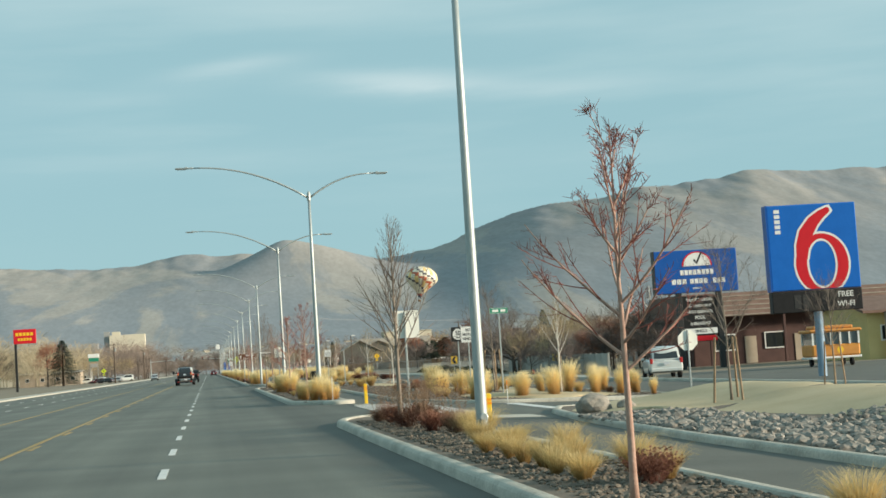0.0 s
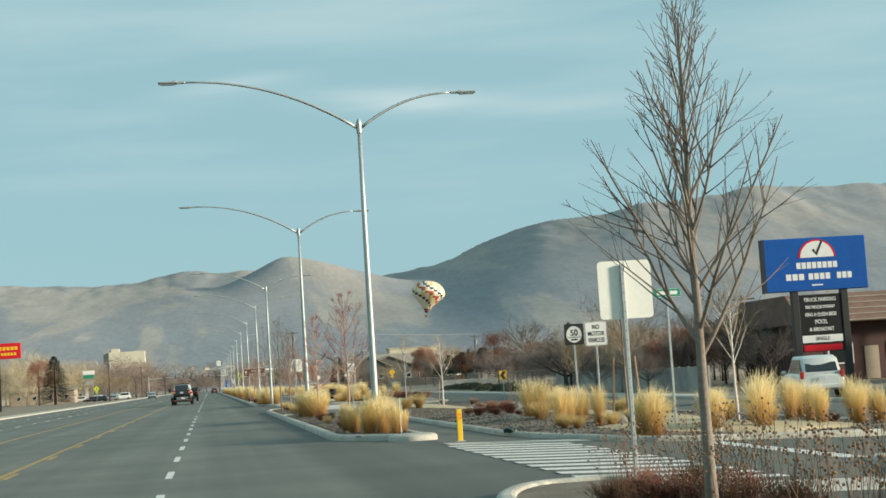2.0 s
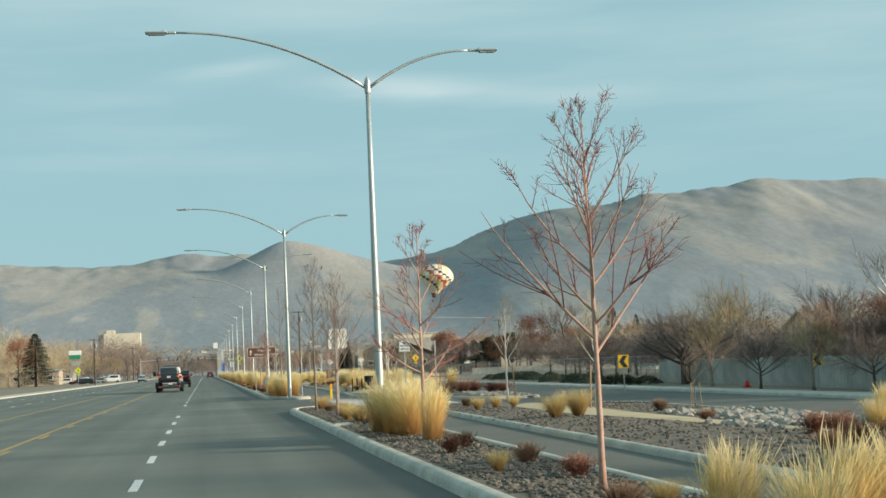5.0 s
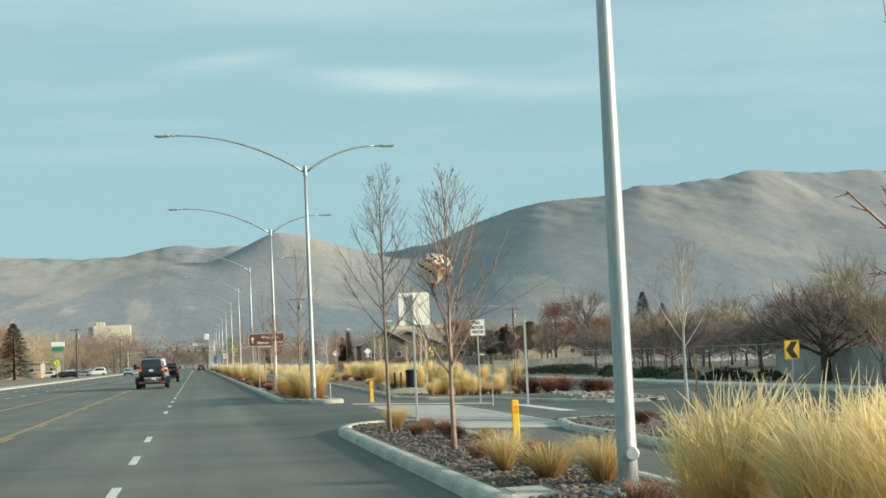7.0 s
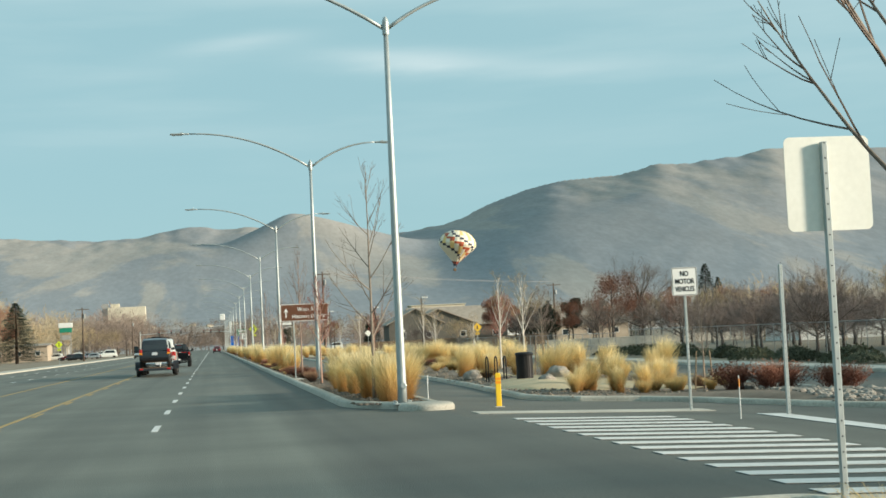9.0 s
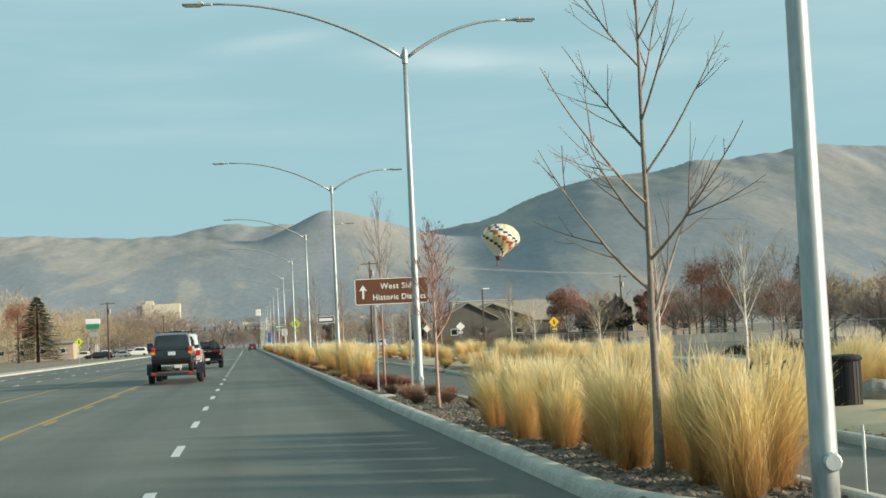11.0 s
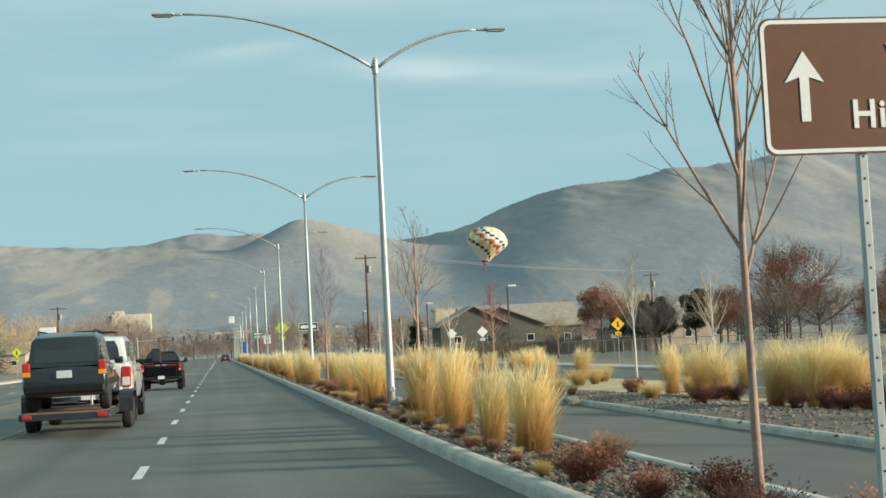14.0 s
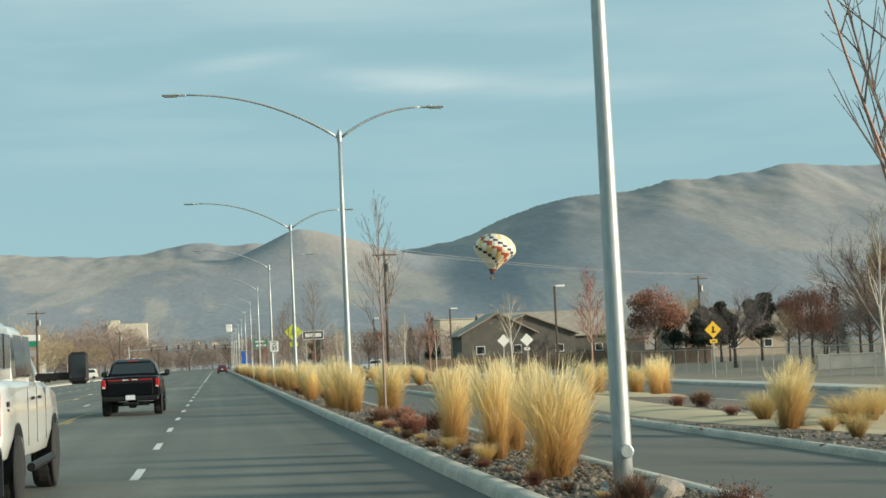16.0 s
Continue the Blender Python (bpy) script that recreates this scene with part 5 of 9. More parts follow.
# median, south island
for x, y, k, s in ((4.5, 26.4, "m", 1), (4.1, 24.6, "m", 1.1), (4.4, 23.2, "m", 0.8), (3.8, 22.4, "m", 0.8), (3.85, 20.9, "m", 0.85), (3.8, 19.7, "m", 0.8), (3.85, 18.7, "m", 0.85), (3.75, 17.6, "m", 0.8), (3.8, 16.5, "m", 0.8), (4.6, 15.9, "m", 0.8), (4.0, 21.6, "m", 1.1), (4.5, 20.2, "m", 1), (4.2, 18.6, "m", 1), (4.6, 17.2, "m", 1), (4.1, 30.0, "r", 1.1), (4.6, 31.3, "b", 1.1), (3.9, 32.5, "r", 1.3), (4.5, 33.6, "b", 1.2), (4.0, 35.6, "r", 1.4), (4.6, 35.2, "r", 1.3), (3.8, 36.6, "b", 1), (4.4, 28.6, "b", 1.2), (4.7, 29.4, "r", 1.2), (4.3, 15.6, "r", 1), (4.6, 11, "m", 1), (4.2, 8, "m", 1), (4.4, 4, "g", 1), (4.5, 27.6, "m", 0.9), (4.8, 37.0, "b", 1.0), (4.3, 37.3, "r", 0.9)):
    put(k, x, y, s)
# middle island
for x, y, k, s in ((4.3, 61.7, "g", 1.0), (3.95, 62.3, "g", 1.05), (4.45, 62.9, "g", 1.05), (3.7, 63.7, "g", 0.95), (4.1, 64.3, "g", 1), (4.6, 64.4, "g", 1), (3.6, 65.0, "g", 0.95), (4.55, 61.0, "g", 0.85), (4.8, 62.0, "g", 0.8),
                   (3.8, 68.5, "b", 0.8), (4.3, 68.8, "m", 0.7), (4.5, 73, "r", 0.8), (3.8, 74.6, "m", 0.7), (4.5, 76, "b", 0.9), (3.9, 79.0, "r", 0.8), (4.4, 80.6, "b", 0.8), (4.22, 83.3, "g", 0.95), (4.1, 85.6, "g", 1.02), (4.0, 86.5, "g", 1.05), (4.4, 86.4, "g", 1.0), (4.3, 87.3, "g", 1.0), (3.8, 88.0, "g", 0.88), (4.05, 89.0, "g", 0.9),
                   (4.0, 94.6, "m", 1.3), (4.4, 93.7, "m", 1.2), (3.8, 96.2, "m", 1), (4.3, 96.6, "r", 0.9), (3.9, 98.4, "b", 0.8), (4.4, 103.5, "r", 0.8), (4.0, 105.0, "b", 0.8), (4.6, 105.6, "r", 0.85), (4.5, 107.2, "b", 0.7), (4.0, 108.2, "m", 1.3), (4.7, 102, "b", 0.8), (3.8, 90.2, "b", 0.9), (4.5, 90.8, "r", 0.8)):
    put(k, x, y, s)
# north island: dense near its nose, then in runs
for i in range(21):
    y = 135.0 + i * 0.62
    put("g", 3.75 + 0.85 * ((i * 0.618) % 1) + 0.5 * max(0.0, 1 - (y - 133) / 8), y, 0.92 + 0.12 * math.sin(i * 1.3))
for x, y, k, s in ((4.5, 152.4, "b", 0.85), (3.7, 155.6, "b", 1.0), (4.3, 155.2, "b", 0.9), (4.6, 157, "r", 0.9), (3.8, 158.2, "b", 1.0), (4.5, 159.4, "b", 0.9), (3.7, 161.6, "b", 0.9), (3.65, 166.0, "r", 1.2), (4.5, 165.6, "r", 1.1), (4.3, 168.3, "r", 1.2), (3.7, 168.6, "r", 1), (3.7, 171, "r", 1.1), (4.3, 172.5, "b", 1.2), (4.1, 175.4, "g", 1.04), (3.85, 177.0, "g", 1.02), (4.3, 179.2, "g", 1.0), (4.05, 181.7, "g", 1.02), (4.5, 183.3, "g", 1.0), (3.9, 184.7, "g", 1.05), (4.4, 186.3, "g", 1), (4.3, 190.0, "r", 1), (3.8, 191.4, "b", 1), (4.0, 195.3, "g", 1.05), (4.4, 196.6, "g", 1), (4.0, 198.9, "g", 1.02), (3.95, 202.6, "g", 1.05), (4.5, 200.6, "g", 1), (3.8, 206.5, "r", 1.2), (4.4, 208, "r", 1.2), (4.2, 211, "r", 1.1), (3.9, 213, "b", 1.1)):
    put(k, x, y, s)
# small dead tufts and twiggy scraps along the kerb side of the bed
for i in range(44):
    y = 172 + i * 0.98
    put("mbr"[i % 3], 3.5 + 0.35 * ((i * 0.618) % 1), y, 0.42 + 0.14 * math.sin(i * 1.7))
y = 217.0
while y < 470:
    run = prng.randrange(5, 10)
    for _ in range(run):
        put("g", prng.uniform(3.7, 4.7), y, prng.uniform(0.85, 1.05))
        y += prng.uniform(0.9, 1.9) * (1 + (y - 217) / 200)
    for _ in range(3):
        put(prng.choice("rrb"), prng.uniform(3.8, 4.6), y, prng.uniform(0.9, 1.3))
        y += prng.uniform(1.2, 2.4)
# planted strip
for x, y, k, s in ((13.3, 61.0, "g", 0.9), (14.2, 59.9, "g", 0.95), (15.1, 58.8, "g", 0.95), (16.3, 58.6, "g", 1.0), (15.7, 61.6, "g", 0.9), (16.4, 62.6, "g", 0.9), (14.7, 63.8, "m", 1.2), (9.53, 65.9, "m", 1.5), (9.0, 61.0, "g", 0.95), (9.25, 61.3, "g", 0.8), (8.75, 59.6, "m", 0.9), (8.95, 58.9, "m", 0.95), (9.7, 59.6, "g", 0.9), (9.9, 59.1, "m", 0.9), (13.5, 69.7, "m", 1.5), (13.2, 70.2, "m", 1.2), (11.2, 61.7, "m", 0.85), (9.4, 54.3, "g", 0.85), (9.55, 54.2, "g", 0.8), (9.3, 54.55, "g", 0.8), (11.2, 55.0, "g", 0.85), (11.35, 55.2, "g", 0.8), (12.5, 55.3, "g", 0.82), (14.4, 56.4, "g", 0.85), (15.4, 56.4, "g", 0.85), (16.2, 57.0, "g", 0.9), (16.3, 55.0, "g", 0.65), (9.9, 68.9, "g", 0.95), (10.2, 69.2, "g", 0.9), (9.7, 66.4, "g", 1.0), (10.8, 80.6, "r", 1.3), (10.2, 77.4, "r", 1.2), (10.9, 77.5, "r", 1.2), (11.4, 80.9, "r", 1.2), (12.7, 56.2, "m", 1.2), (10.4, 64.8, "g", 0.8), (11.0, 66.4, "g", 0.85), (14.8, 60.6, "m", 1.0), (15.4, 58, "b", 0.8), (13.0, 57.2, "b", 0.8), (15.2, 84, "g", 0.8), (14.6, 85.4, "g", 0.85), (15.8, 80, "m", 1.1), (13.4, 83.5, "m", 1.2), (9.0, 73.4, "r", 1.0), (9.7, 73.8, "r", 0.9), (10.4, 73.3, "r", 0.7), (9.1, 76, "b", 0.8), (12.0, 90, "b", 1), (9.0, 93.3, "m", 1.2), (9.7, 93.6, "m", 1.4), (9.3, 94.4, "g", 0.6), (13.0, 97, "b", 1.0), (8.6, 102.5, "m", 0.9), (9.3, 103, "m", 0.9), (10.0, 103.5, "m", 0.8), (9.2, 108, "b", 0.9),
                   (9.8, 139.3, "g", 0.62), (10.45, 137.6, "g", 0.6), (11.1, 137.5, "g", 0.62), (11.5, 142.0, "g", 0.8), (12.0, 151.2, "g", 0.95), (9.5, 138.6, "m", 1.0), (10.9, 136.9, "m", 0.9), (11.8, 137.2, "m", 1.1), (12.6, 140.2, "g", 0.7), (13.4, 143.5, "g", 0.8), (14.2, 147.0, "g", 0.85), (12.9, 146.2, "m", 1.2), (10.0, 139.6, "m", 1.3), (10.3, 140.0, "g", 0.75), (10.85, 139.4, "g", 0.85), (12.75, 153.0, "g", 1.0), (13.6, 156.0, "g", 0.9), (15.6, 150.5, "g", 1.05), (11.7, 138.6, "m", 1.1), (12.3, 138.3, "m", 1.0), (12.9, 137.6, "m", 0.9), (11.2, 140.6, "m", 1.0), (13.2, 136.6, "r", 1.9), (13.9, 136.2, "r", 2.0), (14.6, 136.6, "r", 1.9), (15.4, 135.6, "r", 1.8), (16.2, 136.4, "r", 1.8), (13.4, 140, "b", 1.0), (14.6, 141.5, "m", 1.0), (10.6, 150, "m", 1.2), (9.6, 152, "b", 1),
                   (13.4, 230, "g", 1.15), (15.0, 228, "g", 1.1), (14.0, 213, "g", 1.1), (12.5, 196.5, "g", 1.1), (12.4, 193.2, "g", 1.15), (12.6, 192.4, "g", 1.05), (16.0, 194.0, "g", 1.2), (14.2, 200, "g", 1.1), (13.3, 185.8, "g", 1.25), (12.9, 186.5, "g", 1.3), (12.8, 195.5, "m", 1.3), (13.6, 181, "m", 1.2), (12.0, 173.7, "m", 1.2), (11.4, 208.2, "m", 1.4), (12.0, 205.4, "m", 1.5), (12.7, 205.9, "m", 1.4), (13.3, 207, "m", 1.3), (11.8, 198, "r", 1.2), (12.3, 192, "r", 1.3), (12.5, 191.4, "r", 1.2), (12.6, 183, "r", 1.3), (12.4, 185.2, "r", 1.3), (13.0, 184.6, "r", 1.4), (15.7, 178.3, "g", 1.15), (12.3, 167.8, "g", 1.05), (15.9, 183.0, "g", 1.2), (16.2, 200.8, "g", 1.2), (16.0, 197.2, "g", 1.2), (11.8, 177.0, "m", 1.1), (10.5, 170.2, "m", 0.9), (10.9, 172.4, "m", 0.9), (14.6, 193.4, "g", 1.25), (14.9, 192.7, "g", 1.2), (15.3, 192.9, "g", 1.3), (15.7, 192.2, "g", 1.25), (16.2, 189.5, "g", 1.15), (16.4, 186.5, "g", 1.2), (14.4, 192.6, "r", 0.8), (15.0, 192.0, "r", 0.8), (13.0, 179.8, "m", 1.1), (11.8, 174.0, "m", 1.1), (12.2, 173.4, "m", 0.9), (12.4, 186.0, "g", 1.15), (12.0, 187.2, "g", 1.1), (12.9, 187, "g", 1.05), (14.6, 183.2, "g", 1.1), (14.8, 180.3, "g", 1.15), (14.2, 175.4, "g", 1.0), (11.3, 165.6, "g", 1.05), (11.9, 164.9, "g", 1.0), (11.4, 184.6, "r", 1.1), (11.9, 183.4, "r", 1.0), (12.8, 182, "m", 1.3), (12.2, 179, "m", 1.3), (14.5, 184.6, "m", 1), (12.0, 168.6, "m", 1.2),
                   (10.7, 205.1, "g", 0.9), (10.95, 205.6, "g", 1.0), (10.9, 203.7, "m", 0.8), (10.4, 201.4, "m", 0.95), (11.9, 209.7, "r", 0.9), (12.5, 215.6, "b", 1.1), (12.1, 216.4, "r", 0.9), (11.4, 210.2, "r", 0.8), (10.9, 189, "r", 1.1), (9.9, 197.6, "m", 0.9), (16.3, 231.5, "g", 1.15), (16.2, 234.6, "g", 1.1), (16.4, 238.0, "g", 1.15), (11.6, 224, "g", 1.0), (11.0, 228, "g", 0.95), (11.9, 232, "m", 1.4), (10.6, 192, "m", 1.1)):
    if s:
        put(k, x, y, s)
for i in range(18):
    y = 148 + i * 0.45
    put("g" if i % 3 else "m", 9.6 + 5.6 * ((i * 0.618) % 1), y + 4, 0.85 + 0.15 * math.sin(i))
for i in range(90):
    y = 240 + i * 2.0
    put("g" if i % 4 else "m", 10.2 + 5.4 * ((i * 0.618) % 1), y, 0.95 + 0.15 * math.sin(i * 2.3))


def seed_stalks(seed, n=26, h=1.0, spread=0.5):
    """Thin dry stems with small dark seed heads over a dull red tangle."""
    rng = random.Random(seed)
    s = Shape()
    for _ in range(n):
        a, r = rng.uniform(0, 6.283), spread * math.sqrt(rng.random())
        p = Vector((math.cos(a) * r * 0.5, math.sin(a) * r * 0.5, 0))
        hh = h * rng.uniform(0.6, 1.0)
        tip = Vector((math.cos(a) * r, math.sin(a) * r, hh))
        mid = p.lerp(tip, 0.5) + Vector((rng.uniform(-0.05, 0.05), rng.uniform(-0.05, 0.05), 0))
        s.tube([p, mid, tip], [0.004, 0.003, 0.002], 3, caps=False)
        for k in range(4):
            q = mid.lerp(tip, 0.25 + 0.25 * k)
            e = q + Vector((rng.uniform(-0.1, 0.1), rng.uniform(-0.1, 0.1), rng.uniform(0.04, 0.12)))
            s.tube([q, e], [0.002, 0.0015], 3, caps=False)
            s.lathe([(0.0, -0.012), (0.013, -0.004), (0.013, 0.006), (0.0, 0.014)], 5, tuple(e))
    return s


STALKS = [seed_stalks(90 + i).mesh("dry_perennial", M_SHRUB_B) for i in range(2)]
for i, (x, y) in enumerate(((3.7, 33.0), (4.3, 32.2), (4.75, 34.6), (3.9, 36.4), (4.5, 36.2), (4.0, 31.2), (4.7, 30.8), (4.3, 34.9))):
    solo("dry_perennial", STALKS[i % 2], None, "tall dry stems with dark seed heads", "plant", "dry perennials", (x, y, strip_z(x, y)), 70 * i, 0.9 + 0.05 * (i % 3))


# ---- signs ----
def plate(w, h, t=0.006, r=0.04, n=4):
    o = []
    for cx, cz, a in ((w / 2 - r, h / 2 - r, 0), (-w / 2 + r, h / 2 - r, 90), (-w / 2 + r, -h / 2 + r, 180), (w / 2 - r, -h / 2 + r, 270)):
        o += [(cx + r * math.cos(radians(a + 90 * i / n)), cz + r * math.sin(radians(a + 90 * i / n))) for i in range(n + 1)]
    return o


STAND = Matrix.Rotation(radians(90), 4, "X")


def sheet(outline, y0, y1):
    """A flat plate standing upright, its face towards -y."""
    s = Shape()
    s.prism(outline, -y1, -y0, m=STAND)
    return s


def rim(w, h, b, r=0.04):
    s = Shape()
    a, c = plate(w, h, r=r), plate(w - 2 * b, h - 2 * b, r=max(0.01, r - b))
    n = len(a)
    s.v = [(x, -0.0085, z) for x, z in a] + [(x, -0.0085, z) for x, z in c]
    s.f = [(i, n + i, n + (i + 1) % n, (i + 1) % n) for i in range(n)]
    s.m = [0] * n
    return s


def post(parent, x, z1, z0=-0.1, w=0.05, material=None, y=0.03):
    s = Shape()
    s.box((x, y, (z0 + z1) / 2), (w, w, z1 - z0), bevel=0.006)
    for k in range(int((z1 - z0) / 0.12)):
        s.box((x, y - w / 2 - 0.0005, z0 + 0.2 + 0.12 * k), (0.012, 0.002, 0.012), slot=1)
    return part("post", s, [material or M_GALV, M_BLACK], parent)


def sign(name, label, x, y, z, w, h, face, border=None, posts=(0.0,), r=0.04, rz=0, base=None, group="road signs", bw=0.02, ptop=None):
    gz = strip_z(x, y) if base is None else base
    t = thing(name, label, "sign", group, (x, y, gz), rz)
    c = z - gz - drop(x)
    p = part("panel", sheet([(a, b + c) for a, b in plate(w, h, r=r)], -0.006, 0.0), face, t)
    if border:
        b = part("border", rim(w - 0.02, h - 0.02, bw, r), border, t, loc=(0, 0, c))
    for px in posts:
        post(t, px, (ptop if ptop else c + h / 2 - 0.05))
    return t, c


# brown guide sign
t, c = sign("guide_sign", "brown guide sign with white words and an arrow", 4.0, 163.5, 2.87, 2.04, 0.74, M_BROWN, M_SIGN_W, (-0.47, 0.46), 0.06, bw=0.022)


def word_line(words, size, parent, x, z, **kw):
    """One line of writing, a mesh for each word, centred on x."""
    obs = [letters(w, size, M_SIGN_W, parent, (0, 0, 0), "word", align="LEFT", **kw) for w in words]
    wide = [max(v.co.x for v in o.data.vertices) for o in obs]
    at = x - (sum(wide) + 0.36 * size * (len(words) - 1)) / 2
    for o, w in zip(obs, wide):
        o.matrix_basis = Matrix.Translation((at, -0.008, z))
        at += w + 0.36 * size


word_line(("West", "Side"), 0.215, t, 0.18, c + 0.135, squeeze=0.95, gap=1.14)
word_line(("Historic", "District"), 0.215, t, 0.21, c - 0.165, squeeze=0.92, gap=1.1)
part("arrow", sheet([(-0.026, -0.19), (0.026, -0.19), (0.026, 0.05), (0.11, 0.02), (0.0, 0.19), (-0.11, 0.02), (-0.026, 0.05)], -0.0105, -0.0075), M_SIGN_W, t, "white arrow pointing up", loc=(-0.78, 0, c))

for x, y, z, w, h in ((10.8, 63.5, 2.47, 0.66, 0.7), (10.0, 130.4, 2.5, 0.56, 0.6)):
    t, c = sign("regulatory_sign", "white sign with black words on a steel post", x, y, z, w, h, M_SIGN_W, M_BLACK, bw=0.012)
    for k, word in enumerate(("NO", "MOTOR", "VEHICLES")):
        letters(word, h * 0.25, M_BLACK, t, (0, -0.008, c + h * (0.27 - 0.27 * k)), squeeze=0.78 if k < 2 else 0.66)

t, c = sign("route_sign", "black route marker with a white shield", 10.77, 66.0, 2.54, 0.6, 0.64, M_BLACK)
sh = [(0.24 * math.cos(radians(a)), -0.02 + 0.27 * math.sin(radians(a)) * (1.0 if a < 180 else 0.85)) for a in range(0, 360, 12)]
part("shield", sheet(sh, -0.0105, -0.0065), M_SIGN_W, t, "white shield", loc=(0, 0, c))
letters("50", 0.27, M_BLACK, t, (0, -0.012, c + 0.04), squeeze=0.9)
s = Shape()
s.box((0, -0.0115, c - 0.09), (0.42, 0.002, 0.02))
s.box((0, -0.0115, c - 0.16), (0.2, 0.002, 0.05))
part("symbol", s, M_BLACK, t)

t, c = sign("square_sign", "bare aluminium back of a square sign on a perforated post", 5.02, 40.0, 2.52, 0.7, 0.74, M_SIGN_BACK, None, (-0.04,), 0.05, base=0.1, ptop=2.75)
for ob in [o for o in t.children if o.name.startswith("post")]:
    ob.location.y = -0.07

again(t, 4.9, 111.0, 0.22)
t, c = sign("street_name_sign", "green street name blade on a steel post", 10.88, 56.8, 3.22, 0.72, 0.22, M_GREEN, M_SIGN_W, r=0.02, bw=0.008, base=0.0)
for k in range(2):
    part("word_bar", Shape().box((-0.13 + 0.3 * k, -0.008, c), (0.24 - 0.05 * k, 0.003, 0.09)), M_SIGN_W, t)


def diamond(w):
    k = w / math.sqrt(2)
    return [(0, -k), (k, 0), (0, k), (-k, 0)]


def warning(x, y, z, w, face, label, bar=True, plaque=True, base=None):
    gz = strip_z(x, y) if base is None else base
    t = thing("warning_sign", label, "sign", "road signs", (x, y, gz))
    c = z - gz - drop(x)
    part("panel", sheet([(a, b + c) for a, b in diamond(w)], -0.006, 0.0), face, t)
    if bar:
        s = Shape()
        s.box((0, -0.008, c + 0.02), (w * 0.16, 0.003, w * 0.5))
        s.box((0.02, -0.008, c - w * 0.2), (w * 0.34, 0.003, w * 0.12))
        part("symbol", s, M_BLACK, t)
    if plaque:
        part("plaque", sheet([(a, b + c - w * 0.95) for a, b in plate(w * 0.62, w * 0.3, r=0.02)], -0.006, 0.0), face, t)
        s = Shape()
        s.box((0, -0.008, c - w * 0.95), (w * 0.32, 0.003, w * 0.09))
        part("arrow", s, M_BLACK, t)
    post(t, 0, c + w * 0.5)
    return t


warning(29.1, 263.0, 2.35, 0.72, M_YELLOW, "yellow diamond crossing sign with an arrow plaque", base=0.0)
warning(4.68, 266.4, 3.35, 0.76, M_LIME, "fluorescent yellow-green diamond crossing sign")
warning(24.8, 296.0, 2.5, 0.75, M_SIGN_BACK, "bare aluminium back of a diamond sign", False, True, 0.0)
warning(17.5, 268.0, 2.3, 0.55, M_SIGN_BACK, "bare aluminium back of a diamond sign", False, False, 0.0)

t, c = sign("speed_limit_sign", "white speed limit sign with black numbers", 3.75, 272.2, 2.62, 0.56, 0.7, M_SIGN_W, M_BLACK, bw=0.01)
letters("SPEED", 0.12, M_BLACK, t, (0, -0.008, c + 0.25))
letters("LIMIT", 0.12, M_BLACK, t, (0, -0.008, c + 0.12))
letters("35", 0.36, M_BLACK, t, (0, -0.008, c - 0.13))

t, c = sign("guide_sign", "green guide sign with white writing", 4.6, 330, 3.6, 1.5, 1.0, M_GREEN, M_SIGN_W, (-0.8, 0.8))
s = Shape()
for k in range(2):
    part("word_bar", Shape().box((-0.05 + 0.1 * k, -0.009, c + 0.2 - 0.4 * k), (1.0, 0.003, 0.2)), M_SIGN_W, t)
t, c = sign("guide_sign", "small blue guide sign on a post", 4.5, 395, 2.6, 1.6, 1.9, M_SKYBLUE, M_SIGN_W)

for x, y, z, w in ((27.9, 120.5, 0.95, 0.5), (20.6, 127.4, 1.22, 0.56)):
    t, c = sign("chevron_sign", "yellow and black chevron curve sign on a post", x, y, z, w, w * 1.2, M_YELLOW, M_BLACK, r=0.03, bw=0.008, base=0.05)
    part("chevron", sheet([(-0.04 * w, 0.52 * w), (0.40 * w, 0.52 * w), (0.06 * w, 0.0), (0.40 * w, -0.52 * w), (-0.04 * w, -0.52 * w), (-0.40 * w, 0.0)], -0.009, -0.0065), M_BLACK, t, "black chevron pointing sideways", loc=(0, 0, c))

t = thing("sign_post", "plain grey steel post beside the path", "post", "", (11.2, 128.0, strip_z(11.2, 128.0)))
post(t, 0, 2.95, w=0.07)

# flexible yellow markers at the path's ends
def delineator(x, y, z=0.0):
    t = thing("path_marker", "yellow flexible marker post with amber bands beside the path", "marker post", "yellow marker posts", (x, y, z))
    s = Shape()
    s.box((0, 0, 0.012), (0.22, 0.2, 0.025), bevel=0.01)
    part("base", s, M_CONC, t)
    s = Shape()
    s.box((0, 0, 0.39), (0.125, 0.03, 0.74), bevel=0.012)
    s.box((0, 0, 0.745), (0.105, 0.024, 0.05), bevel=0.012)
    part("post", s, M_MARK_Y, t)
    for z0 in (0.56, 0.64):
        s = Shape()
        s.box((0, -0.0175, z0), (0.127, 0.004, 0.055))
        part("band", s, M_MARK_O, t, "amber reflective band")
    return t


d0 = delineator(5.65, 32.0)
for x, y in ((5.55, 56.8), (5.55, 103.6), (6.4, 133.1)):
    again(d0, x, y)


def stake(x, y, h, rz, col, label):
    s = Shape()
    s.lathe([(0.011, -0.05), (0.009, h), (0.0, h + 0.01)], 8)
    s.lathe([(0.0, h - 0.2), (0.014, h - 0.2), (0.014, h - 0.05), (0.0, h - 0.05)], 8, slot=1)
    return solo("marker_stake", s, [M_SIGN_W, col], label, "stake", "", (x, y, strip_z(x, y)), rz)


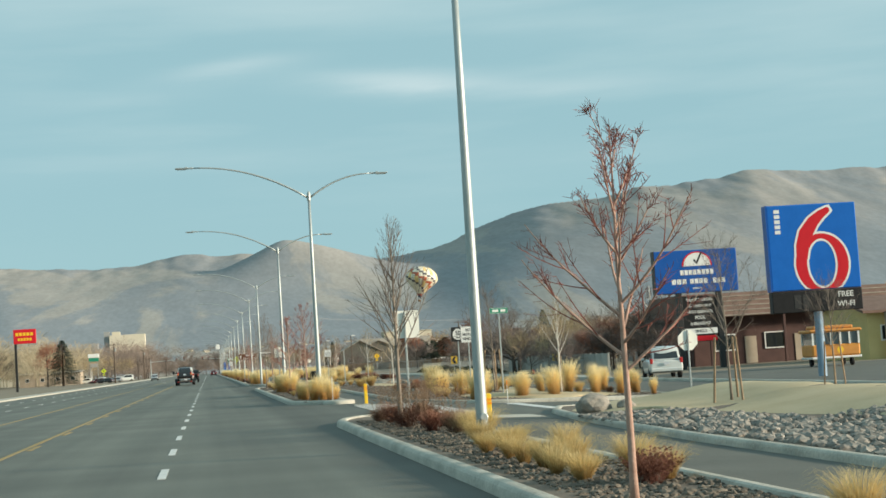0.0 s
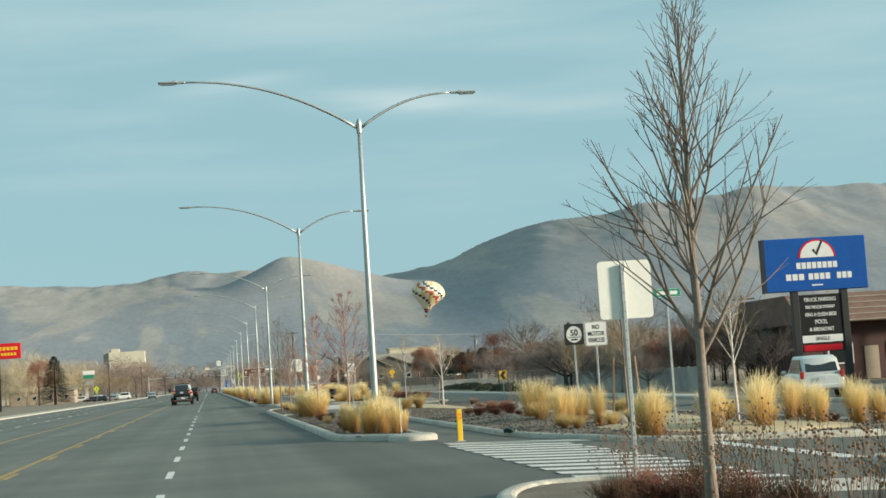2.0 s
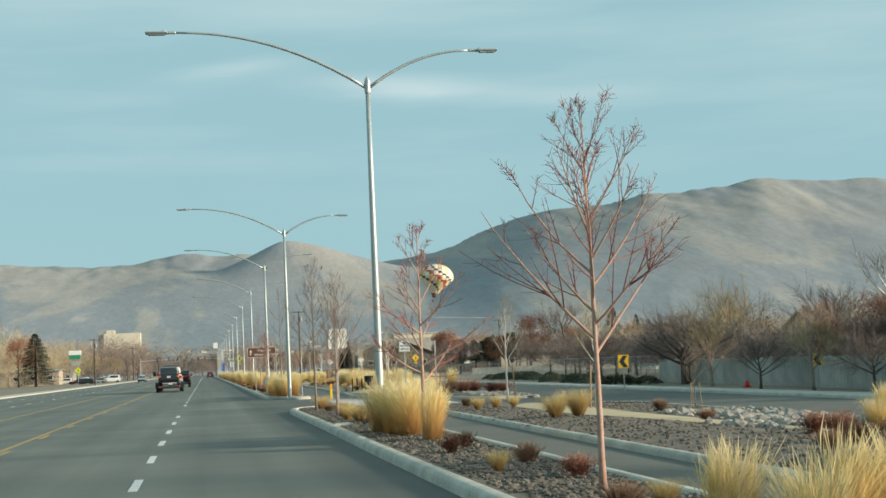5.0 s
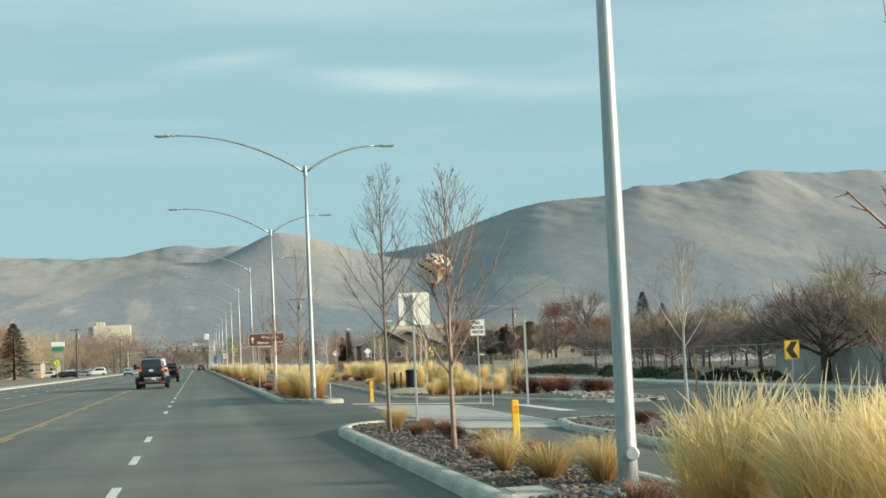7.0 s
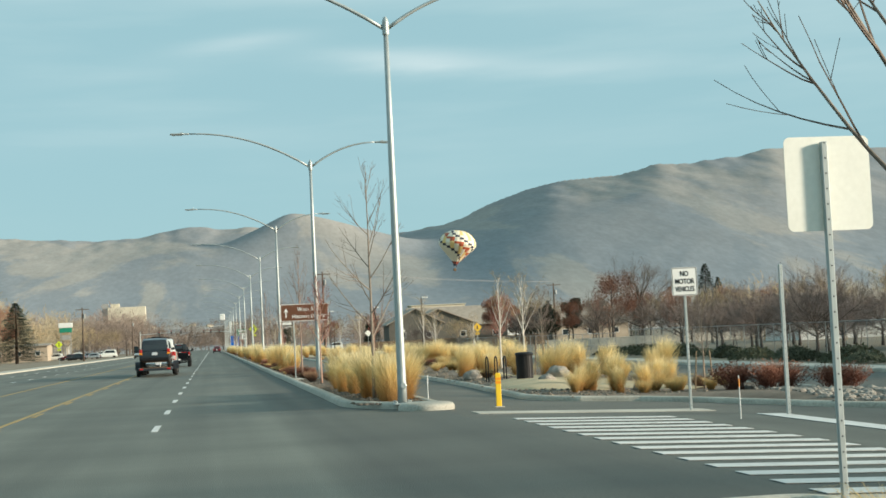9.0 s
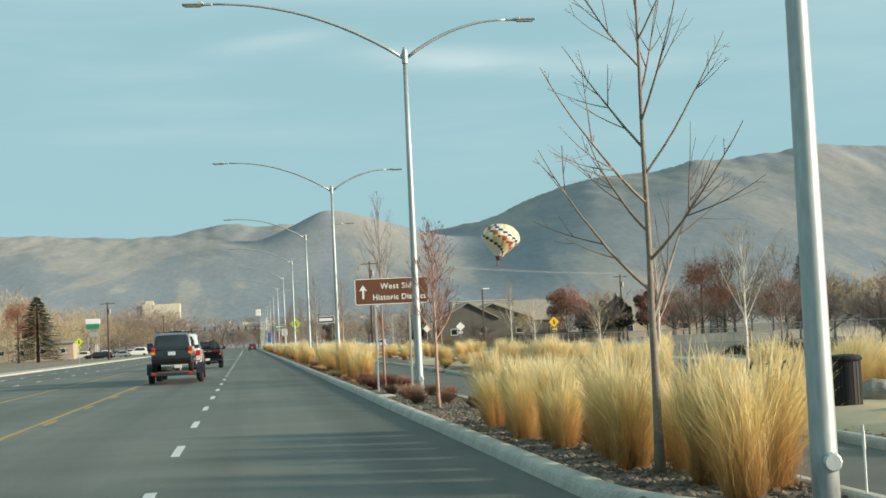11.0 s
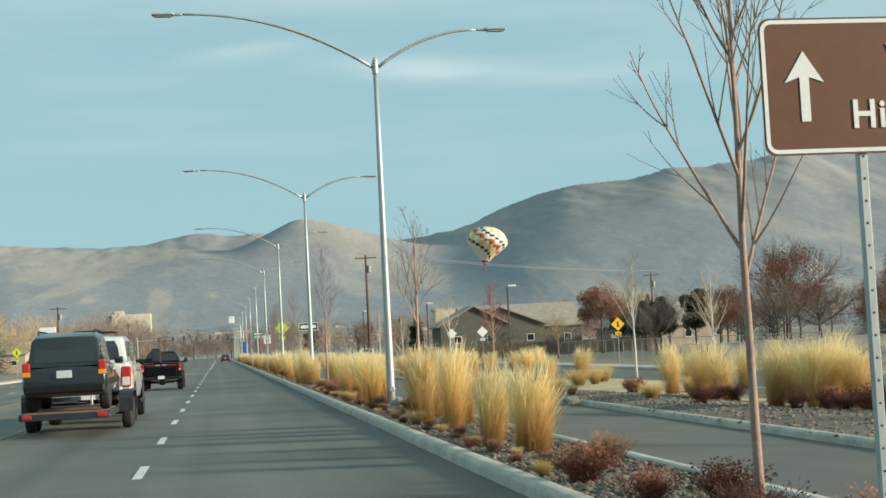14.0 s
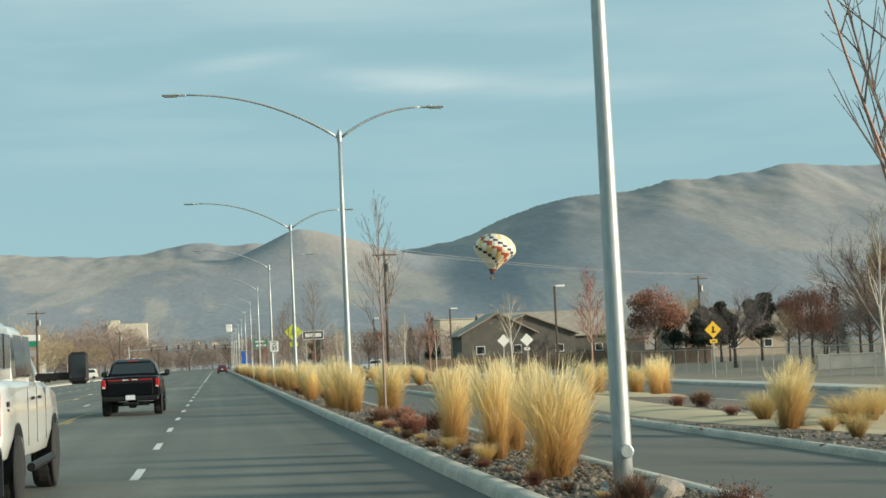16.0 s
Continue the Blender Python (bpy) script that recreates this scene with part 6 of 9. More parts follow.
stake(4.55, 60.0, 0.95, 0, M_SIGN_W, "thin white fibreglass marker stake")
stake(9.7, 126.6, 0.8, 0, M_ORANGE, "white marker stake with an orange tip")
stake(9.7, 50.2, 0.9, 0, M_ORANGE, "white marker stake with an orange tip")
stake(5.0, 134.5, 0.6, 0, M_SIGN_W, "thin white fibreglass marker stake")

# litter bin and cycle rack on the corner
t = thing("litter_bin", "black slatted steel litter bin by the path", "bin", "", (9.85, 146.6, strip_z(9.85, 146.6)))
for k in range(24):
    a = 6.283 * k / 24
    s = Shape()
    s.box((0.262 * math.cos(a), 0.262 * math.sin(a), 0.42), (0.012, 0.062, 0.74), rz=math.degrees(a), bevel=0.004)
    part("slat", s, M_PLASTIC, t)
s = Shape()
s.lathe([(0.25, 0.03), (0.25, 0.8), (0.24, 0.8), (0.24, 0.06), (0.0, 0.06)], 20)
part("liner", s, M_PLASTIC, t)
s = Shape()
s.lathe([(0.29, 0.8), (0.30, 0.83), (0.27, 0.88), (0.16, 0.9), (0.15, 0.86)], 20)
part("rim", s, M_PLASTIC, t)
t = thing("bike_rack", "black looped steel bicycle rack", "bike rack", "", (9.35, 148.6, strip_z(9.35, 148.6)))
for k in range(3):
    s = Shape()
    s.tube([(k * 0.3 - 0.3 + 0.0, 0, -0.05), (k * 0.3 - 0.3, 0, 0.55)] + [(k * 0.3 - 0.3, 0.22 - 0.22 * math.cos(radians(a)), 0.6 + 0.2 * math.sin(radians(a))) for a in range(0, 181, 30)] + [(k * 0.3 - 0.3, 0.44, -0.05)], 0.022, 7)
    part("loop", s, M_PLASTIC, t, smooth=True)

# fire hydrant before the grey wall
t = thing("fire_hydrant", "red iron fire hydrant before the grey wall", "hydrant", "", (28.2, 130.6, -0.42))
s = Shape()
s.lathe([(0.17, 0.0), (0.17, 0.04), (0.11, 0.06), (0.105, 0.48), (0.14, 0.5), (0.14, 0.53), (0.125, 0.56), (0.105, 0.66), (0.06, 0.73), (0.025, 0.74), (0.025, 0.79), (0.0, 0.79)], 18)
part("barrel", s, M_RED, t, smooth=True)
for ax, r in (((0.2, 0, 0.4), 0.05), ((-0.2, 0, 0.4), 0.05), ((0, -0.22, 0.36), 0.07)):
    a = Vector((0, 0, ax[2]))
    b = Vector(ax)
    s = Shape()
    s.tube([a, b], r, 12)
    nozzle = part("nozzle", s, M_RED, t)
    part("cap", Shape().tube([b, b + (b - a) * 0.22], r * 1.25, 8), M_RED, nozzle)

# a crumpled dark bag caught against the kerb
rng = random.Random(61)
b = bmesh.new()
bmesh.ops.create_icosphere(b, subdivisions=3, radius=0.17)
for v in b.verts:
    v.co *= 1 + 0.45 * noise.noise(v.co * 9) + 0.2 * noise.noise(v.co * 22)
    v.co.z = max(-0.06, v.co.z * 0.6)
me = bpy.data.meshes.new("crumpled_bag")
b.to_mesh(me)
b.free()
me.materials.append(M_BAG)
solo("crumpled_bag", me, None, "crumpled dark green plastic bag against the kerb", "litter", "", (7.25, 59.2, 0.16), 20)


# concrete lids of junction boxes set in the median bed
for x, y in ((3.42, 160.6), (3.36, 92.9)):
    t = thing("junction_box", "small flat concrete junction box in the median bed", "utility box", "junction boxes", (x, y, 0.09))
    part("rim", Shape().box((0, 0, 0.03), (0.5, 0.75, 0.07), bevel=0.015), M_CONC, t)
    part("lid", Shape().box((0, 0, 0.068), (0.38, 0.62, 0.02), bevel=0.006), M_CONC, t)

# ---- vehicles ----
def loft(s, rings, slot=0, caps=True):
    """Skin between rings of equally many points."""
    n = len(rings[0])
    v = [p for r in rings for p in r]
    q = [(i * n + j, i * n + (j + 1) % n, (i + 1) * n + (j + 1) % n, (i + 1) * n + j) for i in range(len(rings) - 1) for j in range(n)]
    if caps:
        q += [tuple(range(n - 1, -1, -1)), tuple(range((len(rings) - 1) * n, len(rings) * n))]
    return s.add(v, q, slot)


def ring_at(y, half, z0, z1, tuck=0.06, crown=0.03):
    """A cross-section of a body at y: sides tucked in below and rounded above."""
    return [(-half + tuck, y, z0), (half - tuck, y, z0), (half, y, z0 + (z1 - z0) * 0.28), (half, y, z0 + (z1 - z0) * 0.62), (half - 0.03, y, z1 - 0.06), (half - 0.10, y, z1), (0, y, z1 + crown), (-half + 0.10, y, z1), (-half + 0.03, y, z1 - 0.06), (-half, y, z0 + (z1 - z0) * 0.62), (-half, y, z0 + (z1 - z0) * 0.28)]


def soften(ob, width=0.02):
    """Rounds the pressed edges of a painted body."""
    ob.data.polygons.foreach_set("use_smooth", [True] * len(ob.data.polygons))
    ob.data.set_sharp_from_angle(angle=radians(50))
    b = ob.modifiers.new("rounded_edges", "BEVEL")
    b.width, b.segments, b.limit_method, b.angle_limit = width, 2, "ANGLE", radians(28)
    b.harden_normals = False
    return ob


def wheel(parent, x, y, r, w):
    s = Shape()
    k = w / 2
    s.lathe([(r * 0.62, -k), (r * 0.9, -k), (r * 0.98, -k * 0.75), (r, -k * 0.4), (r, k * 0.4), (r * 0.98, k * 0.75), (r * 0.9, k), (r * 0.62, k)], 28, axis="x")
    wh = part("wheel", Shape().lathe([(0.05, -0.02), (r * 0.6, -0.02), (r * 0.6, 0.02), (0.05, 0.02)], 20, axis="x"), M_SILVER, parent, loc=(x, y, r))
    part("tyre", s, M_RUBBER, wh, "black tyre")
    s = Shape()
    sd = 1 if x > 0 else -1
    s.lathe([(r * 0.64, 0), (r * 0.6, sd * w * 0.45), (r * 0.55, sd * w * 0.46), (r * 0.5, sd * w * 0.2), (r * 0.16, sd * w * 0.3), (0.0, sd * w * 0.34)], 20, axis="x")
    part("rim", s, M_SILVER, wh, "silver wheel rim")


def pickup(name, label, x, y, paint, shell=False, tow=False, lit=False, dark_trim=True):
    t = thing(name, label, "pickup truck", "vehicles on the road", (x, y, 0))
    W = 1.0
    s = Shape()
    loft(s, [ring_at(0.05, W - 0.05, 0.62, 1.30), ring_at(0.12, W, 0.58, 1.34), ring_at(1.0, W, 0.56, 1.35), ring_at(1.95, W, 0.52, 1.34), ring_at(3.3, W, 0.50, 1.32), ring_at(4.5, W, 0.50, 1.30), ring_at(5.5, W - 0.02, 0.50, 1.22), ring_at(5.85, W - 0.1, 0.50, 1.08)])
    body = soften(part("body", s, paint, t))
    for yy in (1.22, 4.85):
        for sx in (-1, 1):
            f = Shape()
            rr = [(sx * (W + 0.012), yy + 0.50 * math.cos(radians(a)), 0.42 + 0.50 * math.sin(radians(a))) for a in range(-10, 191, 20)]
            ri = [(sx * (W + 0.012), yy + 0.43 * math.cos(radians(a)), 0.42 + 0.43 * math.sin(radians(a))) for a in range(-10, 191, 20)]
            n = len(rr)
            f.add(rr + ri, [(i, i + 1, n + i + 1, n + i) for i in range(n - 1)])
            g = Shape()
            g.lathe([(0.0, -0.02), (0.43, -0.02), (0.43, 0.0), (0.0, 0.0)], 20, axis="x")
            part("wheel_well", g, M_PLASTIC, t, loc=(sx * (W + 0.004), yy, 0.44))
            part("wheel_arch", f, M_PLASTIC if dark_trim else paint, t)
            wheel(t, sx * (W - 0.12), yy, 0.41, 0.28)
    # cab
    s = Shape()
    cab = [ring_at(2.0, 0.86, 1.28, 1.36, 0.0, 0.0), ring_at(2.12, 0.82, 1.28, 1.86, 0.0, 0.02), ring_at(2.4, 0.80, 1.28, 1.95, 0.0, 0.02), ring_at(3.4, 0.80, 1.28, 1.95, 0.0, 0.02), ring_at(3.7, 0.80, 1.28, 1.90, 0.0, 0.02), ring_at(4.5, 0.88, 1.26, 1.36, 0.0, 0.0)]
    loft(s, cab)

    def lean_in(q):
        """Leans the sides of an open-bed cab inwards towards its roof."""
        if not shell:
            q.v = [(v[0] * (1.07 - 0.36 * max(0.0, v[2] - 1.30)), v[1], v[2]) for v in q.v]
        return q

    soften(part("cab", lean_in(s), paint, t))
    if not shell:
        s = Shape()
        s.box((0, 2.055, 1.63), (1.52, 0.02, 0.38), tilt=(-13, 0, 0), bevel=0.008)
        lean_in(s)
        part("rear_window", s, M_GLASS, t, "dark rear window")
        s = Shape()
        s.box((0, 2.08, 1.88), (0.36, 0.04, 0.035), bevel=0.01)
        part("high_brake_lamp", s, M_TAIL, t)
        for sx in (-0.25, 0.0, 0.25):
            s = Shape()
            s.box((sx, 2.6, 1.985), (0.12, 0.06, 0.03), bevel=0.01)
            part("roof_lamp", s, M_LENS, t)
    for sx in (-1, 1):
        for a, b in ((2.28, 3.02), (3.1, 3.85)):
            s = Shape()
            s.add([(sx * 0.862, a, 1.38), (sx * 0.862, b, 1.38), (sx * 0.835, b - 0.12 * (b > 3.5), 1.84), (sx * 0.835, a, 1.84)], [(0, 1, 2, 3)])
            part("side_window", lean_in(s), M_GLASS, t)
        mw, mh = (0.24, 0.38) if tow else (0.2, 0.2)
        reach = 0.42 if tow else 0.14
        m = Shape()
        m.box((sx * (W + reach), 3.85, 1.45), (mw, 0.14, mh), bevel=0.04)
        mir = part("mirror", m, M_PLASTIC, t, "black door mirror")
        m = Shape()
        m.box((sx * (W - 0.05 + reach / 2), 3.86, 1.36), (reach + 0.12, 0.07, 0.09), bevel=0.02)
        part("mirror_arm", m, M_PLASTIC, mir)
        m = Shape()
        m.box((sx * (W + reach), 3.775, 1.47), (mw * 0.8, 0.012, mh * 0.72), bevel=0.004)
        part("mirror_glass", m, M_GLASS, mir, "mirror glass")
        for hy in (2.55, 3.2):
            m = Shape()
            m.box((sx * (W + 0.015), hy, 1.14), (0.03, 0.16, 0.035), bevel=0.01)
            part("door_handle", m, M_PLASTIC if shell else paint, t)
        for hy in (2.16, 3.0, 3.92):
            m = Shape()
            m.box((sx * (W + 0.001), hy, 0.95), (0.006, 0.012, 0.62))
            part("door_seam", m, M_BLACK, t)
        m = Shape()
        m.box((sx * (W + 0.003), 0.55, 1.12), (0.006, 0.16, 0.05), bevel=0.002)
        m.box((sx * (W + 0.003), 0.55, 1.06), (0.006, 0.12, 0.025), bevel=0.002)
        part("badge", m, M_PLASTIC, t)
        m = Shape()
        m.tube([(sx * (W + 0.05), 1.9, 0.42), (sx * (W + 0.05), 4.0, 0.42)], 0.05, 8)
        part("running_board", m, M_PLASTIC, t)
    # tail
    s = Shape()
    s.box((0, 0.045, 1.0), (1.52, 0.05, 0.60), bevel=0.02)
    gate = part("tailgate", s, paint, t)
    s = Shape()
    s.box((0, 0.012, 1.18), (1.5, 0.02, 0.12), bevel=0.006)
    part("tailgate_trim", s, M_PLASTIC if not shell else paint, gate)
    s = Shape()
    s.box((0, 0.008, 1.20), (0.24, 0.02, 0.06), bevel=0.01)
    part("tailgate_handle", s, M_PLASTIC, gate)
    if not shell:
        s = Shape()
        s.box((0, 0.002, 1.245), (1.5, 0.012, 0.04))
        part("lamp_bar", s, M_TAIL, gate, "red light bar across the tailgate")
        for sx in (-0.16, 0.16):
            m = Shape()
            m.box((sx, -0.006, 1.245), (0.2, 0.01, 0.03))
            part("badge", m, M_LENS, gate)
    for sx in (-1, 1):
        m = Shape()
        m.box((sx * (0.875 if shell else 0.905), 0.07, 1.03 if shell else 1.12), (0.22 if shell else 0.15, 0.14, 0.46 if shell else 0.32), bevel=0.03)
        lampo = part("tail_lamp", m, M_TAILON if lit else M_TAIL, t, "red tail lamp")
        m = Shape()
        m.box((sx * (0.865 if shell else 0.9), -0.003, 0.93 if shell else 1.0), (0.17 if shell else 0.08, 0.012, 0.19 if shell else 0.06), bevel=0.01)
        part("reverse_lens", m, M_LENS, lampo, "clear lens")
    s = Shape()
    s.box((0, -0.06, 0.60), (1.9, 0.2, 0.17), bevel=0.04)
    bump = part("rear_bumper", s, M_PLASTIC if not shell else M_CHROME, t)
    s = Shape()
    s.box((0, -0.165, 0.64), (0.32, 0.012, 0.16), bevel=0.004)
    part("licence_plate", s, M_PLATE, bump, "pale licence plate")
    s = Shape()
    s.box((0, -0.1, 0.43), (0.5, 0.3, 0.08), bevel=0.02)
    s.tube([(-0.6, 0.6, 0.4), (0.6, 0.6, 0.4)], 0.06, 8)
    s.lathe([(0.0, -0.18), (0.16, -0.12), (0.18, 0), (0.16, 0.12), (0.0, 0.18)], 14, (0, 1.22, 0.42), axis="x")
    s.tube([(-0.8, 1.22, 0.42), (0.8, 1.22, 0.42)], 0.05, 8)
    part("hitch_and_axle", s, M_PLASTIC, t)
    for sx in (-1, 1):
        m = Shape()
        m.box((sx * 0.72, 5.86, 0.98), (0.34, 0.1, 0.2), bevel=0.03)
        part("headlight", m, M_LENS, t)
    if shell:
        s = Shape()
        loft(s, [ring_at(0.06, 0.90, 1.34, 1.5, 0.0, 0.0), ring_at(0.14, 0.88, 1.34, 1.72, 0.0, 0.02), ring_at(0.36, 0.85, 1.34, 1.92, 0.0, 0.03), ring_at(1.92, 0.85, 1.34, 1.97, 0.0, 0.03)])
        cap = soften(part("camper_shell", s, paint, t, "white fibreglass camper shell"))
        m = Shape()
        m.add([(-0.74, 0.03, 1.43), (0.74, 0.03, 1.43), (0.70, 0.095, 1.70), (-0.70, 0.095, 1.70), (0.62, 0.235, 1.845), (-0.62, 0.235, 1.845)], [(0, 1, 2, 3), (3, 2, 4, 5)])
        part("shell_window", m, M_GLASS, cap, "dark rear window")
        for sx in (-1, 1):
            m = Shape()
            m.box((sx * 0.872, 1.15, 1.65), (0.012, 1.15, 0.36), bevel=0.005)
            w = part("shell_window", m, M_GLASS2, cap, "tinted sliding side window")
            m = Shape()
            m.box((sx * 0.88, 1.2, 1.65), (0.008, 0.05, 0.36))
            part("window_bar", m, M_PLASTIC, w)
        m = Shape()
        m.tube([(-0.6, 0.9, 1.95), (-0.6, 0.9, 2.05), (0.6, 0.9, 2.05), (0.6, 0.9, 1.95)], 0.02, 6)
        m.tube([(-0.6, 1.6, 1.95), (-0.6, 1.6, 2.05), (0.6, 1.6, 2.05), (0.6, 1.6, 1.95)], 0.02, 6)
        m.box((-0.1, 1.2, 2.08), (0.5, 1.4, 0.04), bevel=0.01)
        part("roof_rack", m, M_PLASTIC, cap, "black roof rack")
    return t


def wagon(name, label, x, y, paint, rz=0, W=0.92, L=4.6, H=1.72, lit=False, front=False, cat="car", group="vehicles on the road"):
    t = thing(name, label, cat, group, (x, y, 0), rz)
    s = Shape()
    k = H / 1.72
    loft(s, [ring_at(0.04, W - 0.06, 0.42, 0.9 * k), ring_at(0.15, W, 0.36, 1.0 * k), ring_at(1.2, W, 0.3, 1.02 * k), ring_at(L - 1.5, W, 0.3, 1.02 * k), ring_at(L - 0.4, W - 0.03, 0.3, 0.94 * k), ring_at(L, W - 0.12, 0.4, 0.74 * k)])
    soften(part("body", s, paint, t))
    s = Shape()
    loft(s, [ring_at(0.10, W - 0.12, 0.98 * k, 1.04 * k, 0, 0), ring_at(0.35, W - 0.17, 0.98 * k, 1.62 * k, 0, 0.02), ring_at(0.7, W - 0.18, 0.98 * k, H, 0, 0.02), ring_at(L - 2.3, W - 0.18, 0.98 * k, H, 0, 0.02), ring_at(L - 1.4, W - 0.12, 0.96 * k, 1.03 * k, 0, 0)])
    soften(part("roof", s, paint, t))
    m = Shape()
    m.add([(-W + 0.26, 0.10, 1.08 * k), (W - 0.26, 0.10, 1.08 * k), (W - 0.3, 0.33, 1.56 * k), (-W + 0.3, 0.33, 1.56 * k)], [(0, 1, 2, 3)])
    part("rear_window", m, M_GLASS, t, "dark rear window")
    m = Shape()
    m.add([(W - 0.22, L - 1.42, 1.08 * k), (-W + 0.22, L - 1.42, 1.08 * k), (-W + 0.28, L - 2.2, 1.62 * k), (W - 0.28, L - 2.2, 1.62 * k)], [(0, 1, 2, 3)])
    part("windscreen", m, M_GLASS, t)
    for sx in (-1, 1):
        m = Shape()
        m.add([(sx * (W - 0.135), 0.6, 1.06 * k), (sx * (W - 0.135), L - 1.75, 1.06 * k), (sx * (W - 0.165), L - 2.35, 1.58 * k), (sx * (W - 0.165), 0.75, 1.58 * k)], [(0, 1, 2, 3)])
        part("side_window", m, M_GLASS, t)
        m = Shape()
        m.box((sx * (W - 0.1), 0.1, 0.95 * k), (0.17, 0.14, 0.3 * k), bevel=0.03)
        part("tail_lamp", m, M_TAILON if lit else M_TAIL, t, "red tail lamp")
        m = Shape()
        m.box((sx * (W - 0.22), L - 0.05, 0.68 * k), (0.32, 0.1, 0.15), bevel=0.03)
        part("headlight", m, M_LENS, t)
        m = Shape()
        m.box((sx * (W + 0.1), L - 1.85, 1.08 * k), (0.2, 0.12, 0.15), bevel=0.03)
        part("mirror", m, paint, t)
        for yy in (0.85, L - 0.85):
            wheel(t, sx * (W - 0.11), yy, 0.34, 0.22)
    s = Shape()
    s.box((0, 0.0, 0.5), (2 * W - 0.1, 0.18, 0.2), bevel=0.04)
    b = part("rear_bumper", s, M_PLASTIC if paint is not M_WHITEPAINT else paint, t)
    s = Shape()
    s.box((0, -0.02, 0.82 * k), (0.32, 0.02, 0.16), bevel=0.004)
    part("licence_plate", s, M_PLATE, t, "pale licence plate")
    s = Shape()
    s.box((0, L, 0.5), (2 * W - 0.2, 0.12, 0.22), bevel=0.04)
    part("front_bumper", s, M_PLASTIC, t)
    return t


pickup("pickup_truck", "black crew-cab pickup truck with red tail lamps driving along the road", -2.8, 230.8, M_BLACKPAINT)
white_truck = pickup("pickup_truck", "white pickup truck with a camper shell and tow mirrors", -3.25, 194.9, M_WHITEPAINT, shell=True, tow=True, lit=True)
white_truck.scale = (1.09, 1.09, 1.14)
wagon("suv", "red sport utility vehicle far ahead on the road", 1.2, 470, M_REDPAINT, lit=True)
wagon("suv", "silver sport utility vehicle in the oncoming lanes", -14.6, 412, M_SILVER, rz=180)
wagon("suv", "white sport utility vehicle on the frontage street by the motel signs", 25.0, 81.0, M_WHITEPAINT, rz=-10, W=0.93, L=4.6, lit=True, H=1.8)
wagon("car", "silver car parked by the far kerb", -26.5, 470, M_SILVER, rz=90, H=1.45)
wagon("car", "red car parked in a lot", -30.5, 455, M_REDPAINT, rz=80, H=1.45)
w0 = wagon("car", "dark grey car parked by the far kerb", -27.5, 440, M_GREYPAINT, rz=75, H=1.45)
for x, y, rz in ((-29.0, 486, 95), (-33.5, 520, 80), (-38.0, 545, 100)):
    again(w0, x, y, 0.0, rz, 1.0)
w1 = wagon("suv", "white sport utility vehicle parked in a lot", -33.0, 500, M_WHITEPAINT, rz=100)
for x, y, rz in ((-36.0, 478, 85), (-30.0, 540, 90), (30.5, 452, 90)):
    again(w1, x, y, 0.0, rz, 1.0)
wagon("van", "pale van parked in a lot", -24.5, 500, M_WHITEPAINT, rz=100, H=2.1, L=5.2)


def car_trailer(x, y):
    """A low twin-axle trailer; y is the coupling, the deck lies behind it."""
    t = thing("car_trailer", "dark steel twin-axle car trailer coupled to the white pickup", "trailer", "vehicles on the road", (x, y, 0))
    for i in range(8):
        part("plank", Shape().box((-0.77 + 0.22 * i, -3.35, 0.52), (0.21, 5.0, 0.045), bevel=0.008), M_CORTEN, t)
    for sx in (-1, 1):
        s = Shape()
        s.box((sx * 0.92, -3.35, 0.47), (0.07, 5.05, 0.14), bevel=0.012)
        part("side_rail", s, M_TRAILER, t)
        s = Shape()
        s.tube([(sx * 0.86, -0.95, 0.46), (sx * 0.06, 0.0, 0.47)], 0.055, 8)
        part("tongue_beam", s, M_TRAILER, t)
        outer = [(-0.92, 0.40), (-0.92, 0.72), (-0.86, 0.84), (-0.74, 0.90), (0.74, 0.90), (0.86, 0.84), (0.92, 0.72), (0.92, 0.40)]
        inner = [(0.88, 0.40), (0.88, 0.71), (0.83, 0.80), (0.72, 0.86), (-0.72, 0.86), (-0.83, 0.80), (-0.88, 0.71), (-0.88, 0.40)]
        s = Shape()
        s.side([(a - 2.0, b) for a, b in outer + inner], sx * 0.96, sx * 1.27)
        part("fender", s, M_TRAILER, t, "rounded dark steel fender")
        for a in (-2.43, -1.57):
            wheel(t, sx * 1.11, a, 0.36, 0.22)
        s = Shape()
        s.box((sx * 0.78, -5.9, 0.47), (0.2, 0.05, 0.09), bevel=0.015)
        part("tail_lamp", s, M_TAILON, t, "small red tail lamp")
    for i, a in enumerate((-1.3, -3.3, -5.6)):
        part("cross_member", Shape().box((0, a, 0.44), (1.78, 0.08, 0.1), bevel=0.01), M_TRAILER, t)
    for a in (-2.43, -1.57):
        part("axle", Shape().tube([(-1.05, a, 0.36), (1.05, a, 0.36)], 0.035, 8), M_TRAILER, t)
    part("coupler", Shape().box((0, 0.05, 0.5), (0.14, 0.34, 0.12), bevel=0.03), M_TRAILER, t)
    part("rear_beam", Shape().box((0, -5.87, 0.46), (1.84, 0.07, 0.14), bevel=0.012), M_TRAILER, t)
    part("jack", Shape().tube([(0.12, -0.35, 0.3), (0.12, -0.35, 0.95)], 0.03, 8), M_GALV, t, "upright steel jack")
    return t


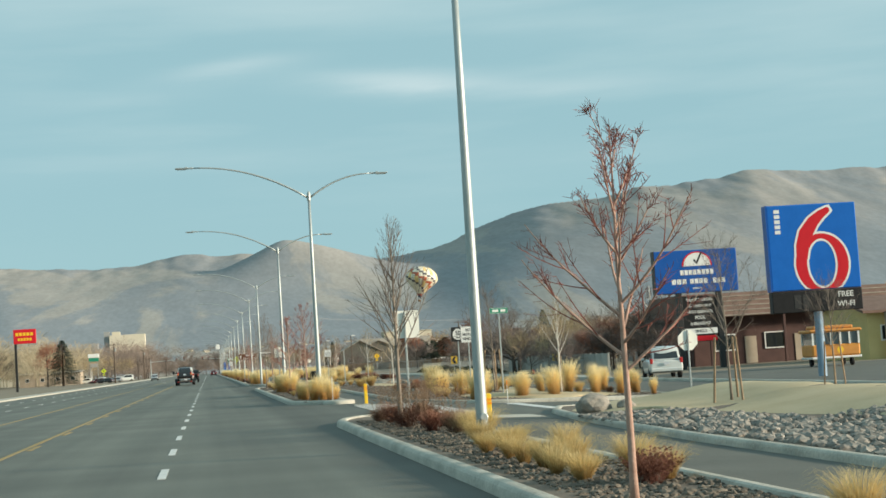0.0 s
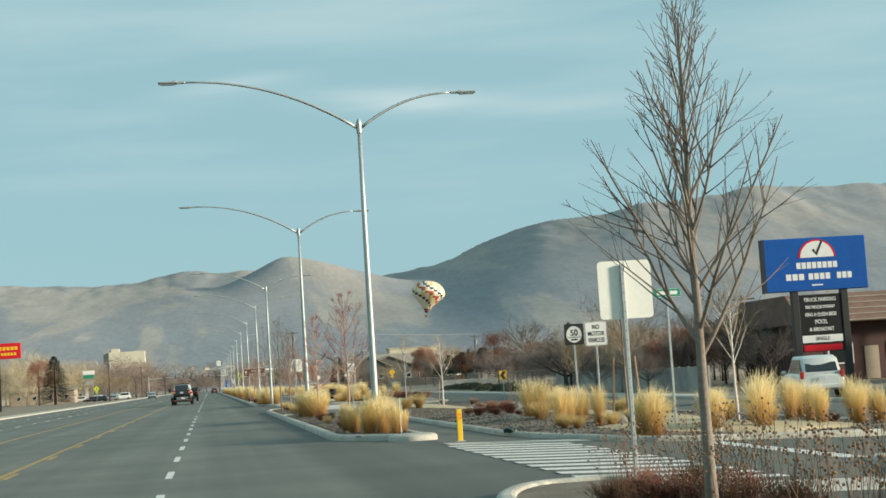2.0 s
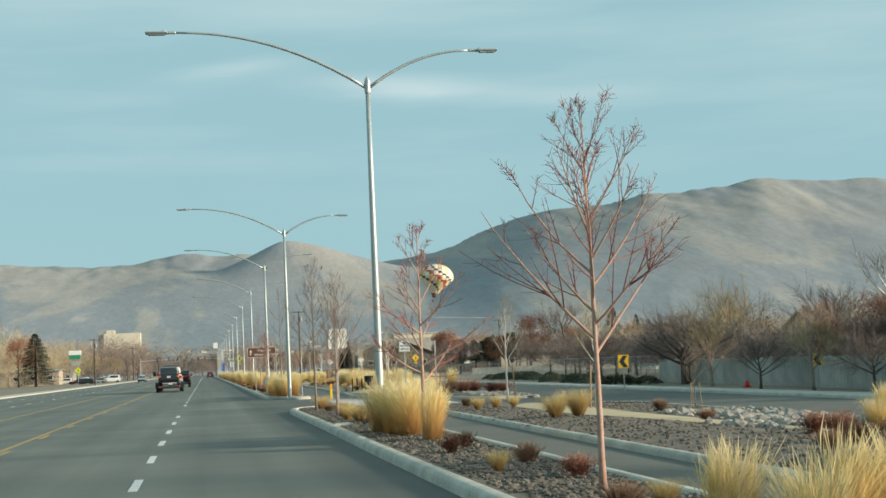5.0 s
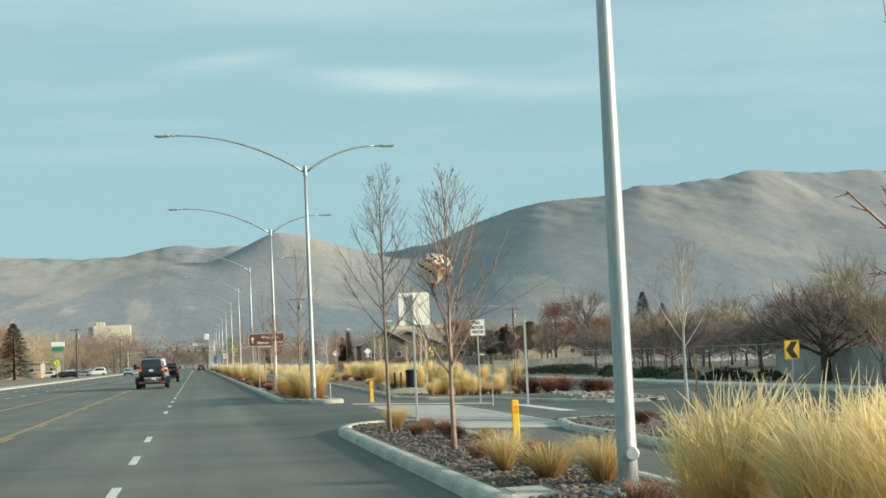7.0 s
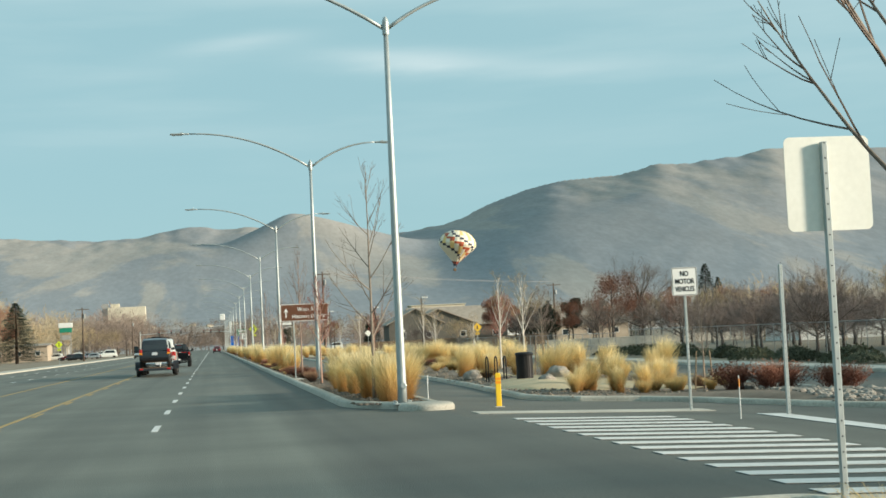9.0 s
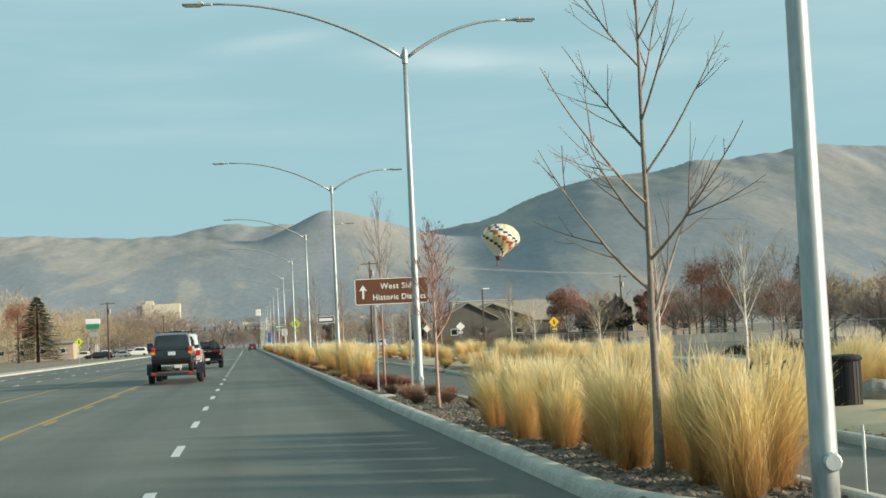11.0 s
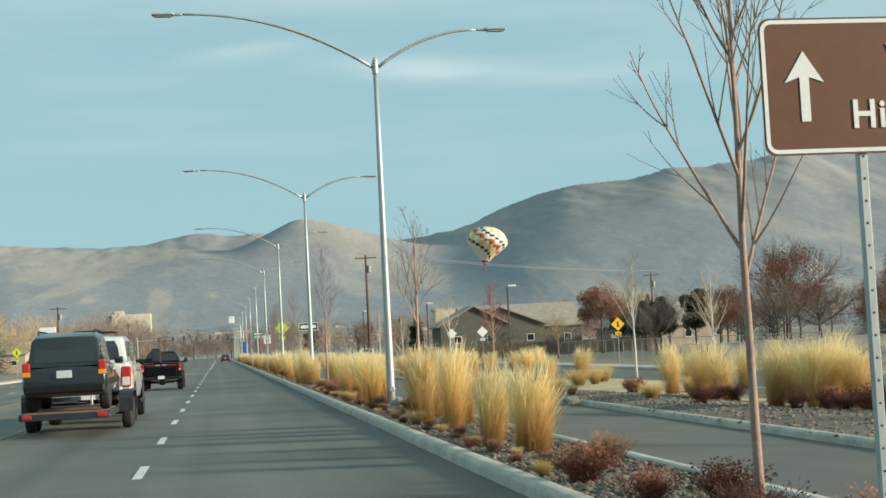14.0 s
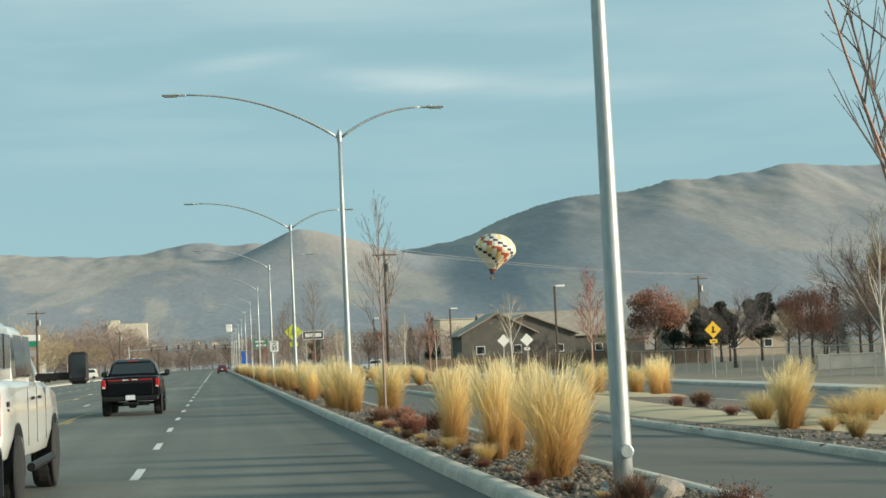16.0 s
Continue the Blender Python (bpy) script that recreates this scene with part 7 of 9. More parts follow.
car_trailer(-3.25, 194.75)
carried_suv = wagon("suv", "old dark grey sport utility vehicle strapped on the car trailer", -3.25, 189.1, M_GREYPAINT, W=0.90, L=4.4, H=1.70, lit=True)
carried_suv.location.z += 0.545
for sx in (-1, 1):
    s = Shape()
    s.box((sx * 0.80, 0.025, 0.83), (0.17, 0.02, 0.1), bevel=0.008)
    part("amber_lens", s, M_MARK_O, carried_suv, "amber turn lens below the red lamp")
    s = Shape()
    s.tube([(sx * 0.60, 0.8, 1.70), (sx * 0.60, 0.85, 1.76), (sx * 0.60, 2.4, 1.76), (sx * 0.60, 2.45, 1.70)], 0.018, 6)
    part("roof_rail", s, M_PLASTIC, carried_suv)
    s = Shape()
    s.box((sx * 0.905, 2.1, 0.62), (0.025, 3.2, 0.14), bevel=0.01)
    part("side_cladding", s, M_PLASTIC, carried_suv, "dark plastic side cladding")


# ---- the motel and its signs ----
t = thing("pole_sign", "tall blue motel sign with a large red numeral shape", "sign", "motel signs", (27.8, 66.0, 0.43), -4)
s = Shape()
s.box((0, 0.2, 5.6), (4.25, 0.55, 4.0), bevel=0.04)
part("cabinet", s, M_SKYBLUE, t)
part("dark_edge", Shape().box((-2.15, 0.2, 5.6), (0.08, 0.57, 4.02)), M_BLUE, t)


def loop_shape(g, y):
    """A swept loop with a curved stem, its strokes widened by g on both sides and cut off at the cabinet's foot."""
    s = Shape()
    n = 36
    ring = [(math.cos(2 * math.pi * i / n), math.sin(2 * math.pi * i / n)) for i in range(n)]
    s.v = [(0.35 + (1.26 + g) * a, y, -0.8 + (1.40 + g) * b) for a, b in ring] + [(0.35 + (0.73 - g) * a, y, -0.8 + (1.16 - g) * b) for a, b in ring]
    s.f = [(i, n + i, n + (i + 1) % n, (i + 1) % n) for i in range(n)]
    line = [Vector(q) for q in ((-0.60, -0.55), (-0.53, 0.05), (-0.34, 0.62), (0.05, 1.17), (0.45, 1.5), (0.80, 1.70), (0.86 + g, 1.735 + g * 0.5))]
    half = (0.26, 0.31, 0.33, 0.27, 0.20, 0.13, 0.07)
    m = len(s.v)
    for i, q in enumerate(line):
        d = (line[min(i + 1, 6)] - line[max(i - 1, 0)]).normalized()
        o = Vector((-d.y, d.x)) * (half[i] + g)
        s.v += [(q.x + o.x, y - 0.002, q.y + o.y), (q.x - o.x, y - 0.002, q.y - o.y)]
    s.f += [(m + 2 * i, m + 2 * i + 1, m + 2 * i + 3, m + 2 * i + 2) for i in range(6)]
    s.v = [(a, b, max(c, -1.97)) for a, b, c in s.v]
    s.m = [0] * len(s.f)
    return s


part("numeral_outline", loop_shape(0.1, -0.083), M_SIGN_W, t, "white outlined loop shape", loc=(0, 0, 5.6))
part("numeral_shape", loop_shape(0.0, -0.088), M_RED, t, "red loop shape", loc=(0, 0, 5.6))
for i in range(5):
    part("word_bar", Shape().box((-1.66, -0.083, 6.35 + 0.24 * i), (0.26, 0.006, 0.17)), M_SIGN_W, t)
s = Shape()
s.box((0, 0.2, 3.08), (4.3, 0.5, 1.0), bevel=0.03)
pan = part("reader_board", s, M_PLASTIC, t)
letters("FREE", 0.36, M_SIGN_W, pan, (1.35, -0.06, 3.32))
letters("WI-FI", 0.36, M_SIGN_W, pan, (1.35, -0.06, 2.88))
for i in range(2):
    part("digit_panel", Shape().box((-0.95 + 0.4 * i, -0.055, 3.08), (0.32, 0.01, 0.62), bevel=0.003), M_BLACK, pan)
s = Shape()
s.lathe([(0.2, -0.6), (0.2, 3.0)], 16, (0.05, 0.2, 0))
part("column", s, M_COLUMN, t)

t = thing("pole_sign", "blue inn sign with a white half disc over a letter board", "sign", "motel signs", (34.75, 103.6, 0.43), -3)
s = Shape()
s.box((0, 0.25, 6.57), (6.1, 0.6, 3.08), bevel=0.04)
part("cabinet", s, M_BLUE, t)
part("frame_edge", Shape().box((-3.08, 0.25, 6.57), (0.1, 0.62, 3.1)), M_BLACK, t)
half = [(1.0 * math.cos(radians(a)), 0.95 * math.sin(radians(a))) for a in range(0, 181, 12)]
part("red_half_ring", sheet([(x * 1.12, z * 1.1) for x, z in half], 0.055, 0.062), M_RED, t, loc=(0.1, -0.12, 6.95))
part("half_disc", sheet(half, 0.063, 0.07), M_SIGN_W, t, "white half disc", loc=(0.1, -0.135, 6.95))
part("tick_shape", sheet([(-0.28, 0.42), (-0.16, 0.5), (-0.05, 0.3), (0.3, 0.98), (0.42, 0.94), (0.0, 0.1)], 0.07, 0.078), M_BLACK, t, loc=(0.1, -0.15, 6.95))
for x, z, w, h in ((0.05, 6.5, 2.5, 0.36), (-1.3, 5.85, 1.15, 0.36), (0.15, 5.85, 1.35, 0.36), (1.65, 5.85, 0.95, 0.36), (0.0, 5.35, 0.8, 0.08)):
    n = max(1, int(w / 0.31))
    for i in range(n if h > 0.1 else 1):
        ww = w / n if h > 0.1 else w
        part("word_bar", Shape().box((x - w / 2 + ww * (i + 0.5) if h > 0.1 else x, -0.055, z), (ww * 0.8, 0.006, h)), M_SIGN_W, t)
s = Shape()
s.box((0.1, 0.25, 3.15), (2.6, 0.3, 3.3), bevel=0.02)
b = part("letter_board", s, M_PLASTIC, t)
for k, (word, size, narrow) in enumerate((("TRUCK PARKING", 0.31, 0.8), ("FREE WIRELESS INTERNET", 0.25, 0.62), ("KING & QUEEN BEDS", 0.29, 0.68), ("POOL", 0.34, 0.85), ("& BREAKFAST", 0.3, 0.8))):
    letters(word, size, M_SIGN_W, b, (0.1, 0.09, 4.5 - 0.43 * k), squeeze=narrow)
s = Shape()
s.box((0.1, 0.09, 2.24), (2.4, 0.02, 0.42))
pale_strip = part("pale_strip", s, M_SIGN_W, b)
letters("SINGLE", 0.3, M_BLACK, pale_strip, (0.1, 0.076, 2.24), squeeze=0.9)
s = Shape()
s.box((0.1, 0.09, 1.72), (2.3, 0.02, 0.36))
part("red_strip", s, M_RED, b)
for x in (-1.35, 1.6):
    s = Shape()
    s.box((x, 0.25, 2.25), (0.4, 0.4, 5.7), bevel=0.02)
    part("column", s, M_BLACK, t)

# octagonal sign seen from behind
t = thing("stop_sign", "bare back of an octagonal stop sign on a post", "sign", "road signs", (16.3, 50.5, 0.0))
part("panel", sheet([(0.38 * math.cos(radians(22.5 + 45 * i)), 2.05 + 0.38 * math.sin(radians(22.5 + 45 * i))) for i in range(8)], -0.006, 0.0), M_SIGN_BACK, t)
post(t, 0, 2.4, y=-0.035)


def gable(s, x0, x1, y0, y1, z, ridge, over=0.4, slot=0, along="x"):
    """A pitched roof with its ridge along x or y."""
    x0, x1, y0, y1 = x0 - over, x1 + over, y0 - over, y1 + over
    k = 0.18
    if along == "x":
        c = (y0 + y1) / 2
        prof = [(y0, z), (c, ridge), (y1, z), (y1, z - k), (c, ridge - k), (y0, z - k)]
        v = [(x0, a, b) for a, b in prof] + [(x1, a, b) for a, b in prof]
    else:
        c = (x0 + x1) / 2
        prof = [(x0, z), (c, ridge), (x1, z), (x1, z - k), (c, ridge - k), (x0, z - k)]
        v = [(a, y0, b) for a, b in prof] + [(a, y1, b) for a, b in prof]
    q = [(i, (i + 1) % 6, 6 + (i + 1) % 6, 6 + i) for i in range(6)] + [(0, 5, 4, 1), (1, 4, 3, 2), (6, 7, 10, 11), (7, 8, 9, 10)]
    s.add(v, q, slot)


def window(parent, x, y, z, w, h, glass=None):
    s = Shape()
    b = 0.08
    s.box((0, 0, h / 2 - b / 2), (w, 0.1, b))
    s.box((0, 0, -h / 2 + b / 2), (w, 0.1, b))
    s.box((-w / 2 + b / 2, 0, 0), (b, 0.1, h - 2 * b))
    s.box((w / 2 - b / 2, 0, 0), (b, 0.1, h - 2 * b))
    wi = part("window", s, M_SIGN_W, parent, loc=(x, y, z))
    part("pane", Shape().box((0, 0.02, 0), (w - 0.1, 0.03, h - 0.1)), glass or M_GLASS, wi)
    return wi


def house(name, label, x, y, w, d, wall_h, ridge, wall, roof, along="x", wins=3, garage=False, cat="house", group="houses beyond the street", rz=0):
    t = thing(name, label, cat, group, (x, y, 0), rz)
    s = Shape()
    s.box((0, d / 2, wall_h / 2 - 0.1), (w, d, wall_h + 0.2))
    if along == "x":
        for sx in (-1, 1):
            s.add([(sx * w / 2, 0, wall_h), (sx * w / 2, d, wall_h), (sx * w / 2, d / 2, ridge - 0.1)], [(0, 1, 2)])
    else:
        for yy in (0, d):
            s.add([(-w / 2, yy, wall_h), (w / 2, yy, wall_h), (0, yy, ridge - 0.1)], [(0, 1, 2)])
    part("wall", s, wall, t)
    r = Shape()
    gable(r, -w / 2, w / 2, 0, d, wall_h + 0.1, ridge, 0.5, along=along)
    part("roof", r, roof, t)
    for i in range(wins):
        window(t, -w / 2 + w * (i + 0.5) / wins, -0.03, wall_h * 0.55, 1.2, 1.1)
    return t


# the brown-roofed motel wing and the yellow wing
t = thing("motel_building", "long two-tone motel with a ribbed brown mansard roof", "motel", "", (48.0, 112.0, 0))
s = Shape()
s.box((8, 5, 2.0), (38, 10, 4.2))
part("wall", s, M_STUCCO_R, t)
s = Shape()
s.add([(-11.6, -1.4, 3.7), (27.6, -1.4, 3.7), (27.6, 0.8, 5.6), (-11.6, 0.8, 5.6), (-11.6, 11, 3.7), (27.6, 11, 3.7), (27.6, 9, 5.6), (-11.6, 9, 5.6)], [(0, 1, 2, 3), (3, 2, 6, 7), (5, 4, 7, 6), (0, 3, 7, 4), (1, 5, 6, 2), (0, 4, 5, 1)])
rf = part("roof", s, M_ROOF_BROWN, t)
for i in range(5):
    rb = Shape()
    rb.box((8, -1.35 + 0.44 * i, 3.78 + 0.38 * i), (39.2, 0.1, 0.09), bevel=0.02)
    part("roof_batten", rb, M_ROOF_GREY, rf)
for i in range(17):
    part("siding_board", Shape().box((-11.03, 0.3 + 0.6 * i, 1.9), (0.05, 0.5, 3.9), bevel=0.012), M_STUCCO_R, t)
for i in range(9):
    window(t, -8.5 + 4.1 * i, -0.04, 1.7, 1.7, 1.3)
for i in range(8):
    s = Shape()
    s.box((-6.4 + 4.1 * i, -0.03, 1.05), (0.95, 0.06, 2.1), bevel=0.01)
    part("door", s, M_STUCCO_T, t)
for i in range(7):
    s = Shape()
    s.box((-10 + 6.0 * i, -1.2, 1.8), (0.2, 0.2, 3.7), bevel=0.02)
    part("porch_post", s, M_STUCCO_R, t)
t = house("motel_annex", "yellow stucco motel wing with a brown roof", 47.0, 96.0, 6.0, 8.0, 3.2, 4.4, M_STUCCO_Y, M_ROOF_BROWN, wins=2, cat="motel", group="")
s = Shape()
s.box((-1.6, -0.4, 1.6), (0.5, 0.5, 3.2), bevel=0.03)
part("pillar", s, M_STUCCO_T, t)

# orange and cream trolley-shaped kiosk under the sign
t = thing("trolley_kiosk", "orange and cream trolley-shaped kiosk on wheels", "kiosk", "", (36.4, 84.0, 0), -4, 0.82)
s = Shape()
s.box((0, 1.2, 1.15), (3.6, 2.4, 0.9), bevel=0.12)
part("lower_body", s, M_TROLLEY, t)
s = Shape()
s.box((0, 1.2, 0.62), (3.7, 2.5, 0.16), bevel=0.04)
part("skirt", s, M_SIGN_W, t)
for i in range(6):
    for yy in (0.02, 2.38):
        part("window_post", Shape().box((-1.7 + 0.68 * i, yy, 2.0), (0.12, 0.1, 0.9)), M_SIGN_W, t)
part("glazing", Shape().box((0, 1.2, 2.0), (3.4, 2.2, 0.86)), M_GLASS2, t)
s = Shape()
s.box((0, 1.2, 2.56), (3.9, 2.7, 0.24), bevel=0.1)
s.box((0, 1.2, 2.8), (3.0, 1.6, 0.3), bevel=0.1)
part("roof", s, M_TROLLEY, t)
part("emblem", sheet([(0.25 * math.cos(radians(a)), 0.25 * math.sin(radians(a))) for a in range(0, 360, 30)], 0.006, 0.012), M_YELLOW, t, loc=(0.3, -0.012, 1.15))
for x in (-1.2, 1.2):
    for yy in (0.3, 2.1):
        wheel(t, x, yy, 0.3, 0.2)


# ---- walls and fences behind the frontage street ----
t = tagged(new("wall_frontage"), "grey corrugated panel wall behind the street", "wall", "", "structure")
for i in range(23):
    s = Shape()
    n = 10
    v, q = [], []
    for j in range(n + 1):
        u = j / n
        off = 0.03 * (1 if j % 2 else -1)
        v += [(off, 2.2 * u, 0), (off, 2.2 * u, 1.5)]
    q = [(2 * j, 2 * j + 2, 2 * j + 3, 2 * j + 1) for j in range(n)]
    s.add(v, q)
    s.box((0.05, 0, 0.75), (0.1, 0.1, 1.6))
    part("panel", s, M_WALLGREY, t, loc=(27.9 + 0.13 * i, 104 + 2.2 * i, -0.43), rz=-3.4)


def chain_fence(name, label, x0, y0, x1, y1, h, step=2.6):
    t = thing(name, label, "fence", "", (x0, y0, 0))
    L = math.hypot(x1 - x0, y1 - y0)
    d = Vector(((x1 - x0) / L, (y1 - y0) / L, 0))
    n = int(L / step)
    s = Shape()
    s.lathe([(0.022, -0.1), (0.022, h), (0.0, h + 0.04)], 7)
    pm = s.mesh("post", M_FENCE)
    for i in range(n + 1):
        ob = new("post", pm)
        ob.parent = t
        ob.location = d * (L * i / n)
    s = Shape()
    s.tube([(0, 0, h), d * L + Vector((0, 0, h))], 0.022, 6)
    part("top_rail", s, M_FENCE, t)
    s = Shape()
    k = 0
    while k * 0.3 < L + h:
        a, b = max(0.0, k * 0.3 - h), min(L, k * 0.3)
        if b > a:
            za, zb = h - (k * 0.3 - a - 0) if a > 0 else h - k * 0.3, 0
            p0, p1 = d * a, d * b
            s.tube([p0 + Vector((0, 0, min(h, k * 0.3 - a))), p1 + Vector((0, 0, max(0.02, k * 0.3 - b)))], 0.0032, 3, caps=False)
            s.tube([p0 + Vector((0, 0, h - min(h, k * 0.3 - a) + 0.02)), p1 + Vector((0, 0, h - max(0.02, k * 0.3 - b)))], 0.0032, 3, caps=False)
        k += 1
    part("mesh", s, M_FENCE, t)
    return t


chain_fence("chain_link_fence", "grey chain-link fence along the frontage", 31.0, 155.2, 33.0, 214, 1.8)
chain_fence("chain_link_fence", "grey chain-link fence by the park", 31.5, 214.5, 31.5, 292, 1.6)
t = thing("board_fence", "brown board fence in front of houses", "fence", "", (22.0, 333, 0))
bm_ = Shape()
bm_.box((0, 0, 0.8), (0.9, 0.05, 1.6), bevel=0.01)
bm_ = bm_.mesh("board", M_CORTEN)
for i in range(34):
    ob = new("board", bm_)
    ob.parent = t
    ob.location = (0.92 * i, 0.02 * (i % 2), 0)
t = thing("low_wall", "low white wall by the park", "wall", "", (38.3, 270, 0))
s = Shape()
s.box((18, 0, 0.4), (36, 0.25, 0.9), bevel=0.03)
s.box((18, 0, 0.88), (36.1, 0.35, 0.1), bevel=0.02)
part("coping_and_body", s, M_CONC, t)

# houses
house("house", "grey-green house with a tan-grey gabled roof", 37.5, 375, 10.0, 8.9, 4.4, 7.4, M_STUCCO_D, M_ROOF_GREY, "y", 2)
house("house", "grey-green house with a tan-grey gabled roof", 43.2, 384, 14, 9.9, 4.2, 7.3, M_STUCCO_D, M_ROOF_GREY, "y", 3)
house("house", "dark house with a long tan-grey roof behind the gabled fronts", 49.0, 394, 19, 12, 4.0, 7.9, M_STUCCO_D, M_ROOF_GREY, "x", 4)
house("house", "tan house with a grey-brown gabled roof", 72, 380, 15, 12, 3.0, 6.8, M_STUCCO_T, M_ROOF_GREY, "x", 3)
house("house", "grey house with a gabled roof", 70, 402, 9, 10, 3.2, 6.2, M_STUCCO_G, M_ROOF_GREY, "y", 2)
house("house", "small white house among trees", 62, 236, 13, 9, 2.8, 4.6, M_SIGN_W, M_ROOF_GREY, "x", 3)
house("house", "pale house among trees", 78, 205, 14, 9, 2.8, 4.8, M_STUCCO_G, M_ROOF_GREY, "x", 3)
house("house", "dark-roofed house among trees", 60, 175, 16, 10, 3.0, 5.2, M_STUCCO_G, M_ROOF_GREY, "x", 3)
house("shop_building", "flat pale shop beyond the trees", -52, 560, 18, 14, 4.2, 4.6, M_STUCCO_G, M_ROOF_GREY, "x", 5, cat="shop")
house("shop_building", "low shop on the west side of the road", -48, 470, 18, 12, 3.8, 4.4, M_STUCCO_T, M_ROOF_GREY, "x", 4, cat="shop")
house("office_building", "pale stucco block beyond the houses", 108, 810, 26, 14, 17, 17.4, M_PALE, M_PALE, "x", 6, cat="office")
house("shop_building", "long low white building beyond the houses", 136, 830, 34, 12, 12, 12.4, M_SIGN_W, M_ROOF_GREY, "x", 6, cat="shop")
house("shop_building", "low white shop at the end of the road", -25, 900, 12, 10, 6, 6.3, M_STUCCO_G, M_ROOF_GREY, "x", 3, cat="shop")
house("shop_building", "pale block on the west side", -75, 640, 22, 12, 8, 8.4, M_PALE, M_ROOF_GREY, "x", 4, cat="shop")
t, c = sign("pole_sign", "black and white business sign by the road", 15.5, 417, 5.7, 3.4, 1.4, M_BLACK, M_SIGN_W, (-1.2, 1.2), base=0.0, group="", bw=0.1)
part("word_bar", Shape().box((0, -0.009, c), (2.6, 0.003, 0.6)), M_SIGN_W, t)

# the pale government block in the distance
t = thing("office_building", "large pale office block with rows of windows far away", "office", "", (-99.5, 1930, 20))
s = Shape()
s.box((0, 12, 16), (44, 24, 36))
part("wall", s, M_PALE, t)
part("penthouse", Shape().box((-14, 12, 36), (10, 10, 5)), M_PALE, t)
part("tower", Shape().box((-25.5, 12, 18), (7, 12, 42)), M_STUCCO_G, t)
wm = Shape().box((0, 0, 0), (2.4, 0.4, 4.6)).mesh("window", M_GLASS)
for k in range(2):
    for i in range(9):
        ob = new("window", wm)
        ob.parent = t
        ob.location = (-18 + 4.5 * i, -0.1, 11 - 9 * k)
t = thing("office_building", "grey stepped building far away", "office", "", (-132, 1700, 16))
part("wall", Shape().box((0, 8, 8), (30, 16, 20)), M_STUCCO_G, t)
part("upper_storey", Shape().box((5, 8, 21), (14, 12, 6)), M_STUCCO_G, t)

# ---- poles, wires, other lamps ----
def utility_pole(x, y, h, label="brown wooden utility pole with a crossarm", rz=0):
    t = thing("utility_pole", label, "utility pole", "utility poles", (x, y, 0), rz)
    s = Shape()
    s.lathe([(0.17, -0.1), (0.15, h * 0.5), (0.11, h), (0.0, h + 0.02)], 10)
    part("pole", s, M_UTIL, t, smooth=True)
    s = Shape()
    s.box((0, -0.12, h - 0.35), (2.4, 0.11, 0.13), bevel=0.01)
    arm = part("crossarm", s, M_UTIL, t)
    for i in (-1.1, -0.5, 0.5, 1.1):
        s = Shape()
        s.lathe([(0.03, 0), (0.05, 0.05), (0.03, 0.1), (0.045, 0.14), (0.0, 0.17)], 8)
        part("insulator", s, M_FENCE, arm, loc=(i, -0.12, h - 0.29))
    s = Shape()
    s.lathe([(0.2, 0), (0.22, 0.08), (0.22, 0.75), (0.16, 0.85), (0.0, 0.87)], 12)
    part("transformer", s, M_FENCE, t, "grey transformer can", loc=(0.32, 0, h - 2.0))
    return t


utility_pole(16.75, 323.5, 12.4)
utility_pole(60.0, 358.0, 10.4, rz=8)
utility_pole(-23.5, 385, 10.0)
utility_pole(48.0, 152.0, 7.4, "dark wooden utility pole among trees")
utility_pole(-23.5, 560, 11.0)


def wire(name, a, b, sag, r=0.02):
    s = Shape()
    a, b = Vector(a), Vector(b)
    s.tube([a.lerp(b, i / 12) - Vector((0, 0, sag * 4 * (i / 12) * (1 - i / 12))) for i in range(13)], r, 4)
    solo(name, s, M_WIRE, "thin overhead cable between utility poles", "cable", "overhead cables")


wire("overhead_cable", (16.0, 323.4, 12.2), (59.0, 357.8, 10.2), 0.5)
wire("overhead_cable", (17.6, 323.4, 12.2), (60.9, 357.8, 10.2), 0.5)


def lot_lamp(x, y, h):
    t = thing("lamp_post", "dark square lamp post in a parking lot", "lamp post", "parking lot lamps", (x, y, 0))
    part("pole", Shape().box((0, 0, h / 2), (0.16, 0.16, h), bevel=0.02), M_UTIL, t)
    part("lamp_head", Shape().box((0.45, 0, h + 0.02), (0.8, 0.3, 0.18), bevel=0.04), M_SIGN_W, t)
    return t


l0 = lot_lamp(27.0, 349.0, 7.3)
again(l0, 28.2, 300.0, 0, 0, 1.0)
again(l0, 24.0, 405.0, 0, 0, 1.1)

# west side: business signs, signals
t = thing("pole_sign", "white and green business sign on posts", "sign", "roadside business signs", (-35.5, 480, 0))
part("top_panel", Shape().box((0, 0, 8.6), (3.4, 0.5, 1.2), bevel=0.08), M_SIGN_W, t)
part("green_panel", Shape().box((0, 0, 7.4), (3.0, 0.5, 1.1), bevel=0.04), M_GREEN, t)
part("lower_panel", Shape().box((0, 0, 5.6), (2.0, 0.4, 1.2), bevel=0.04), M_STUCCO_G, t)
for x in (-1.2, 1.2):
    part("column", Shape().box((x, 0, 3.4), (0.2, 0.2, 7.0)), M_STUCCO_G, t)
t = thing("pole_sign", "red business sign on a dark pole", "sign", "roadside business signs", (-31.5, 268.5, 0))
part("cabinet", Shape().box((0, 0, 9.6), (3.8, 0.5, 2.5), bevel=0.05), M_RED, t)
for j in range(5):
    part("word_bar", Shape().box((-1.3 + 0.62 * j, -0.26, 10.0), (0.48, 0.01, 0.55)), M_YELLOW, t)
    part("word_bar", Shape().box((-1.0 + 0.5 * j, -0.26, 9.1), (0.38, 0.01, 0.45)), M_YELLOW, t)
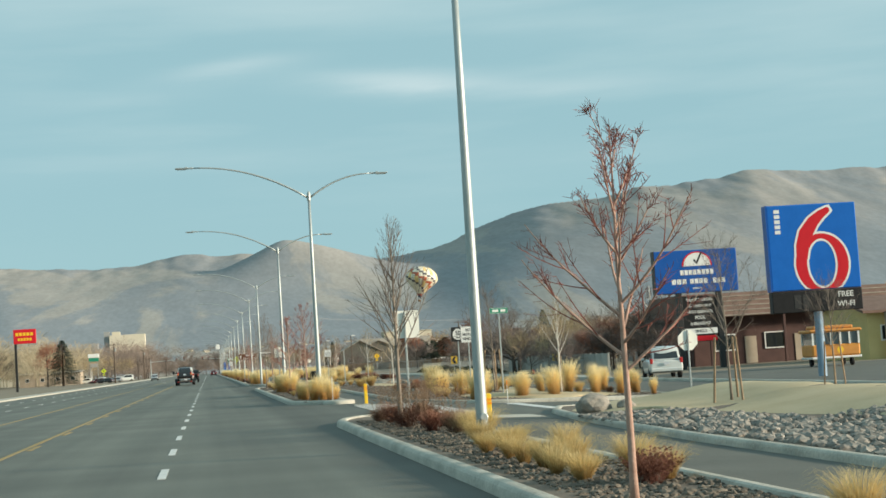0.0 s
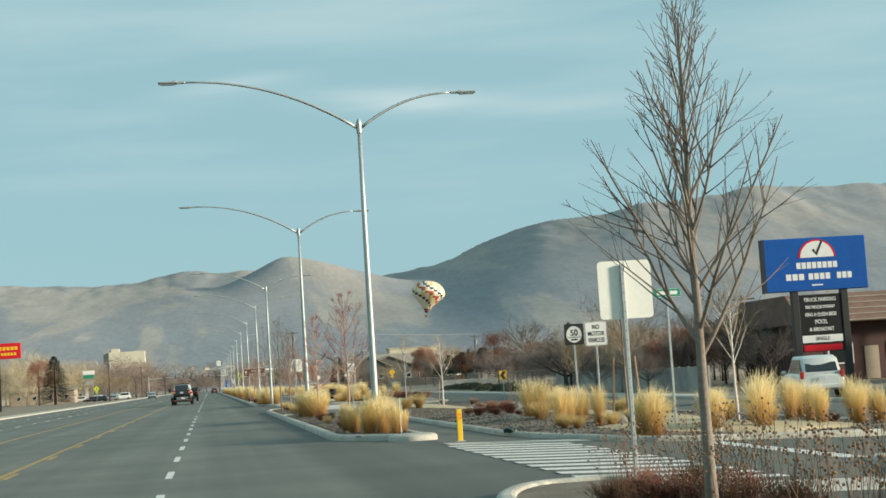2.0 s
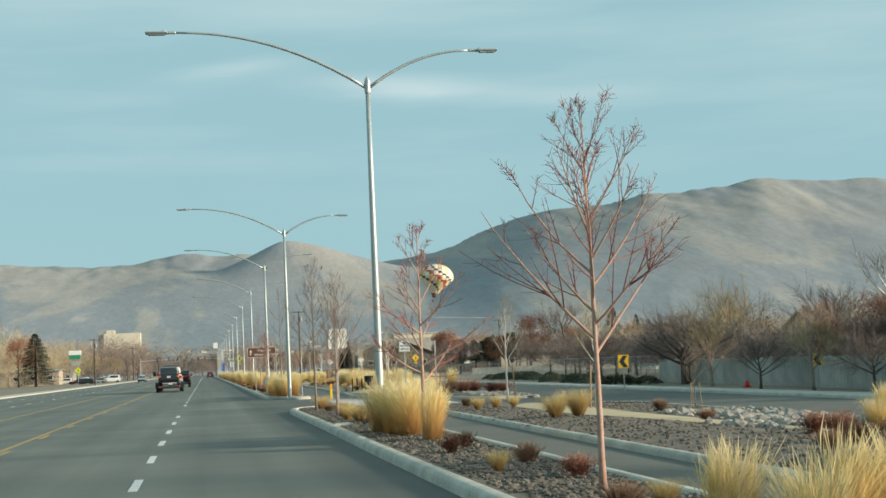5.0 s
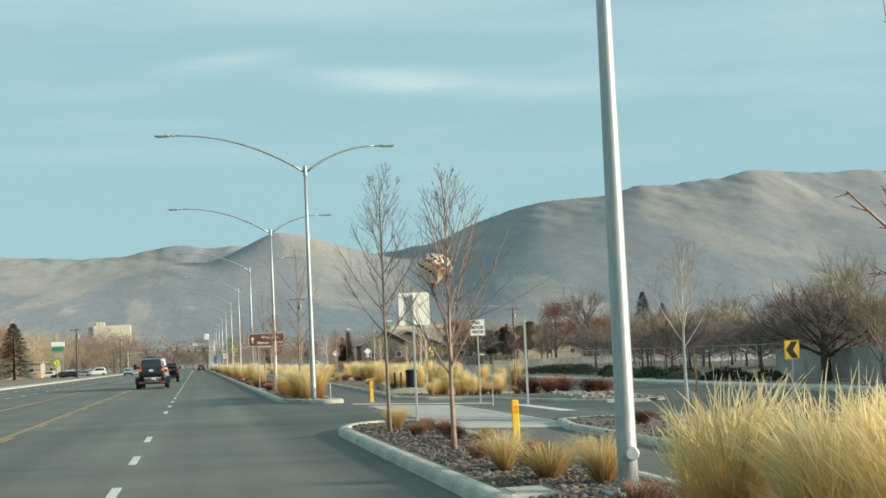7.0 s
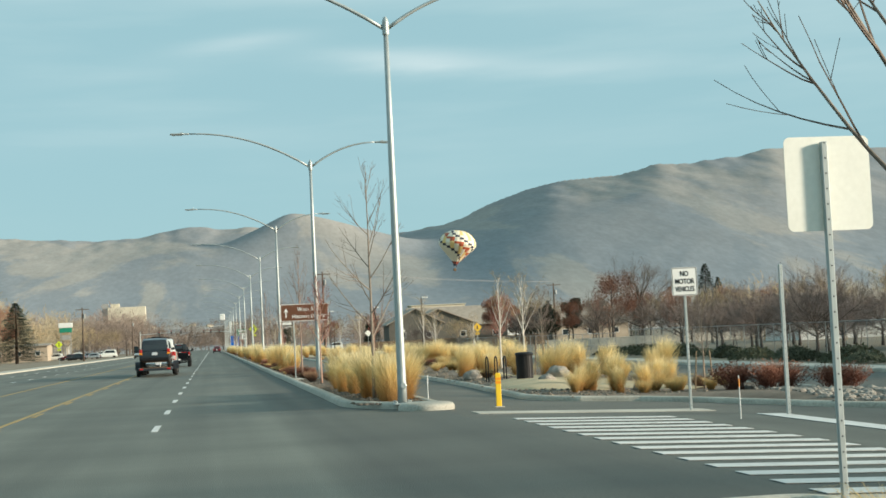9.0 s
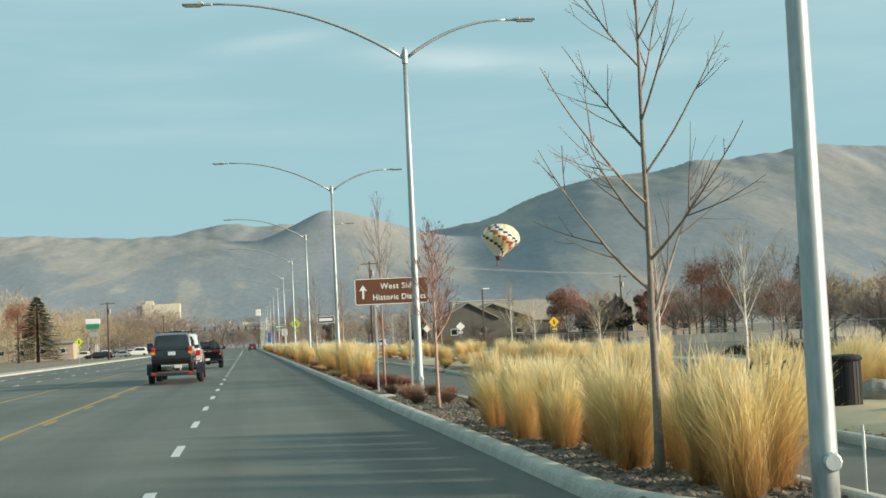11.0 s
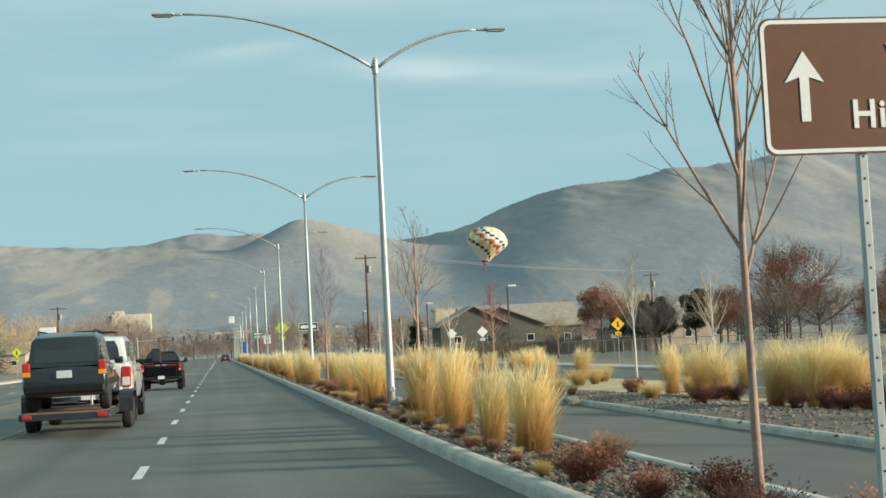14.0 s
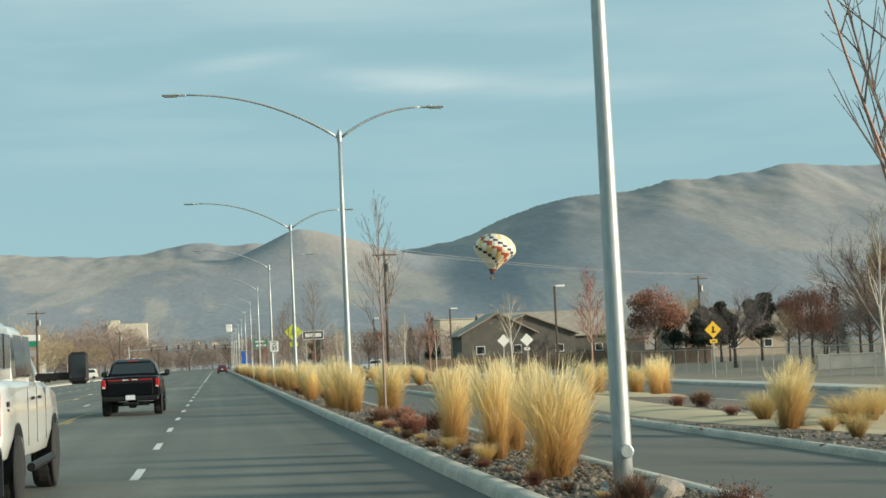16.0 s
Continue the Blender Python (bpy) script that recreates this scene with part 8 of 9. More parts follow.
part("column", Shape().box((-1.6, 0, 4.4), (0.4, 0.4, 8.8)), M_BLACK, t)
warning(-22.5, 330, 3.0, 0.8, M_LIME, "fluorescent yellow-green diamond crossing sign", base=0.1)
t = thing("water_tank_sign", "white box sign on a tall pole", "sign", "roadside business signs", (2.9, 500, 0))
t.location = (6.6, 498, 0.0)
part("cabinet", Shape().box((-3.6, 0, 9.3), (1.3, 1.0, 1.6), bevel=0.1), M_SIGN_W, t)
part("column", Shape().tube([(-1.6, 0, 0), (-1.6, 0, 8.0), (-3.6, 0, 8.3)], 0.14, 8), M_GALV, t)


def signal(x, y, reach, sx):
    t = thing("traffic_signal", "steel mast arm with hanging traffic signals", "traffic signal", "traffic signals", (x, y, 0))
    part("mast", Shape().tube([(0, 0, 0), (0, 0, 7.0)], [0.16, 0.11], 10), M_GALV, t)
    arm = part("mast_arm", Shape().tube([(0, 0, 6.0), (sx * reach, 0, 6.5)], [0.11, 0.06], 8), M_GALV, t)
    for k in (0.45, 0.75, 0.98):
        h = Shape()
        h.box((sx * reach * k, -0.15, 5.95 + 0.5 * k), (0.36, 0.25, 1.1), bevel=0.05)
        sig = part("signal_head", h, M_BLACK, t)
        for j, m in enumerate((M_TAIL, M_BLACK, M_BLACK)):
            part("lens", Shape().lathe([(0.0, 0), (0.12, 0.0), (0.12, 0.03), (0.0, 0.03)], 10), m, sig, loc=(0, 0, 0)).matrix_basis = Matrix.Translation((sx * reach * k, -0.3, 6.3 + 0.5 * k - 0.34 * j)) @ STAND
    return t


signal(-20.5, 545, 12, 1)
signal(6.6, 560, 9, -1)

# ---- the balloon ----
t = thing("hot_air_balloon", "cream and yellow hot air balloon with slanting check bands", "balloon", "", (105.8, 743.0, 30.0))
s = Shape()
NG, NZ = 24, 30
prof = []
for i in range(NZ + 1):
    u = i / NZ
    if u < 0.55:
        k = u / 0.55
        r = 1.0 + 7.1 * math.sin(k * math.pi / 2) ** 1.15 * (0.55 + 0.45 * k)
    else:
        k = (u - 0.55) / 0.45
        r = 8.1 * math.sqrt(max(0.0, 1 - k ** 2.1))
    prof.append((max(0.02, r), 2.9 + 15.0 * u ** 0.96))
for r, z in prof:
    for j in range(NG * 2):
        a = 2 * math.pi * j / (NG * 2)
        rr = r * (1.0 if j % 2 == 0 else 1.012)
        s.v.append((rr * math.cos(a), rr * math.sin(a), z))
for i in range(NZ):
    for j in range(NG * 2):
        n2 = NG * 2
        s.f.append((i * n2 + j, i * n2 + (j + 1) % n2, (i + 1) * n2 + (j + 1) % n2, (i + 1) * n2 + j))
        gore = j // 2
        k = int(math.floor(0.5 * i + (gore - 17)))
        odd = gore % 2
        m = 1 if odd and (k in (4, 5, 6) or k >= 12) else 0
        if k in (3, 10):
            m = 3
        elif k == 7 or k == 8 and odd:
            m = 2
        if i < 2:
            m = 2 if odd else 3
        s.m.append(m)
part("envelope", s, [M_BAL_W, M_BAL_Y, M_BAL_R, M_BAL_K], t)
part("skirt", Shape().lathe([(0.75, 2.2), (1.0, 2.95)], 16), M_BAL_K, t, "dark scoop below the envelope")
s = Shape()
s.box((0, 0, 0.55), (1.1, 0.9, 1.1), bevel=0.1)
part("basket", s, M_WICKER, t, "brown wicker basket")
for a in (-0.5, 0.5):
    for b in (-0.4, 0.4):
        part("suspension_cable", Shape().tube([(a, b, 1.1), (a * 1.3, b * 1.3, 2.3)], 0.03, 4), M_BLACK, t)
part("burner", Shape().box((0, 0, 1.75), (0.5, 0.3, 0.3), bevel=0.05), M_CHROME, t)
t.rotation_euler = (0, radians(9), 0.2)


# ---- grown trees beyond the street ----
GB = "bare trees beyond the street"
BIG = dict(h=8.5, clear=0.22, r0=0.17, limbs=16, angle=52, curl=0.05, subs=13, twigs=12, limb_len=0.62, leader=0.62, wander=0.12)
big1 = tree("bare_tree", "large leafless grey-brown shade tree", GB, 101, M_BARK_DK, M_TWIG, 71, 300, 0, **BIG)
big2 = tree("bare_tree", "large leafless tan-twigged tree", GB, 102, M_BARK, M_TWIG_TAN, 38, 160, 0, **dict(BIG, h=8.0, angle=46))
low1 = tree("bare_tree", "low spreading leafless dark tree", GB, 103, M_BARK_DK, M_TWIG_DK, 30.1, 146, 0, **dict(BIG, h=4.6, clear=0.24, r0=0.15, angle=66, limb_len=0.85, curl=0.03, leader=0.5, subs=15, twigs=15))
low2 = tree("bare_tree", "low dense leafless dark tree", GB, 104, M_BARK_DK, M_TWIG_DK, 32, 176, 0, **dict(BIG, h=4.2, clear=0.22, r0=0.12, angle=60, limb_len=0.8, subs=16, leader=0.55, twigs=16))
weep = tree("bare_tree", "leafless tree with drooping brown branches", GB, 105, M_BARK_DK, M_TWIG, 36, 122, 0, **dict(BIG, h=7.0, clear=0.35, angle=55, curl=-0.02, droop=0.22, subs=11))


def leaf_tree(name, label, seed, x, y, h, wide, leaf, bark, n=8000, size=0.17):
    rng = random.Random(seed)
    wood, fine = grow(rng, h * 0.95, 0.2, 0.14, 12, 50, 0.05, 4, 3, limb_len=0.5, leader=0.75)
    t = thing(name, label, "tree", GB, (x, y, 0))
    part("trunk", wood, bark, t, smooth=True)
    s = Shape()
    lobes = [(rng.uniform(-1, 1) * wide * 0.55, rng.uniform(-1, 1) * wide * 0.55, h * rng.uniform(0.38, 0.86), wide * rng.uniform(0.25, 0.5)) for _ in range(16)]
    for i in range(n):
        cx, cy, cz, r = lobes[i % 16]
        d = Vector((rng.gauss(0, 1), rng.gauss(0, 1), rng.gauss(0, 0.8))).normalized() * r * rng.random() ** 0.4
        p = Vector((cx, cy, cz)) + d
        e = Vector((rng.uniform(-1, 1), rng.uniform(-1, 1), rng.uniform(-1, 1))).normalized()
        o = e.orthogonal().normalized()
        k = size * rng.uniform(0.6, 1.3)
        s.add([p - o * k * 0.5, p + e * k * 0.5, p + o * k * 0.5, p - e * k * 0.5], [(0, 1, 2, 3)])
    part("crown", s, leaf, t, "rust-brown clinging leaves" if leaf is M_RUST_LEAF else "")
    return t


def conifer(name, label, seed, x, y, h, wide):
    rng = random.Random(seed)
    t = thing(name, label, "tree", GB, (x, y, 0))
    part("trunk", Shape().lathe([(0.16, -0.05), (0.12, h * 0.4), (0.02, h * 0.98)], 8), M_BARK_DK, t)
    s = Shape()
    tiers = 38
    for i in range(tiers):
        u = i / (tiers - 1)
        z = h * (0.08 + 0.9 * u)
        rad = wide * (1 - u) ** 0.85 + 0.08
        for j in range(14):
            a = j * 0.449 + i * 1.1 + rng.uniform(-0.2, 0.2)
            r = rad * rng.uniform(0.5, 1.15)
            tip = Vector((math.cos(a) * r, math.sin(a) * r, z - 0.22 * r + rng.uniform(-0.05, 0.1)))
            root = Vector((0, 0, z))
            side = Vector((-math.sin(a), math.cos(a), 0))
            for k in range(5):
                q = root.lerp(tip, 0.2 + 0.2 * k)
                w = 0.36 * (1 - 0.12 * k) * (0.4 + 0.6 * r)
                f = (tip - root).normalized() * 0.28
                s.add([q, q + side * w + f - Vector((0, 0, 0.06)), q + f * 0.6 + Vector((0, 0, 0.05)), q - side * w + f - Vector((0, 0, 0.06))], [(0, 1, 2), (0, 2, 3)])
    part("crown", s, M_NEEDLE, t)
    return t


rust1 = leaf_tree("rust_tree", "rounded tree with rust-brown clinging leaves", 201, 42.7, 320, 7.9, 3.3, M_RUST_LEAF, M_BARK_DK, 15000, 0.12)
rust2 = leaf_tree("rust_tree", "tall tree with thinning rust-brown leaves", 202, 57.4, 320, 8.0, 2.5, M_RUST_LEAF, M_BARK_DK, 12000, 0.07)
again(rust1, 33.4, 131, -0.43, 40, 0.52)
again(rust2, 34.6, 127, -0.43, 120, 0.72)
again(rust2, 36.2, 124.5, -0.43, 250, 0.75)
green1 = leaf_tree("evergreen_tree", "dark rounded evergreen tree", 203, 46.3, 326, 6.6, 1.7, M_NEEDLE, M_BARK_DK, 7000)
con1 = conifer("conifer", "dark green pointed conifer beyond the houses", 301, 84, 340, 9.6, 2.2)
conifer("conifer", "dark pointed conifer beyond the fence", 302, 67.2, 297, 10.2, 3.5)
trng = random.Random(9)
# a belt of dark low trees and tall greys behind the wall and fence
for x, y, p, s in ((36, 137, low1, 1.0), (33.5, 126, low2, 0.9), (34, 152, low2, 1.0), (34.5, 166, low1, 0.95), (36, 184, low2, 1.05), (37, 193, low1, 1.0), (38, 201, low2, 1.1), (39, 211, low1, 1.0), (36.5, 205, low2, 0.95), (37.5, 216, low2, 1.0), (34.2, 190, low2, 0.9),
                   (46, 160, big1, 0.85), (44, 178, big2, 0.9), (52, 196, big1, 0.9), (50, 145, big2, 0.9), (56, 214, big2, 0.95), (48, 130, big1, 0.8), (60, 240, big1, 0.95), (66, 262, big2, 1.0), (54, 268, rust2, 0.9), (72, 285, rust2, 1.0), (42, 120, weep, 0.95), (39, 130, weep, 0.9), (45, 136, rust1, 0.7), (37, 116, weep, 0.8), (44, 126, big2, 0.75),
                   (48.3, 322, green1, 1.0), (51.0, 325, green1, 0.95), (54.6, 323, green1, 1.14), (53.0, 328, green1, 0.95), (49.6, 328, green1, 0.9), (52.2, 340, big2, 1.05), (64, 318, big1, 1.55), (66.5, 326, rust2, 1.2), (51.8, 300, low1, 1.0), (70, 340, con1, 0.85), (57, 350, con1, 0.7), (33, 405, con1, 0.8), (60, 412, rust1, 1.1), (30, 385, green1, 0.8), (22, 395, big1, 0.8), (26, 420, rust2, 0.9), (34, 430, big1, 0.9), (18, 450, green1, 0.9), (80, 380, big1, 1.0), (88, 400, rust1, 1.1), (75, 310, rust2, 1.1), (82, 330, big2, 1.0), (95, 360, big1, 1.1), (46, 275, big1, 0.75), (30, 318, low2, 0.9), (50, 283, rust2, 1.3), (45.5, 288, rust2, 0.9), (56, 290, low1, 1.5), (40, 290, low2, 1.3),
                   (68, 160, big1, 1.0), (75, 190, big2, 1.1), (85, 230, big1, 1.1), (92, 270, big2, 1.1), (70, 135, big1, 1.0), (82, 150, rust2, 1.0), (33, 300, big2, 0.6), (76, 250, con1, 0.7)):
    again(p, x, y, 0, trng.uniform(0, 360), s * trng.uniform(0.92, 1.08))
for i in range(25):
    y = 112 + 4.3 * i + trng.uniform(-1.5, 1.5)
    x = 34.5 + 0.055 * (y - 112) + 7.0 * ((i * 0.618) % 1)
    again((low2, low1, low2, weep if y < 150 else low2)[i % 4], x, y, 0, trng.uniform(0, 360), trng.uniform(0.75, 1.1))
for i in range(24):
    y = 130 + 9.0 * i
    again((big1, big2, rust2)[i % 3], 50 + 16 * ((i * 0.618) % 1), y, 0, trng.uniform(0, 360), trng.uniform(0.7, 0.95))
tree("bare_tree", "leafless tree with a thick dark trunk and a low wide crown", GB, 131, M_BARK_DK, M_TWIG_DK, 29.4, 144.7, -0.4, **dict(BIG, h=5.4, clear=0.27, r0=0.26, limbs=20, angle=58, curl=0.03, limb_len=0.66))
tree("bare_tree", "leafless tan-barked tree before the grey wall", GB, 132, M_BARK_BR, M_TWIG_TAN, 28.3, 136.5, -0.4, **dict(BIG, h=5.0, clear=0.2, r0=0.11, limbs=14, angle=34, curl=0.04, limb_len=0.6))
for x, y, p, k in ((26.9, 112.5, low1, 0.62), (26.8, 125.0, low2, 0.7), (27.0, 119.0, big2, 0.5)):
    again(p, x, y, 0, trng.uniform(0, 360), k)
# west side
con3 = again(con1, -38, 405, 0, 30, 1.35, "dark bushy conifer by the road")
con3.scale = (2.3, 2.3, 1.25)
for x, y, p, s in ((-43, 415, rust2, 1.7), (-52, 470, big2, 1.5), (-46, 500, big2, 1.4), (-40, 520, big2, 1.35), (-35, 545, big2, 1.3), (-58, 430, big1, 1.4), (-30, 570, big2, 1.2), (-27, 590, big1, 1.3), (-64, 460, big2, 1.5), (-70, 500, big2, 1.6), (-24, 610, big1, 1.4), (-33, 640, big1, 1.6), (-42, 660, big1, 1.6), (-28, 690, big1, 1.5), (-20, 720, big1, 1.4), (-50, 700, big1, 1.6), (-60, 620, big2, 1.5), (-62, 560, big2, 1.4), (18, 520, big1, 1.1), (26, 560, rust2, 1.2), (12, 600, big1, 1.2), (22, 640, big1, 1.3), (34, 600, big2, 1.2), (45, 520, big1, 1.2), (58, 540, big1, 1.2), (14, 680, big1, 1.3), (70, 500, rust2, 1.2), (38, 470, con1, 0.8), (-10, 760, big1, 1.5), (5, 780, big1, 1.5), (-80, 560, big2, 1.6), (-90, 480, big2, 1.5), (-84, 420, big1, 1.4), (-100, 440, big2, 1.5)):
    again(p, x, y, 0, trng.uniform(0, 360), s)

# low junipers in front of the fence
JUN = []
for i in range(3):
    rng = random.Random(400 + i)
    s = Shape()
    for _ in range(700):
        a, r = rng.uniform(0, 6.283), math.sqrt(rng.random())
        p = Vector((math.cos(a) * r * 1.3, math.sin(a) * r * 0.8, (1 - r * r) * 0.55 * rng.uniform(0.5, 1.1)))
        e = Vector((rng.uniform(-1, 1), rng.uniform(-1, 1), rng.uniform(-0.2, 1))).normalized() * 0.14
        o = e.orthogonal().normalized() * 0.05
        s.add([p - o, p + e, p + o], [(0, 1, 2)])
    JUN.append(s.mesh("juniper", M_JUNIPER))
for i in range(26):
    solo("juniper_shrub", JUN[i % 3], None, "low spreading dark juniper by the fence", "shrub", "junipers by the fence", (28.0 + 0.12 * i + trng.uniform(-0.8, 0.8), 150 + 2.6 * i + trng.uniform(-0.6, 0.6), 0.0), trng.uniform(0, 360), trng.uniform(0.8, 1.3))

def thicket(name, label, n, xr, yr, hr, material, seed, lean=0.0, per=150, wide=2.2, stems=1.0):
    """Leafless brush and tree tops too fine to tell apart: thin upswept twigs round unseen stems."""
    rng = random.Random(seed)
    s = Shape()
    for _ in range(n):
        x, y = rng.uniform(*xr), rng.uniform(*yr)
        x += lean * (y - yr[0])
        h = rng.uniform(*hr)
        w = wide * h / 5
        for _k in range(per):
            a, r = rng.uniform(0, 6.283), math.sqrt(rng.random()) * w * 0.5
            z = h * (0.22 + 0.72 * rng.random() ** 0.8) * (1 - 0.35 * (r / (w * 0.5)) ** 2)
            p = Vector((x + math.cos(a) * r, y + math.sin(a) * r, z))
            e = Vector((math.cos(a) * 0.7 + rng.uniform(-0.5, 0.5), math.sin(a) * 0.7 + rng.uniform(-0.5, 0.5), rng.uniform(0.2, 1.2))).normalized() * rng.uniform(0.4, 1.1) * h / 6
            o = e.orthogonal().normalized() * 0.022 * h / 5
            s.add([p - o, p + e, p + o], [(0, 1, 2)])
        if rng.random() < stems:
            s.tube([(x, y, 0), (x + rng.uniform(-0.5, 0.5), y, h * 0.5)], [0.06 * h / 5, 0.02], 4, caps=False)
    ob = tagged(new(name, s.mesh(name, material)), label, "trees", "", "stuff")
    ob.location.z = -0.43 if xr[0] > 5 else 0.0


thicket("bare_thicket", "grey-brown leafless trees in a dense belt", 75, (36, 50), (112, 222), (3.2, 5.6), M_TWIG, 801, 0.04, 260, 3.2, 0.3)
thicket("bare_thicket", "dark leafless trees in a dense belt", 80, (33.5, 44), (135, 218), (2.8, 4.4), M_TWIG_DK, 802, 0.04, 300, 3.4, 0.2)
thicket("bare_thicket", "tan leafless trees beside the road", 150, (-105, -42), (425, 600), (10, 17), M_TWIG_OLIVE, 803, 0.0, 330, 3.2)
thicket("bare_thicket", "grey leafless trees along the far road", 110, (12, 80), (410, 640), (5, 9), M_TWIG, 804, 0.0, 150, 2.6)
thicket("bare_thicket", "brown leafless trees on the far west side", 90, (-80, -24), (600, 760), (12, 19), M_TWIG, 805, 0.0, 400, 3.2)
thicket("bare_thicket", "tan leafless tree tops behind the belt", 50, (52, 74), (130, 300), (5.5, 8.0), M_TWIG_TAN, 806, 0.0, 150, 2.6)
thicket("bare_thicket", "brown leafless trees where the far road ends", 80, (-40, 22), (770, 850), (6, 12), M_TWIG, 807, 0.0, 420, 3.0)

# ---- distant town: groves and small houses ----
s = Shape()
rng = random.Random(77)
for _ in range(2600):
    y = 620 + 1300 * rng.random() ** 0.8
    sl = rng.uniform(-0.30, 0.48)
    x = sl * y
    if abs(x + 8) < 17 and y < 860:
        continue
    z0 = hill_height(x, y) if y > 860 else 0.0
    z0 = max(z0, -0.5)
    h, w = rng.uniform(4, 10), rng.uniform(3, 6)
    for _k in range(34):
        p = Vector((x + rng.gauss(0, w * 0.4), y + rng.gauss(0, w * 0.4), z0 + h * (0.12 + 0.85 * rng.random() ** 0.8)))
        k = rng.uniform(0.5, 1.1)
        e = Vector((rng.uniform(-1, 1), rng.uniform(-1, 1), rng.uniform(-1, 1))).normalized()
        o = e.orthogonal().normalized()
        s.add([p - o * k * 0.35, p + e * k, p + o * k * 0.35], [(0, 1, 2)])
tagged(new("distant_grove", s.mesh("distant_grove", M_TOWN)), "bare winter trees of the distant town", "trees", "", "stuff")

hm = {}
for i in range(44):
    y = rng.uniform(1250, 2100)
    sl = rng.choice((rng.uniform(-0.16, 0.02), rng.uniform(-0.02, 0.16), rng.uniform(0.1, 0.34)))
    x = sl * y
    z = hill_height(x, y)
    w, d, h = rng.choice(((7, 5, 2.6), (10, 6, 3), (6, 5, 2.4)))
    t = thing("house", "small pale house on the foothills far away", "house", "houses on the foothills", (x, y, z - 0.9), rng.uniform(-30, 30))
    if (w, d, h) not in hm:
        a = Shape().box((0, 0, h / 2), (w, d, h)).mesh("wall", M_PALE)
        r = Shape()
        gable(r, -w / 2, w / 2, -d / 2, d / 2, h + 0.1, h + 1.3, 0.3)
        hm[(w, d, h)] = (a, r.mesh("roof", M_ROOF_GREY))
    for nm, me in zip(("wall", "roof"), hm[(w, d, h)]):
        ob = new(nm, me)
        ob.parent = t

# ---- stones ----
def stone(rng, s, c, r):
    """A rough low-sided stone."""
    k = (1 + rng.uniform(-0.3, 0.5), 1 + rng.uniform(-0.3, 0.5), rng.uniform(0.5, 0.8))
    a = rng.uniform(0, 6.283)
    ca, sa = math.cos(a), math.sin(a)
    pts = [(0, 0, 1)] + [(0.82 * math.cos(i * 1.2566), 0.82 * math.sin(i * 1.2566), 0.45) for i in range(5)] + [(math.cos(i * 1.2566 + 0.6), math.sin(i * 1.2566 + 0.6), -0.3) for i in range(5)]
    v = []
    for x, y, z in pts:
        j = rng.uniform(0.78, 1.18)
        x, y, z = x * k[0] * j * r, y * k[1] * j * r, z * k[2] * j * r
        v.append((c[0] + x * ca - y * sa, c[1] + x * sa + y * ca, c[2] + z))
    q = [(0, 1 + i, 1 + (i + 1) % 5) for i in range(5)]
    for i in range(5):
        q += [(1 + i, 6 + i, 1 + (i + 1) % 5), (6 + i, 6 + (i + 1) % 5, 1 + (i + 1) % 5)]
    s.add(v, q)


def scatter(name, label, n, xr, yr, size, material, seed, avoid=None, lift=0.0):
    rng = random.Random(seed)
    s = Shape()
    for _ in range(n):
        x, y = rng.uniform(*xr), rng.uniform(*yr)
        if avoid and avoid(x, y) or strip_z(x, y) < 0.05:
            continue
        r = rng.uniform(*size)
        stone(rng, s, (x, y, strip_z(x, y) + drop(x) + r * 0.15 + lift), r)
    tagged(new(name, s.mesh(name, material)), label, "stones", "", "stuff")


def on_walk(x, y, k=0.3):
    return abs(x - (12.6 + 1.5 * math.sin(y * 0.11) + (1.2 if y < 40 else 0))) < (2.6 if y < 40 else 1.0) + k


